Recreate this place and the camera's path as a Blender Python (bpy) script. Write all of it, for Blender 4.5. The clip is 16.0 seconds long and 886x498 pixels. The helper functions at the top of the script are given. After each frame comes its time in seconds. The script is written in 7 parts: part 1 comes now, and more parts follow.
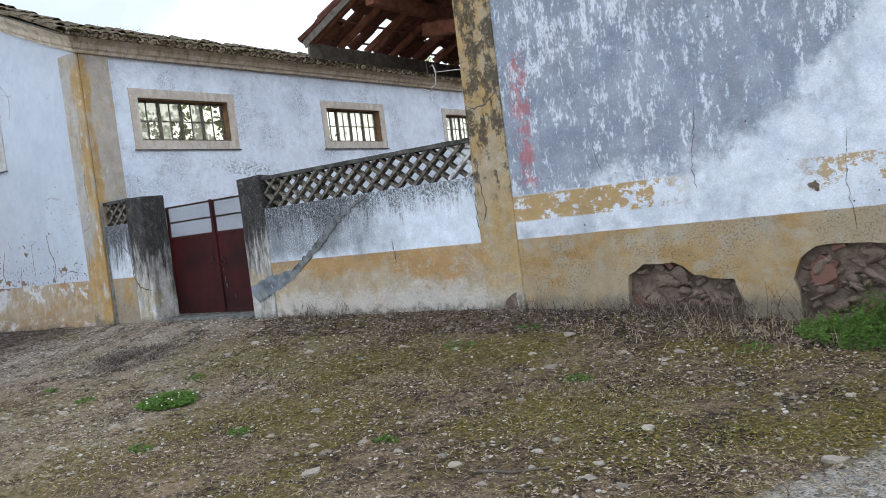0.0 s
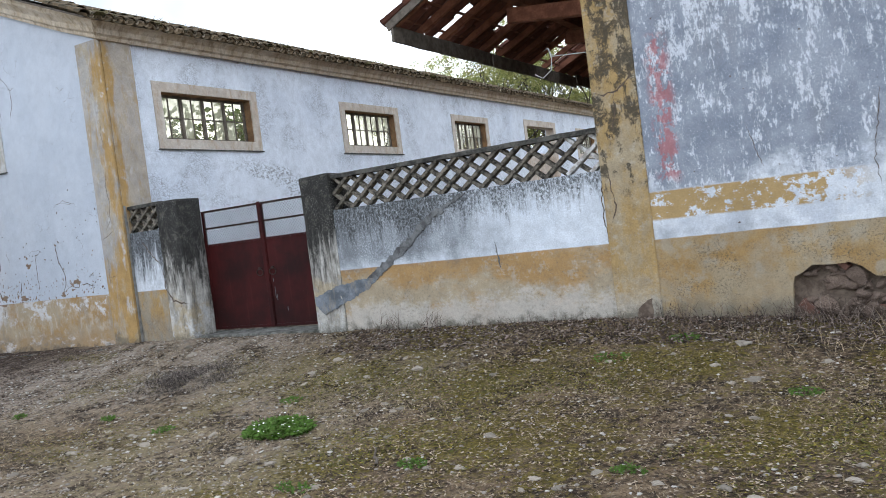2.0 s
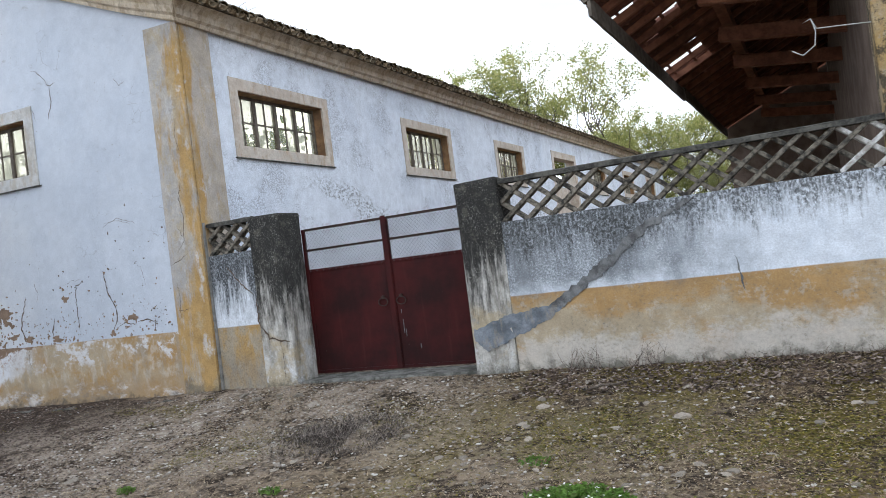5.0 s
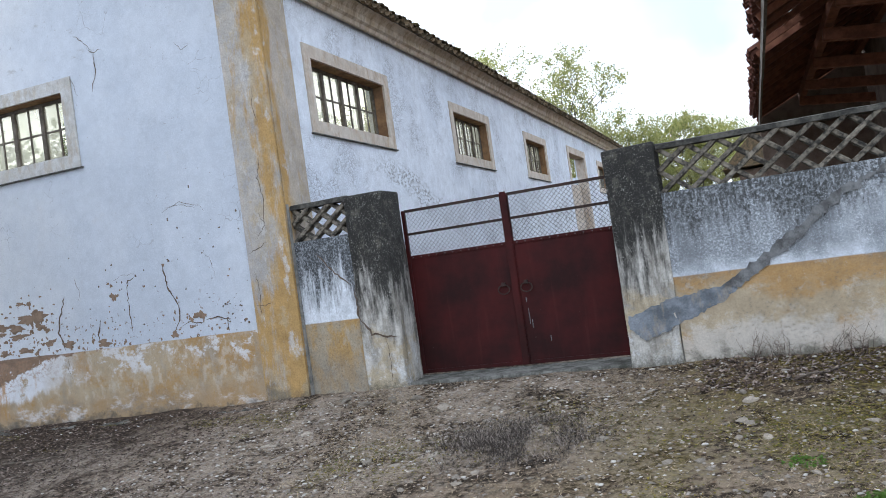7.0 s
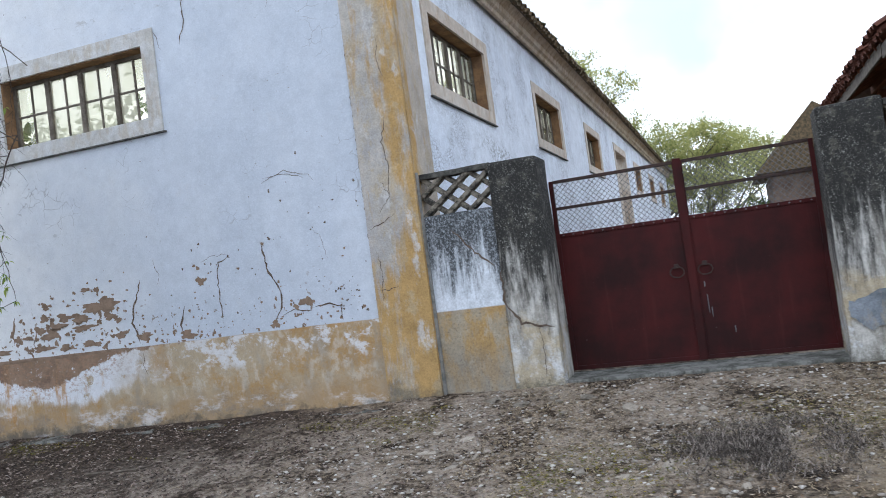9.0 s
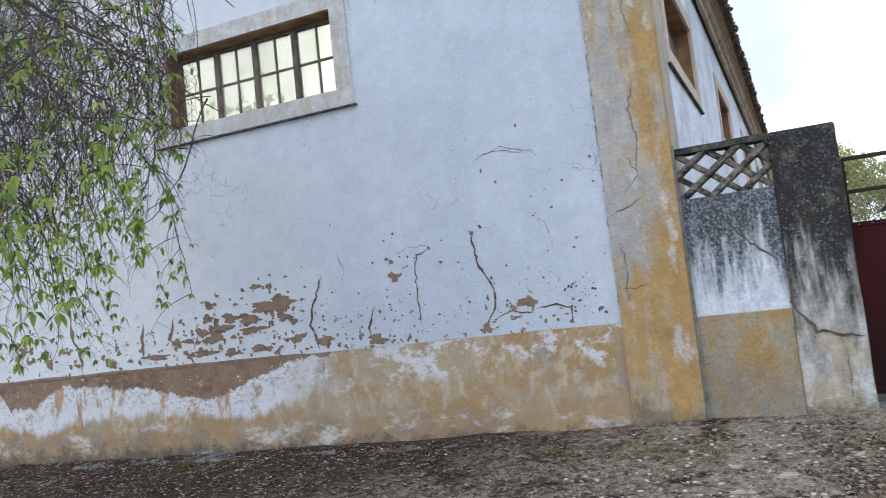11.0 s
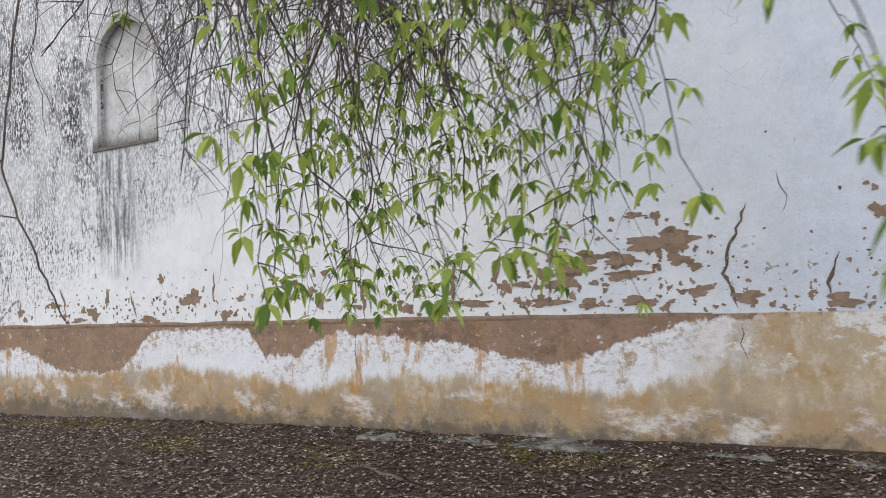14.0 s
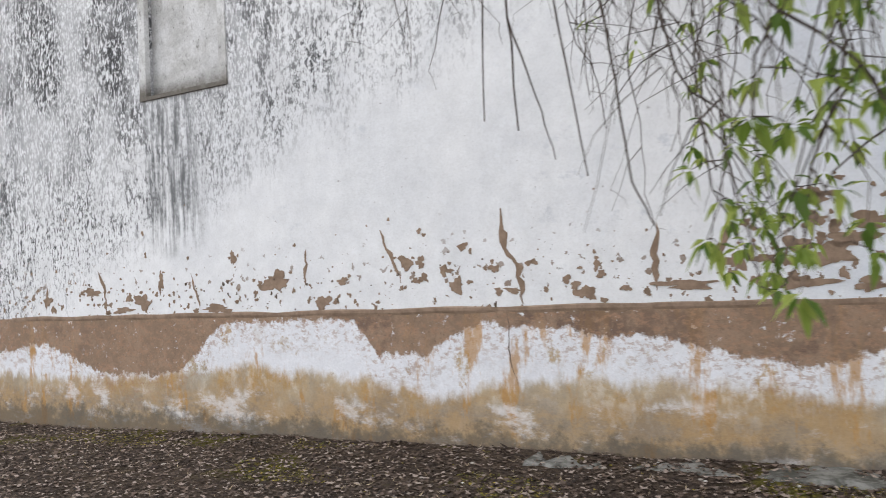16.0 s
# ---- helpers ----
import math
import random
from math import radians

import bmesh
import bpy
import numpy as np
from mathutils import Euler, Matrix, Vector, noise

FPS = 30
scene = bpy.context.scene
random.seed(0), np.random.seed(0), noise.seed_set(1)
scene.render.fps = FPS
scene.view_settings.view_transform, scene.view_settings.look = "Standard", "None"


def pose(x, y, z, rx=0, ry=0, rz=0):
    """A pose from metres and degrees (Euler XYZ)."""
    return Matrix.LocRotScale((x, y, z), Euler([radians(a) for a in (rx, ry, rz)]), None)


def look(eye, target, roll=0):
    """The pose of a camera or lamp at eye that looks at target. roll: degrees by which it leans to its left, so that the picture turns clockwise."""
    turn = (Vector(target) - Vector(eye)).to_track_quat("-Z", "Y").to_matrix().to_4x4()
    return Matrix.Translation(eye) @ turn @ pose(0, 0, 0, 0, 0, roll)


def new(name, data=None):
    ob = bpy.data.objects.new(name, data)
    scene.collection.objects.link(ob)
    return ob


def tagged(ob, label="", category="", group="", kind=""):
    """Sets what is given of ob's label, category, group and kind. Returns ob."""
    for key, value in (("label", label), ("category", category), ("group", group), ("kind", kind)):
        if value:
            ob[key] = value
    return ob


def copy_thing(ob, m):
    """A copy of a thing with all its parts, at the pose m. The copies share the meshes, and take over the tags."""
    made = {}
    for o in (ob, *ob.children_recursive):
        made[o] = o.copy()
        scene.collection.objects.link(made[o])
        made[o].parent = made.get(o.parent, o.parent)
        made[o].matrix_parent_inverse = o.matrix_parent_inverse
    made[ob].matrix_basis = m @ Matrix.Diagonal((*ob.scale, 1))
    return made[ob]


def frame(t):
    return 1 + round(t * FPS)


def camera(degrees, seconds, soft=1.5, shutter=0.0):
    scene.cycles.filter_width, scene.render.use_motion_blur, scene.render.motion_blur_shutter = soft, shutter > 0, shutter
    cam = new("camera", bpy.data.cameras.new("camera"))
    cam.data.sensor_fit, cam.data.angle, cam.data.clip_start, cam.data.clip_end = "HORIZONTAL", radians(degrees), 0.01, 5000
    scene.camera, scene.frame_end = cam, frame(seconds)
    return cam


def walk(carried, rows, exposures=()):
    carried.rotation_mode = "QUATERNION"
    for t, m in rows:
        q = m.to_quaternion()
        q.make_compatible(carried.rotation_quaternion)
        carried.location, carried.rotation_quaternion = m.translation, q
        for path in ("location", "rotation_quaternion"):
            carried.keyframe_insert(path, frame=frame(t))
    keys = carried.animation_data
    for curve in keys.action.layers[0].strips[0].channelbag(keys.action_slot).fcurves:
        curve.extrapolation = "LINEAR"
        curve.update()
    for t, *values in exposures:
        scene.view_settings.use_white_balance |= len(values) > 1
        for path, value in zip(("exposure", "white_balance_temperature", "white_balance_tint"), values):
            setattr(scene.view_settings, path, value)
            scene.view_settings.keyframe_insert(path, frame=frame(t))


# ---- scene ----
cam = camera(58.2, 16.0, 0.6, 0.25)
PATH = [
    (0, (-0.272, 0.412, 1.141), (-1.431, 2.039, 1.055), -7.1),
    (0.5, (-0.809, 0.305, 1.163), (-1.937, 1.954, 1.07), -7.2),
    (1, (-1.385, 0.187, 1.175), (-2.476, 1.861, 1.086), -7.1),
    (1.5, (-2.011, 0.18, 1.177), (-3.065, 1.877, 1.101), -7.1),
    (2, (-2.578, 0.139, 1.182), (-3.599, 1.857, 1.121), -7.2),
    (2.5, (-3.148, 0.159, 1.169), (-4.14, 1.895, 1.123), -7.4),
    (3, (-3.692, 0.198, 1.157), (-4.655, 1.951, 1.122), -7.5),
    (3.5, (-4.278, 0.231, 1.165), (-5.21, 2.001, 1.144), -7.5),
    (4, (-4.902, 0.314, 1.181), (-5.806, 2.098, 1.182), -7.2),
    (6.5, (-7.794, 0.645, 1.146), (-8.564, 2.49, 1.207), -8.0),
    (7, (-8.367, 0.714, 1.13), (-9.099, 2.574, 1.18), -8.1),
    (7.5, (-8.873, 0.808, 1.105), (-9.567, 2.683, 1.147), -8.0),
    (8, (-9.424, 0.896, 1.096), (-10.085, 2.783, 1.135), -7.7),
    (10.5, (-11.823, 1.819, 0.935), (-12.603, 3.654, 1.095), -6.8),
    (11, (-12.342, 1.92, 0.928), (-13.166, 3.734, 1.103), -6.3),
    (11.5, (-12.891, 2.103, 0.942), (-13.766, 3.893, 1.119), -5.7),
    (12, (-13.437, 2.215, 0.957), (-14.353, 3.985, 1.128), -5.0),
    (12.5, (-13.929, 2.349, 0.983), (-14.891, 4.095, 1.137), -4.3),
    (13, (-14.426, 2.519, 1.016), (-15.436, 4.24, 1.151), -3.4),
    (13.5, (-14.971, 2.585, 1.027), (-16.011, 4.29, 1.14), -2.8),
    (14, (-15.484, 2.783, 0.993), (-16.538, 4.479, 1.09), -2.4),
    (14.5, (-15.94, 2.866, 0.987), (-16.975, 4.576, 1.067), -2.5),
    (15, (-16.396, 3.001, 0.984), (-17.401, 4.729, 1.05), -2.4),
    (15.5, (-16.883, 3.277, 0.991), (-17.884, 5.007, 1.051), -2.4),
    (16, (-17.433, 3.485, 0.969), (-18.46, 5.2, 1.039), -2.6),
]
EXPOSURES = [(0.0, 0.0, 5900, 8), (4.0, 0.02, 6100, 9), (8.0, 0.02, 5800, 9), (10.5, 0.0, 5850, 9), (12.5, 0.02, 6000, 9), (14.0, 0.20, 6600, 11), (15.0, 0.24, 6700, 11), (16.0, 0.24, 6650, 11)]
walk(cam, [(t, look(eye, target, roll)) for t, eye, target, roll in PATH], EXPOSURES)

# world: a bright sky with broken cloud, and a soft sun behind the clouds over the yard
SUN_EL, SUN_AZ = radians(38), radians(-25)
world = bpy.data.worlds.new("world")
scene.world = world
world.use_nodes = True
wt = world.node_tree
wt.nodes.clear()
w_out = wt.nodes.new("ShaderNodeOutputWorld")
w_bg = wt.nodes.new("ShaderNodeBackground")
w_sky = wt.nodes.new("ShaderNodeTexSky")
w_sky.sky_type = "NISHITA"
w_sky.sun_disc = False
w_sky.sun_elevation, w_sky.sun_rotation = SUN_EL, SUN_AZ
w_co = wt.nodes.new("ShaderNodeTexCoord")
w_noise = wt.nodes.new("ShaderNodeTexNoise")
w_noise.inputs["Scale"].default_value, w_noise.inputs["Detail"].default_value = 2.6, 5.0
w_ramp = wt.nodes.new("ShaderNodeMapRange")
w_ramp.inputs["From Min"].default_value, w_ramp.inputs["From Max"].default_value = 0.34, 0.54
w_mix = wt.nodes.new("ShaderNodeMix")
w_mix.data_type = "RGBA"
w_grey = wt.nodes.new("ShaderNodeTexNoise")
w_grey.inputs["Scale"].default_value, w_grey.inputs["Detail"].default_value = 1.9, 6.0
w_soft = wt.nodes.new("ShaderNodeMapRange")
w_soft.inputs["From Min"].default_value, w_soft.inputs["From Max"].default_value = 0.41, 0.59
w_cloud = wt.nodes.new("ShaderNodeMix")
w_cloud.data_type = "RGBA"
w_cloud.inputs["A"].default_value, w_cloud.inputs["B"].default_value = (16.0, 16.5, 17.2, 1), (6.3, 6.6, 7.1, 1)
wt.links.new(w_co.outputs["Generated"], w_grey.inputs["Vector"])
wt.links.new(w_grey.outputs["Fac"], w_soft.inputs["Value"])
wt.links.new(w_soft.outputs["Result"], w_cloud.inputs["Factor"])
wt.links.new(w_cloud.outputs["Result"], w_mix.inputs["B"])
w_scale = wt.nodes.new("ShaderNodeMix")
w_scale.data_type = "RGBA"
w_scale.inputs["Factor"].default_value = 0.9
w_scale.inputs["B"].default_value = (5.6, 5.9, 6.3, 1)
wt.links.new(w_co.outputs["Generated"], w_noise.inputs["Vector"])
wt.links.new(w_noise.outputs["Fac"], w_ramp.inputs["Value"])
wt.links.new(w_ramp.outputs["Result"], w_mix.inputs["Factor"])
wt.links.new(w_sky.outputs["Color"], w_scale.inputs["A"])
wt.links.new(w_scale.outputs["Result"], w_mix.inputs["A"])
wt.links.new(w_mix.outputs["Result"], w_bg.inputs["Color"])
w_bg.inputs["Strength"].default_value = 0.163
wt.links.new(w_bg.outputs["Background"], w_out.inputs["Surface"])

sun = new("sun", bpy.data.lights.new("sun", "SUN"))
sun.data.energy, sun.data.angle, sun.data.color = 1.0, radians(25), (1.0, 0.95, 0.87)
to_sun = Vector((math.cos(SUN_EL) * math.sin(SUN_AZ), math.cos(SUN_EL) * math.cos(SUN_AZ), math.sin(SUN_EL)))
sun.matrix_world = look(to_sun * 60, (0, 0, 0))

# ---- materials ----
class Mat:
    """A short way to write a node material."""

    def __init__(self, name, rough=0.9, metal=0.0, spec=0.3):
        self.m = bpy.data.materials.new(name)
        self.m.use_nodes = True
        self.t = self.m.node_tree
        self.b = self.t.nodes["Principled BSDF"]
        self.b.inputs["Roughness"].default_value = rough
        self.b.inputs["Metallic"].default_value = metal
        self.b.inputs["Specular IOR Level"].default_value = spec
        self.co = self.node("ShaderNodeTexCoord").outputs["Object"]
        self._xyz = None

    def node(self, kind):
        return self.t.nodes.new(kind)

    def put(self, socket, v):
        if isinstance(v, (int, float)):
            socket.default_value = v
        elif isinstance(v, tuple):
            socket.default_value = (*v, 1) if len(v) == 3 and socket.type == "RGBA" else v
        else:
            self.t.links.new(v, socket)

    def axis(self, k):
        if self._xyz is None:
            self._xyz = self.node("ShaderNodeSeparateXYZ")
            self.t.links.new(self.co, self._xyz.inputs[0])
        return self._xyz.outputs[k]

    def scaled(self, sx, sy, sz, v=None):
        n = self.node("ShaderNodeMapping")
        n.inputs["Scale"].default_value = (sx, sy, sz)
        self.t.links.new(v or self.co, n.inputs["Vector"])
        return n.outputs[0]

    def noise(self, scale, detail=4.0, v=None, rough=0.62, dist=0.0):
        n = self.node("ShaderNodeTexNoise")
        n.inputs["Scale"].default_value, n.inputs["Detail"].default_value = scale, detail
        n.inputs["Roughness"].default_value, n.inputs["Distortion"].default_value = rough, dist
        self.t.links.new(v or self.co, n.inputs["Vector"])
        return n.outputs["Fac"]

    def crackle(self, scale, v=None, rand=1.0):
        n = self.node("ShaderNodeTexVoronoi")
        n.feature = "DISTANCE_TO_EDGE"
        n.inputs["Scale"].default_value, n.inputs["Randomness"].default_value = scale, rand
        self.t.links.new(v or self.co, n.inputs["Vector"])
        return n.outputs["Distance"]

    def cells(self, scale, v=None):
        n = self.node("ShaderNodeTexVoronoi")
        n.inputs["Scale"].default_value = scale
        self.t.links.new(v or self.co, n.inputs["Vector"])
        return n.outputs["Distance"]

    def math(self, op, a, b=0.0, c=0.0):
        n = self.node("ShaderNodeMath")
        n.operation = op
        for s, v in zip(n.inputs, (a, b, c)):
            self.put(s, v)
        return n.outputs[0]

    def step(self, v, lo, hi, smooth=True):
        """0 below lo, 1 above hi; lo may lie above hi."""
        n = self.node("ShaderNodeMapRange")
        n.interpolation_type = "SMOOTHSTEP" if smooth else "LINEAR"
        flip = lo > hi
        n.inputs["From Min"].default_value, n.inputs["From Max"].default_value = min(lo, hi), max(lo, hi)
        n.inputs["To Min"].default_value, n.inputs["To Max"].default_value = (1, 0) if flip else (0, 1)
        self.t.links.new(v, n.inputs["Value"])
        return n.outputs["Result"]

    def add(self, a, b):
        return self.math("ADD", a, b)

    def mul(self, a, b):
        return self.math("MULTIPLY", a, b)

    def shifted(self, v, n, amount):
        """v moved to and fro by the noise n."""
        return self.math("MULTIPLY_ADD", self.math("SUBTRACT", n, 0.5), amount, v)

    def warped(self, amount, scale=4.0):
        n = self.node("ShaderNodeTexNoise")
        n.inputs["Scale"].default_value = scale
        self.t.links.new(self.co, n.inputs["Vector"])
        v = self.node("ShaderNodeVectorMath")
        v.operation = "MULTIPLY_ADD"
        self.t.links.new(n.outputs["Color"], v.inputs[0])
        v.inputs[1].default_value = (amount, amount, amount)
        self.t.links.new(self.co, v.inputs[2])
        return v.outputs[0]

    def box(self, a, a0, a1, b, b0, b1, soft=0.06):
        m = self.mul(self.step(a, a0 - soft, a0 + soft), self.step(a, a1 + soft, a1 - soft))
        k = self.mul(self.step(b, b0 - soft, b0 + soft), self.step(b, b1 + soft, b1 - soft))
        return self.mul(m, k)

    def mix(self, a, b, f):
        n = self.node("ShaderNodeMix")
        n.data_type = "RGBA"
        self.put(n.inputs["Factor"], f)
        self.put(n.inputs["A"], a)
        self.put(n.inputs["B"], b)
        return n.outputs["Result"]

    def profile(self, v, stops):
        """A height that runs along v through a few (place, height) stops."""
        n = self.node("ShaderNodeValToRGB")
        lo, hi = stops[0][0], stops[-1][0]
        while len(n.color_ramp.elements) < len(stops):
            n.color_ramp.elements.new(0.5)
        for e, (a, h) in zip(n.color_ramp.elements, stops):
            e.position, e.color = (a - lo) / (hi - lo), (h + 0.5, h + 0.5, h + 0.5, 1)
        self.t.links.new(self.math("DIVIDE", self.math("SUBTRACT", v, lo), hi - lo), n.inputs[0])
        return self.math("SUBTRACT", n.outputs[0], 0.5)

    def weather(self, c, amount):
        """Uneven tone at three scales, as old limewash has."""
        v = None
        for scale, lo, hi in ((1.1, 0.90, 1.08), (7.0, 0.82, 1.12), (60.0, 0.76, 1.20)):
            n = self.node("ShaderNodeMapRange")
            n.inputs["From Min"].default_value, n.inputs["From Max"].default_value = 0.32, 0.68
            n.inputs["To Min"].default_value, n.inputs["To Max"].default_value = 1 - (1 - lo) * amount, 1 + (hi - 1) * amount
            self.t.links.new(self.noise(scale, 8, None, 0.72), n.inputs["Value"])
            v = n.outputs["Result"] if v is None else self.mul(v, n.outputs["Result"])
        k = self.node("ShaderNodeVectorMath")
        k.operation = "SCALE"
        self.put(k.inputs[0], c)
        self.t.links.new(v, k.inputs["Scale"])
        return k.outputs[0]

    def rand(self):
        return self.node("ShaderNodeObjectInfo").outputs["Random"]

    def island(self):
        return self.node("ShaderNodeNewGeometry").outputs["Random Per Island"]

    def done(self, colour, height=None, strength=0.4, dist=0.01, rough=None):
        self.put(self.b.inputs["Base Color"], colour)
        if rough is not None:
            self.put(self.b.inputs["Roughness"], rough)
        if height is not None:
            n = self.node("ShaderNodeBump")
            n.inputs["Strength"].default_value, n.inputs["Distance"].default_value = strength, dist
            self.t.links.new(height, n.inputs["Height"])
            self.t.links.new(n.outputs[0], self.b.inputs["Normal"])
        return self.m


OCHRE, OCHRE_PALE = (0.40, 0.25, 0.105), (0.45, 0.36, 0.245)
MORTAR, MOULD = (0.24, 0.165, 0.115), (0.035, 0.035, 0.032)


def gable_paint():
    m = Mat("gable_limewash", 0.92)
    x, z = m.axis(0), m.axis(2)
    big, mid, fine = m.noise(0.55, 4), m.noise(3.2, 6), m.noise(26, 5)
    streak = m.noise(9, 5, m.scaled(2.2, 1, 0.22))
    flow = m.noise(1.6, 4, m.scaled(1.3, 1, 0.5))
    cool = m.step(m.shifted(x, m.noise(0.9, 6), 4.0), -19.0, -16.0)
    c = m.mix(m.mix((0.73, 0.735, 0.745), (0.58, 0.62, 0.69), cool), m.mix((0.62, 0.63, 0.65), (0.48, 0.525, 0.60), cool), m.mul(m.step(m.add(m.mul(big, 0.6), m.mul(m.noise(2.1, 6), 0.4)), 0.44, 0.62), 0.7))
    c = m.mix(c, (0.58, 0.58, 0.60), m.mul(m.step(mid, 0.60, 0.75), 0.35))
    c = m.mix(c, (0.60, 0.62, 0.66), m.mul(m.step(m.noise(60, 5, None, 0.7), 0.50, 0.66), 0.30))
    c = m.mix(c, (0.30, 0.28, 0.27), m.mul(m.step(m.noise(23, 4), 0.695, 0.72), 0.8))
    c = m.mix(c, (0.40, 0.43, 0.48), m.mul(m.mul(m.step(m.noise(4.2, 9, m.scaled(1, 1, 1.4), 0.78), 0.56, 0.68), m.step(m.noise(0.8, 4), 0.42, 0.6)), 0.45))
    # black mould in vertical streaks on the upper wall away from the corner
    edge = m.add(m.shifted(z, m.add(m.mul(flow, 0.6), m.mul(streak, 0.4)), 1.4), m.mul(m.add(x, 22.3), -0.38))
    area = m.mul(m.step(edge, 1.5, 2.15), m.step(x, -18.6, -20.2))
    speck = m.step(m.add(m.mul(m.noise(20, 8, m.scaled(2.0, 1, 0.9), 0.8), 0.8), m.add(m.mul(streak, 0.12), m.add(m.mul(big, 0.08), m.mul(m.step(edge, 1.9, 3.3), 0.045)))), 0.508, 0.55)
    c = m.mix(c, (0.05, 0.05, 0.053), m.mul(m.mul(speck, area), m.add(0.45, m.mul(m.step(m.noise(1.3, 7, m.scaled(1.4, 1, 0.7), 0.7), 0.40, 0.58), 0.55))))
    c = m.mix(c, (0.42, 0.42, 0.43), m.mul(area, m.mul(m.step(mid, 0.36, 0.68), 0.3)))
    # the run below the blind niche
    run = m.box(m.shifted(x, streak, 0.5), -23.15, -22.55, m.shifted(z, mid, 0.5), 1.35, 2.66, 0.13)
    c = m.mix(c, (0.14, 0.145, 0.15), m.mul(run, m.step(m.add(streak, m.mul(fine, 0.3)), 0.5, 0.85)))
    # small flakes low down, above the plinth
    low = m.mul(m.step(m.shifted(z, mid, 0.5), 1.55, 0.8), m.step(x, -13.9, -14.6))
    spots = m.step(m.add(m.mul(low, 0.075), m.noise(17, 3, None, 0.5)), 0.70, 0.715)
    c = m.mix(c, (0.22, 0.155, 0.11), m.mul(spots, low))
    # plinth
    zz = m.shifted(z, m.noise(3.2, 7, m.scaled(1.5, 1, 0.6), 0.62), 0.6)
    ochre = m.mix(OCHRE_PALE, OCHRE, m.step(m.noise(1.5, 9, m.scaled(0.8, 1, 1.1), 0.74), 0.43, 0.60))
    ochre = m.mix(ochre, (0.36, 0.30, 0.22), m.mul(m.step(fine, 0.45, 0.7), 0.5))
    ochre = m.mix(ochre, (0.56, 0.50, 0.42), m.mul(m.step(m.noise(9, 7, m.scaled(1, 1, 0.6), 0.7), 0.50, 0.62), 0.6))
    ochre = m.mix(ochre, (0.20, 0.15, 0.10), m.mul(m.step(m.noise(48, 5, None, 0.75), 0.56, 0.68), 0.45))
    ochre = m.mix(ochre, (0.30, 0.27, 0.225), m.mul(m.step(m.noise(2.7, 8, m.scaled(1.4, 1, 0.5), 0.72), 0.48, 0.64), 0.55))
    p = m.mix(ochre, m.mix((0.37, 0.25, 0.135), (0.25, 0.20, 0.15), m.step(m.noise(2.2, 9, m.scaled(0.8, 1, 1.6), 0.75), 0.45, 0.60)), m.mul(m.step(zz, 0.26, -0.02), 0.8))
    whitep = m.step(m.noise(2.1, 9, m.scaled(0.9, 1, 1.1), 0.74), 0.50, 0.56)
    lobes = m.add(m.mul(m.noise(2.6, 6, m.scaled(2.2, 1, 0.5)), 0.5), m.mul(m.noise(7, 8, m.scaled(1.6, 1, 0.9), 0.72), 0.5))
    under = m.profile(x, [(-26, 0.2), (-23.85, 0.18), (-22.2, 0.31), (-20.9, 0.24), (-20.45, 0.14), (-19.9, 0.24), (-18.8, 0.28), (-17.45, 0.2), (-16.9, 0.34), (-16.5, 0.42), (-13.2, 0.4)])
    over = m.profile(x, [(-26, 0.35), (-24.7, 0.5), (-23.85, 0.22), (-22.9, 0.25), (-22.35, 0.68), (-21.05, 0.68), (-20.85, 0.43), (-20.45, 0.43), (-20.0, 0.64), (-18.8, 0.54), (-18.05, 0.38), (-17.55, 0.5), (-17.05, 0.66), (-16.5, 0.74), (-13.2, 0.76)])
    zl = m.shifted(z, lobes, 0.5)
    wband = m.mul(m.step(m.math("SUBTRACT", zl, under), -0.05, 0.06), m.step(m.math("SUBTRACT", z, 0.745), 0.0, -0.01))
    left = m.step(m.shifted(x, mid, 1.2), -16.2, -17.2)
    p = m.mix(p, (0.69, 0.70, 0.73), m.mul(wband, m.math("MAXIMUM", m.mul(whitep, 0.8), m.mul(left, m.step(m.noise(4.5, 9, m.scaled(1.1, 1, 0.9), 0.74), 0.36, 0.44)))))
    bare = m.mul(m.step(m.math("SUBTRACT", m.shifted(z, m.add(m.mul(lobes, 0.7), m.mul(m.noise(20, 7, None, 0.75), 0.3)), 0.42), over), -0.012, 0.015), m.step(m.shifted(x, mid, 0.6), -15.6, -16.3))
    bare = m.mul(bare, m.step(m.noise(16, 6, None, 0.7), 0.70, 0.60))
    bm_ = m.mix(MORTAR, (0.17, 0.115, 0.085), m.step(m.noise(1.1, 3), 0.5, 0.65))
    bm_ = m.mix(bm_, (0.31, 0.215, 0.15), m.mul(m.step(m.noise(3.5, 9, None, 0.76), 0.46, 0.58), 0.7))
    bm_ = m.mix(bm_, (0.12, 0.085, 0.065), m.mul(m.step(m.noise(40, 7, None, 0.8), 0.55, 0.64), 0.6))
    p = m.mix(p, bm_, bare)
    fleck = m.mul(m.step(m.noise(22, 8, m.scaled(0.8, 1, 1.2), 0.78), 0.50, 0.58), m.step(m.math("SUBTRACT", z, over), -0.36, -0.02))
    p = m.mix(p, (0.33, 0.20, 0.13), m.mul(m.mul(fleck, left), 0.65))
    rust = m.mul(m.step(m.noise(2.3, 7, m.scaled(1.7, 1, 0.45), 0.72), 0.545, 0.63), left)
    p = m.mix(p, (0.42, 0.22, 0.06), m.mul(m.mul(rust, m.math("SUBTRACT", 1.0, m.mul(bare, 0.8))), 0.75))
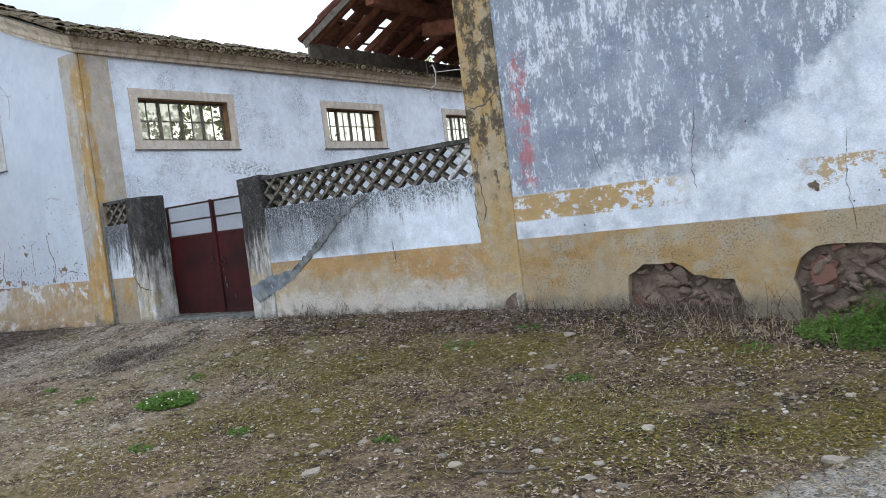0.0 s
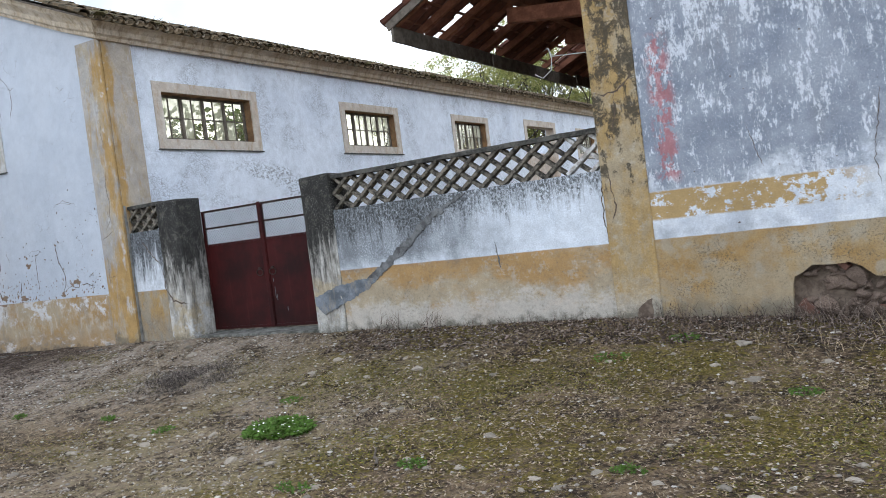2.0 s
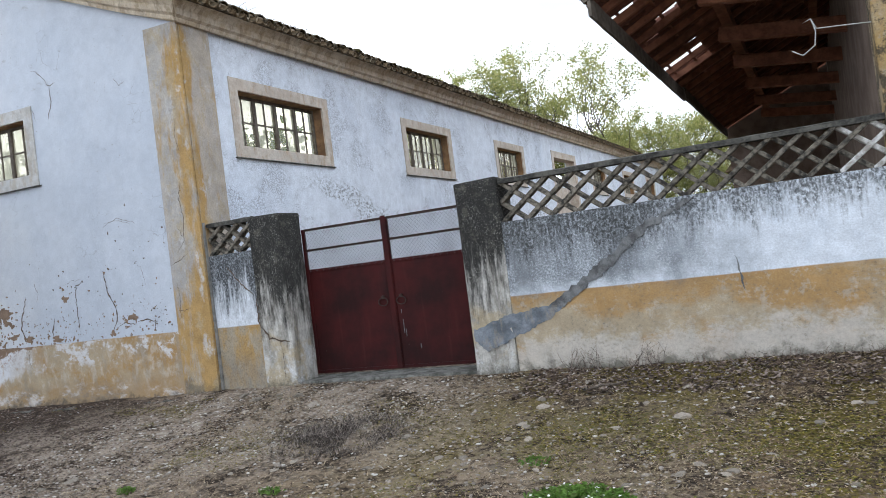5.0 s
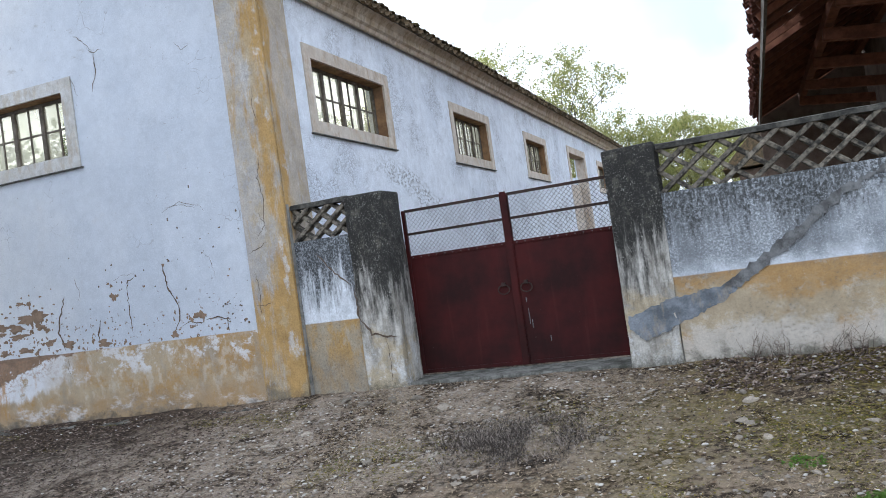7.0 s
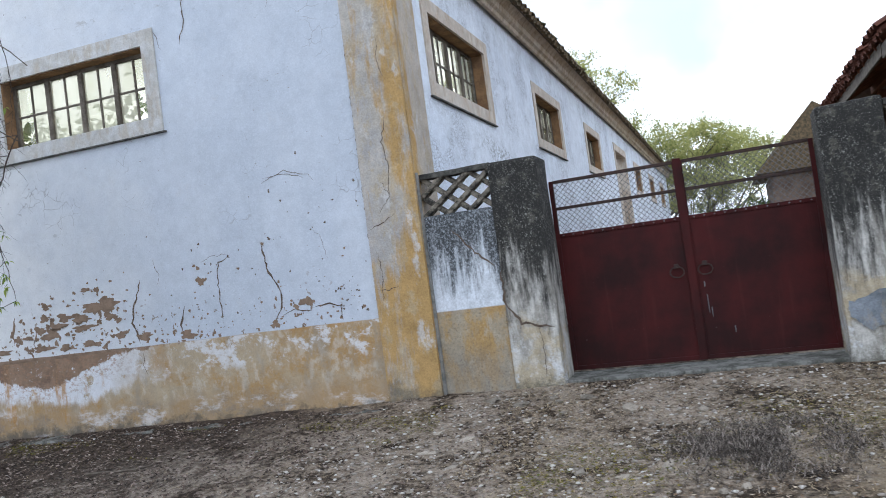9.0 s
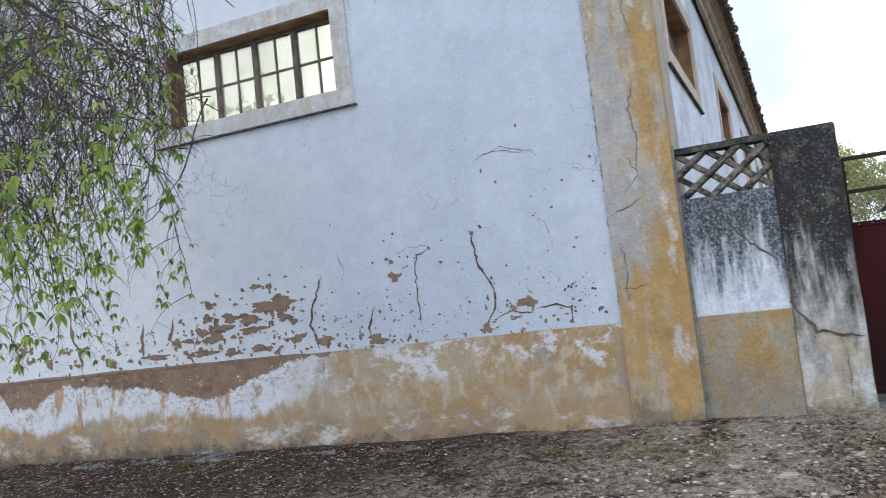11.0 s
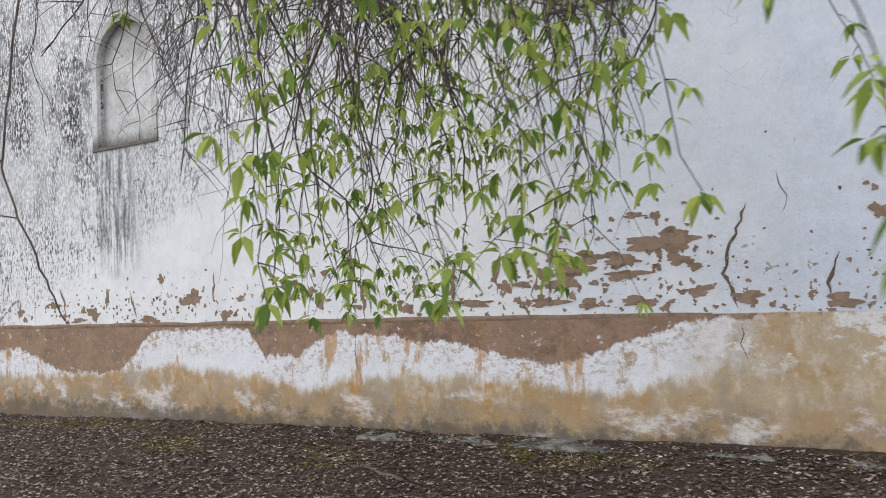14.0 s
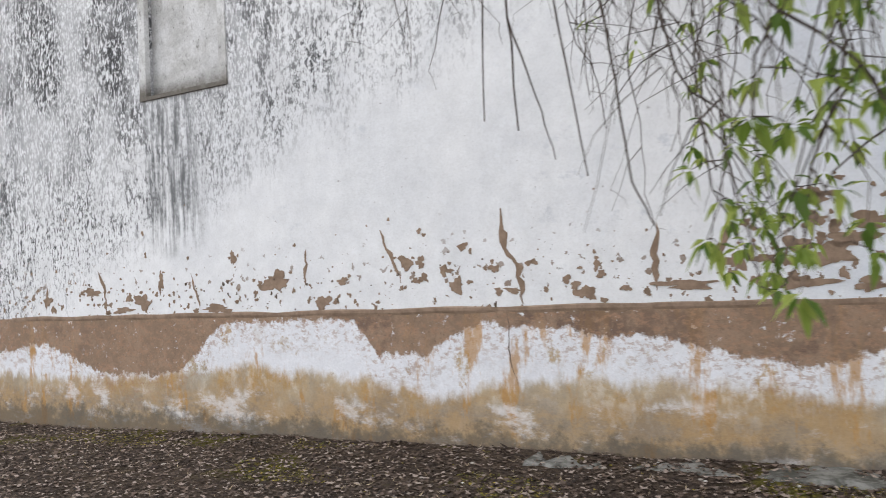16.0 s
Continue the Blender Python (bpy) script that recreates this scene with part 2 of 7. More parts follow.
    p = m.mix(p, (0.70, 0.69, 0.70), m.mul(m.mul(m.step(zz, 0.16, 0.06), m.step(m.noise(3.1, 9, m.scaled(0.7, 1, 1.3), 0.74), 0.50, 0.64)), 0.7))
    c = m.mix(p, c, m.step(m.shifted(z, mid, 0.025), 0.738, 0.75))
    # ochre corner pilaster band
    dirt = m.mul(m.step(m.shifted(z, m.noise(7, 8, None, 0.75), 0.6), -0.02, -0.16), 0.7)
    c = m.mix(c, (0.09, 0.082, 0.068), dirt)
    # faint crazing and grey smudges high on the wall
    craze = m.mul(m.step(m.crackle(5.5, m.warped(0.25)), 0.022, 0.006), m.step(m.noise(1.1, 6), 0.56, 0.64))
    c = m.mix(c, (0.20, 0.19, 0.19), m.mul(m.mul(craze, m.step(z, 1.6, 2.2)), 0.55))
    c = m.mix(c, (0.30, 0.29, 0.28), m.mul(m.mul(m.step(m.noise(3.2, 8, m.scaled(1, 1, 1.8), 0.72), 0.60, 0.70), m.step(z, 3.6, 4.4)), 0.5))
    c = m.weather(c, 0.4)
    h = m.add(m.add(m.mul(mid, 0.8), m.mul(fine, 0.35)), m.mul(m.noise(90, 3), 0.15))
    return m.done(c, m.add(h, m.mul(m.mul(spots, low), -1.0)), 0.4, 0.012)


def corner_paint():
    m = Mat("corner_pilaster_ochre", 0.92)
    x, y, z = m.axis(0), m.axis(1), m.axis(2)
    mid, fine = m.noise(3.1, 7, None, 0.68), m.noise(22, 7, None, 0.72)
    tall = m.noise(3.4, 8, m.scaled(1.8, 1.8, 0.4), 0.7)
    c = m.mix((0.40, 0.385, 0.375), (0.47, 0.43, 0.375), m.step(mid, 0.38, 0.62))
    c = m.mix(c, (0.52, 0.43, 0.33), m.mul(m.step(y, 8.44, 8.48), 0.4))
    # ochre survives along the arris and low down
    arris = m.mul(m.step(x, -13.56, -13.30), m.step(y, 8.62, 8.50))
    c = m.mix(c, (0.44, 0.27, 0.085), m.mul(m.step(m.add(m.add(tall, m.mul(arris, 0.20)), m.mul(m.step(z, 1.5, 0.6), 0.18)), 0.54, 0.72), 0.9))
    c = m.mix(c, (0.44, 0.36, 0.24), m.mul(m.step(m.noise(6, 8, m.scaled(1, 1, 0.6), 0.72), 0.50, 0.60), 0.6))
    c = m.mix(c, (0.58, 0.575, 0.57), m.mul(m.step(m.noise(5, 8, m.scaled(1, 1, 0.5), 0.7), 0.57, 0.66), 0.7))
    c = m.mix(c, (0.13, 0.115, 0.095), m.mul(m.step(m.noise(30, 8, None, 0.8), 0.60, 0.68), 0.55))
    c = m.mix(c, (0.11, 0.105, 0.09), m.mul(m.step(m.shifted(z, mid, 0.9), 0.16, -0.12), 0.8))
    return m.done(m.weather(c, 1.0), m.add(mid, m.mul(fine, 0.7)), 0.5, 0.01)


def long_paint():
    m = Mat("crazed_blue_white_limewash", 0.92)
    z = m.axis(2)
    big, mid, fine = m.noise(0.5, 4), m.noise(3, 6), m.noise(30, 4)
    warp = m.node("ShaderNodeTexNoise")
    warp.inputs["Scale"].default_value = 5
    m.t.links.new(m.co, warp.inputs["Vector"])
    v = m.node("ShaderNodeVectorMath")
    v.operation = "MULTIPLY_ADD"
    m.t.links.new(warp.outputs["Color"], v.inputs[0])
    v.inputs[1].default_value = (0.2, 0.2, 0.2)
    m.t.links.new(m.co, v.inputs[2])
    craz = m.crackle(20, m.scaled(1, 0.75, 1.3, v.outputs[0]))
    where = m.step(m.noise(1.4, 7), 0.47, 0.62)
    c = m.mix((0.80, 0.85, 0.93), (0.66, 0.72, 0.82), m.mul(m.step(big, 0.45, 0.7), 0.6))
    line = m.mul(m.step(craz, 0.10, 0.02), where)
    c = m.mix(c, (0.28, 0.29, 0.33), m.mul(line, 0.6))
    grime = m.mul(m.mul(m.step(m.noise(1.3, 5, m.scaled(1, 0.45, 1)), 0.5, 0.66), m.step(z, 3.2, 2.5)), m.step(m.noise(24, 5, m.scaled(1, 0.6, 1), 0.7), 0.47, 0.60))
    c = m.mix(c, (0.46, 0.48, 0.53), m.mul(m.step(m.noise(34, 6, m.scaled(1, 0.6, 1.4), 0.75), 0.52, 0.64), m.add(0.15, m.mul(where, 0.4))))
    c = m.mix(c, (0.18, 0.185, 0.19), m.mul(grime, 0.8))
    top = m.mul(m.step(m.shifted(z, mid, 1.0), 4.35, 4.75), m.step(m.noise(20, 6, m.scaled(1, 1.6, 0.4), 0.7), 0.56, 0.66))
    c = m.mix(c, (0.28, 0.26, 0.24), m.mul(top, 0.7))
    c = m.mix(c, (0.45, 0.40, 0.32), m.mul(m.step(m.shifted(z, mid, 0.4), 0.75, 0.6), 0.8))
    c = m.weather(c, 0.7)
    h = m.add(m.mul(m.step(craz, 0.0, 0.14), m.add(m.mul(where, 0.8), 0.2)), m.add(m.mul(mid, 0.6), m.mul(fine, 0.4)))
    return m.done(c, h, 0.5, 0.012)


def boundary_paint():
    m = Mat("boundary_limewash_mould", 0.93)
    x, z = m.axis(0), m.axis(2)
    mid, fine = m.noise(3, 7, None, 0.68), m.noise(24, 9, None, 0.85)
    drip = m.add(m.mul(m.noise(7, 6, m.scaled(1.4, 1, 0.14), 0.68), 0.6), m.mul(m.noise(20, 8, m.scaled(1.4, 1, 0.3), 0.75), 0.4))
    c = m.mix((0.70, 0.745, 0.81), (0.53, 0.58, 0.65), m.mul(m.step(mid, 0.40, 0.66), 0.6))
    # ochre plinth: orange on top, cream and whitish further down, damp foot
    zz = m.shifted(z, mid, 0.02)
    wide = m.noise(1.5, 9, m.scaled(0.8, 1, 1.2), 0.7)
    och = m.mix((0.42, 0.265, 0.115), (0.42, 0.345, 0.24), m.step(m.add(wide, m.mul(m.step(z, 0.72, 0.25), 0.10)), 0.46, 0.62))
    och = m.mix(och, (0.56, 0.53, 0.49), m.mul(m.step(m.shifted(z, m.noise(4.5, 9, m.scaled(0.8, 1, 1), 0.75), 1.0), 0.34, 0.14), 0.75))
    och = m.mix(och, (0.50, 0.45, 0.38), m.mul(m.step(m.noise(9, 8, None, 0.75), 0.53, 0.62), 0.6))
    soot = m.mul(m.step(m.noise(30, 9, None, 0.85), 0.50, 0.62), m.step(m.noise(2.0, 7, None, 0.68), 0.40, 0.56))
    och = m.mix(och, (0.13, 0.12, 0.10), m.mul(soot, 0.75))
    och = m.mix(och, (0.13, 0.125, 0.10), m.mul(m.step(m.shifted(z, m.noise(6, 8, None, 0.75), 0.8), 0.06, -0.12), 0.85))
    c = m.mix(och, c, m.step(zz, 0.74, 0.755))
    # mould that spreads from the gate side and drips from the lattice
    side = m.step(m.shifted(x, m.noise(2.2, 6, m.scaled(1, 1, 0.7)), 2.2), -6.4, -8.0)
    grey = m.mul(m.mul(side, m.step(m.add(m.noise(50, 9, None, 0.85), m.mul(m.noise(1.6, 5, m.scaled(1.6, 1, 0.5)), 0.35)), 0.52, 0.72)), m.step(m.shifted(z, mid, 0.5), 0.62, 0.95))
    c = m.mix(c, (0.13, 0.14, 0.15), m.mul(grey, 0.85))
    depth = m.add(m.mul(m.math("SUBTRACT", 1.6, z), -0.55), m.add(drip, m.mul(side, 0.08)))
    c = m.mix(c, MOULD, m.mul(m.mul(m.step(depth, 0.26, 0.46), m.step(m.noise(34, 9, m.scaled(1, 1, 0.6), 0.85), 0.42, 0.54)), 0.88))
    return m.done(m.weather(c, 0.9), m.add(m.mul(mid, 0.7), fine), 0.45, 0.01)


def pillar_paint():
    m = Mat("pillar_mould", 0.95)
    z = m.axis(2)
    mid, fine = m.noise(4, 7, None, 0.68), m.noise(24, 9, None, 0.85)
    drip = m.noise(7, 7, m.scaled(1.6, 1.6, 0.22), 0.72)
    c = m.mix((0.58, 0.56, 0.52), (0.33, 0.31, 0.275), m.step(m.noise(6, 8, m.scaled(1.3, 1.3, 0.5), 0.72), 0.40, 0.60))
    c = m.mix(c, (0.46, 0.37, 0.23), m.mul(m.mul(m.step(m.noise(2.4, 7), 0.50, 0.60), m.step(z, 0.75, 0.6)), 0.7))
    # black mould, dense above and in runs below
    d = m.add(m.mul(m.math("SUBTRACT", z, 0.9), 0.25), m.add(m.mul(drip, 0.75), m.mul(mid, 0.25)))
    c = m.mix(c, (0.030, 0.029, 0.027), m.mul(m.step(d, 0.37, 0.60), m.step(m.noise(62, 9, m.scaled(1, 1, 0.7), 0.85), 0.68, 0.55)))
    c = m.mix(c, (0.15, 0.14, 0.115), m.mul(m.mul(m.step(m.noise(11, 7, None, 0.75), 0.52, 0.62), m.step(z, 1.0, 1.5)), 0.45))
    # pale lichen specks in drifts
    lich = m.mul(m.step(m.noise(58, 8, m.scaled(1, 1, 0.7), 0.8), 0.56, 0.60), m.step(m.noise(4.5, 6), 0.42, 0.58))
    c = m.mix(c, (0.46, 0.45, 0.42), m.mul(lich, 0.65))
    c = m.mix(c, (0.66, 0.67, 0.68), m.mul(m.mul(m.step(m.noise(5, 8, None, 0.72), 0.53, 0.62), m.step(z, 0.6, 0.2)), 0.8))
    c = m.mix(c, (0.09, 0.088, 0.07), m.mul(m.step(m.shifted(z, fine, 0.6), 0.08, -0.12), 0.8))
    return m.done(m.weather(c, 0.9), m.add(mid, fine), 0.6, 0.012)


def infill_paint():
    m = Mat("infill_wall_mould", 0.95)
    x, z = m.axis(0), m.axis(2)
    mid, fine = m.noise(4, 7, None, 0.68), m.noise(24, 9, None, 0.85)
    drip = m.noise(7, 7, m.scaled(1.5, 1.5, 0.2), 0.7)
    c = m.mix((0.70, 0.735, 0.79), (0.52, 0.555, 0.60), m.step(mid, 0.42, 0.66))
    och = m.mix((0.41, 0.265, 0.105), (0.36, 0.305, 0.225), m.step(m.noise(3.2, 9, m.scaled(1, 1, 0.5), 0.72), 0.42, 0.58))
    damp = m.step(m.add(m.shifted(z, m.noise(3, 8, m.scaled(1.4, 1, 0.4), 0.7), 1.0), m.mul(m.math("ABSOLUTE", m.add(x, 12.8)), 0.5)), 0.62, 0.15)
    och = m.mix(och, (0.25, 0.24, 0.22), m.mul(damp, 0.5))
    och = m.mix(och, (0.47, 0.43, 0.36), m.mul(m.step(m.noise(12, 8, m.scaled(1, 1, 0.5), 0.75), 0.54, 0.64), 0.5))
    och = m.mix(och, (0.09, 0.082, 0.07), m.mul(m.step(m.noise(44, 8, None, 0.8), 0.54, 0.62), 0.42))
    c = m.mix(och, c, m.step(m.shifted(z, mid, 0.02), 0.72, 0.735))
    d = m.add(m.mul(m.math("SUBTRACT", z, 1.1), 0.42), drip)
    c = m.mix(c, (0.20, 0.22, 0.24), m.mul(m.mul(m.step(d, 0.36, 0.66), m.step(z, 0.76, 0.95)), 0.75))
    c = m.mix(c, (0.04, 0.042, 0.045), m.mul(m.step(d, 0.42, 0.62), m.mul(m.step(m.noise(46, 9, m.scaled(1, 1, 0.7), 0.85), 0.58, 0.48), 0.92)))
    return m.done(m.weather(c, 0.9), m.add(mid, fine), 0.5, 0.01)


def east_paint():
    m = Mat("grey_blue_peeling_wall", 0.92)
    x, z = m.axis(0), m.axis(2)
    big, mid, fine = m.noise(0.8, 4), m.noise(3.3, 6), m.noise(34, 5)
    white = m.mix((0.72, 0.755, 0.81), (0.56, 0.60, 0.67), m.step(m.noise(2.6, 8, None, 0.68), 0.42, 0.64))
    white = m.mix(white, (0.40, 0.43, 0.48), m.mul(m.step(m.noise(1.6, 7, m.scaled(1.5, 1, 0.6), 0.66), 0.56, 0.70), 0.7))
    grey = m.mix((0.235, 0.265, 0.325), (0.335, 0.365, 0.425), m.step(m.noise(2, 5), 0.38, 0.62))
    grey = m.mix(grey, (0.25, 0.265, 0.30), m.mul(m.step(m.noise(2.2, 5, m.scaled(1.5, 1, 0.3)), 0.52, 0.70), 0.7))
    # peeled spots of white through the grey wash
    patch = m.add(m.mul(m.noise(9, 9, m.scaled(1.6, 1, 0.55), 0.77), 0.6), m.mul(m.noise(1.2, 5), 0.22))
    peel = m.step(m.add(patch, m.mul(m.noise(24, 8, m.scaled(1.5, 1, 0.7), 0.78), 0.36)), 0.612, 0.65)
    grey = m.mix(grey, (0.70, 0.73, 0.79), m.mul(peel, 0.9))
    flecks = m.step(m.noise(42, 7, m.scaled(1.5, 1, 0.7), 0.75), 0.585, 0.615)
    grey = m.mix(grey, (0.64, 0.67, 0.73), m.mul(flecks, 0.75))
    grey = m.mix(grey, (0.12, 0.13, 0.16), m.mul(m.step(m.noise(30, 7, m.scaled(1.6, 1, 0.6), 0.78), 0.60, 0.65), 0.6))
    grey = m.mix(grey, (0.13, 0.135, 0.15), m.mul(m.step(m.noise(19, 4), 0.68, 0.73), 0.6))
    # its lower edge climbs away from the pilaster
    lift = m.add(m.mul(m.math("MAXIMUM", m.add(x, 3.0), 0.0), 0.5), m.mul(m.math("MAXIMUM", m.add(x, 1.8), 0.0), 0.65))
    zz = m.math("SUBTRACT", m.shifted(z, m.noise(2.4, 8, None, 0.7), 1.5), lift)
    c = m.mix(white, grey, m.mul(m.step(zz, 1.05, 1.42), m.step(z, 1.22, 1.26)))
    # red flakes beside the pilaster
    red = m.mul(m.box(m.shifted(x, mid, 0.16), -4.82, -4.60, m.shifted(z, mid, 0.2), 1.35, 2.85, 0.05), m.step(m.noise(8, 8, m.scaled(1, 1, 0.7), 0.75), 0.47, 0.52))
    c = m.mix(c, (0.42, 0.13, 0.13), m.mul(red, 0.7))
    # upper ochre strip, mostly worn off
    wear = m.step(m.add(m.noise(7, 9, m.scaled(0.9, 1, 1), 0.78), m.mul(m.step(x, -3.1, -3.9), 0.06)), 0.50, 0.53)
    strip = m.mul(m.mul(m.step(m.shifted(z, fine, 0.03), 0.93, 0.96), m.step(m.shifted(z, fine, 0.03), 1.25, 1.23)), wear)
    gone = m.math("MAXIMUM", m.step(x, -2.75, -3.3), m.mul(m.step(x, -2.0, -1.6), 0.9))
    c = m.mix(c, (0.43, 0.30, 0.14), m.mul(strip, gone))
    c = m.mix(c, (0.40, 0.43, 0.48), m.mul(m.mul(m.box(m.shifted(x, mid, 0.6), -4.9, -3.6, m.shifted(z, mid, 0.3), 0.74, 0.88, 0.09), m.step(m.noise(4, 7, None, 0.7), 0.38, 0.6)), 0.75))
    # ochre plinth
    och = m.mix((0.40, 0.30, 0.17), (0.36, 0.225, 0.085), m.step(m.noise(2.4, 8, m.scaled(0.8, 1, 1.2), 0.66), 0.40, 0.66))
    och = m.mix(och, (0.40, 0.355, 0.28), m.mul(m.step(m.noise(4, 6), 0.50, 0.62), 0.7))
    och = m.mix(och, (0.36, 0.32, 0.25), m.mul(m.step(m.noise(1.7, 8, None, 0.7), 0.46, 0.58), 0.45))
    soot = m.mul(m.step(m.noise(40, 9, None, 0.85), 0.50, 0.58), m.step(m.noise(1.8, 7, None, 0.68), 0.45, 0.58))
    och = m.mix(och, (0.10, 0.09, 0.07), m.mul(soot, 0.8))
    och = m.mix(och, (0.20, 0.18, 0.14), m.mul(m.step(m.shifted(z, m.noise(5, 6), 0.8), 0.16, -0.15), 0.8))
    c = m.mix(och, c, m.step(m.shifted(z, mid, 0.03), 0.735, 0.75))
    h = m.add(m.add(mid, m.mul(fine, 0.4)), m.mul(peel, -0.5))
    return m.done(m.weather(c, 0.8), h, 0.4, 0.01)


def pilaster_paint():
    m = Mat("ochre_pilaster_lichen", 0.95)
    z = m.axis(2)
    mid, fine = m.noise(3, 7, None, 0.68), m.noise(22, 9, None, 0.85)
    c = m.mix((0.40, 0.275, 0.12), (0.41, 0.335, 0.225), m.step(m.noise(2.4, 9, m.scaled(1, 1, 0.6), 0.72), 0.40, 0.60))
    c = m.mix(c, (0.48, 0.43, 0.35), m.mul(m.step(m.noise(8, 8, None, 0.75), 0.53, 0.62), 0.6))
    blot = m.mul(m.step(m.add(m.noise(6, 8, m.scaled(1, 1, 0.6), 0.72), m.mul(m.step(z, 1.1, 2.6), 0.08)), 0.53, 0.60), m.step(z, 0.95, 1.5))
    c = m.mix(c, (0.055, 0.048, 0.037), m.mul(m.mul(blot, m.step(fine, 0.36, 0.50)), 0.9))
    c = m.mix(c, (0.46, 0.44, 0.40), m.mul(m.step(m.shifted(z, m.noise(4, 8, None, 0.72), 1.0), 0.35, 0.05), 0.7))
    c = m.mix(c, (0.12, 0.105, 0.08), m.mul(m.step(m.noise(32, 8, None, 0.82), 0.58, 0.67), 0.6))
    c = m.mix(c, (0.12, 0.11, 0.085), m.mul(m.step(m.shifted(z, m.noise(6, 8, None, 0.75), 0.8), 0.10, -0.1), 0.8))
    return m.done(m.weather(c, 1.0), m.add(mid, fine), 0.55, 0.01)


def stone_paint(name, a, b, stain):
    """Rendered surround: chalky, with brown runs and a dirty grain."""
    m = Mat(name, 0.92)
    mid, fine = m.noise(4, 8, None, 0.7), m.noise(30, 8, None, 0.8)
    c = m.mix(a, b, m.step(mid, 0.38, 0.62))
    c = m.mix(c, stain, m.mul(m.step(m.noise(5, 8, m.scaled(1.6, 1.6, 0.6), 0.72), 0.50, 0.62), 0.6))
    c = m.mix(c, (0.15, 0.13, 0.11), m.mul(m.step(fine, 0.58, 0.68), 0.45))
    return m.done(m.weather(c, 0.8), m.add(mid, m.mul(fine, 0.6)), 0.45, 0.008)


def niche_paint():
    m = Mat("niche_plaster", 0.93)
    z = m.axis(2)
    mid, fine = m.noise(4, 8, None, 0.72), m.noise(20, 8, m.scaled(1.6, 1, 0.8), 0.8)
    c = m.mix((0.60, 0.60, 0.60), (0.46, 0.455, 0.445), m.step(mid, 0.42, 0.62))
    c = m.mix(c, (0.10, 0.095, 0.085), m.mul(m.step(fine, 0.56, 0.64), 0.75))
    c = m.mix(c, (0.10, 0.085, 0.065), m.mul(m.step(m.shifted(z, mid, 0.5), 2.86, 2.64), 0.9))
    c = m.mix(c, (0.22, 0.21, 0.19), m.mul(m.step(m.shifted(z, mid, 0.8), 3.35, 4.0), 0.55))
    return m.done(m.weather(c, 0.8), m.add(mid, fine), 0.4, 0.01)


def plain(name, a, b, scale=6, rough=0.85, metal=0.0, bump=0.3, fine=40, per_piece=0.0, spec=0.3):
    """Two mottled colours with grain."""
    m = Mat(name, rough, metal, spec)
    n, f = m.noise(scale, 5), m.noise(fine, 4)
    c = m.mix(a, b, m.step(m.add(m.mul(n, 0.7), m.mul(f, 0.3)), 0.38, 0.62))
    if per_piece:
        k = m.mul(m.math("SUBTRACT", m.rand(), 0.5), per_piece)
        hsv = m.node("ShaderNodeHueSaturation")
        m.t.links.new(m.math("ADD", k, 1.0), hsv.inputs["Value"])
        m.t.links.new(c, hsv.inputs["Color"])
        c = hsv.outputs[0]
    return m.done(c, m.add(n, m.mul(f, 0.6)), bump, 0.008)


def loose(name, a, b, third=None, rough=0.9, translucent=0.0):
    """For stuff of many small islands: each one takes its own tone."""
    m = Mat(name, rough)
    r = m.island()
    c = m.mix(a, b, r)
    if third:
        c = m.mix(c, third, m.step(m.math("FRACT", m.mul(r, 7.31)), 0.72, 0.78))
    if not translucent:
        return m.done(c)
    m.done(c)
    tr = m.node("ShaderNodeBsdfTranslucent")
    m.put(tr.inputs["Color"], c)
    mx = m.node("ShaderNodeMixShader")
    mx.inputs[0].default_value = translucent
    m.t.links.new(m.b.outputs[0], mx.inputs[1])
    m.t.links.new(tr.outputs[0], mx.inputs[2])
    m.t.links.new(mx.outputs[0], m.t.nodes["Material Output"].inputs["Surface"])
    return m.m


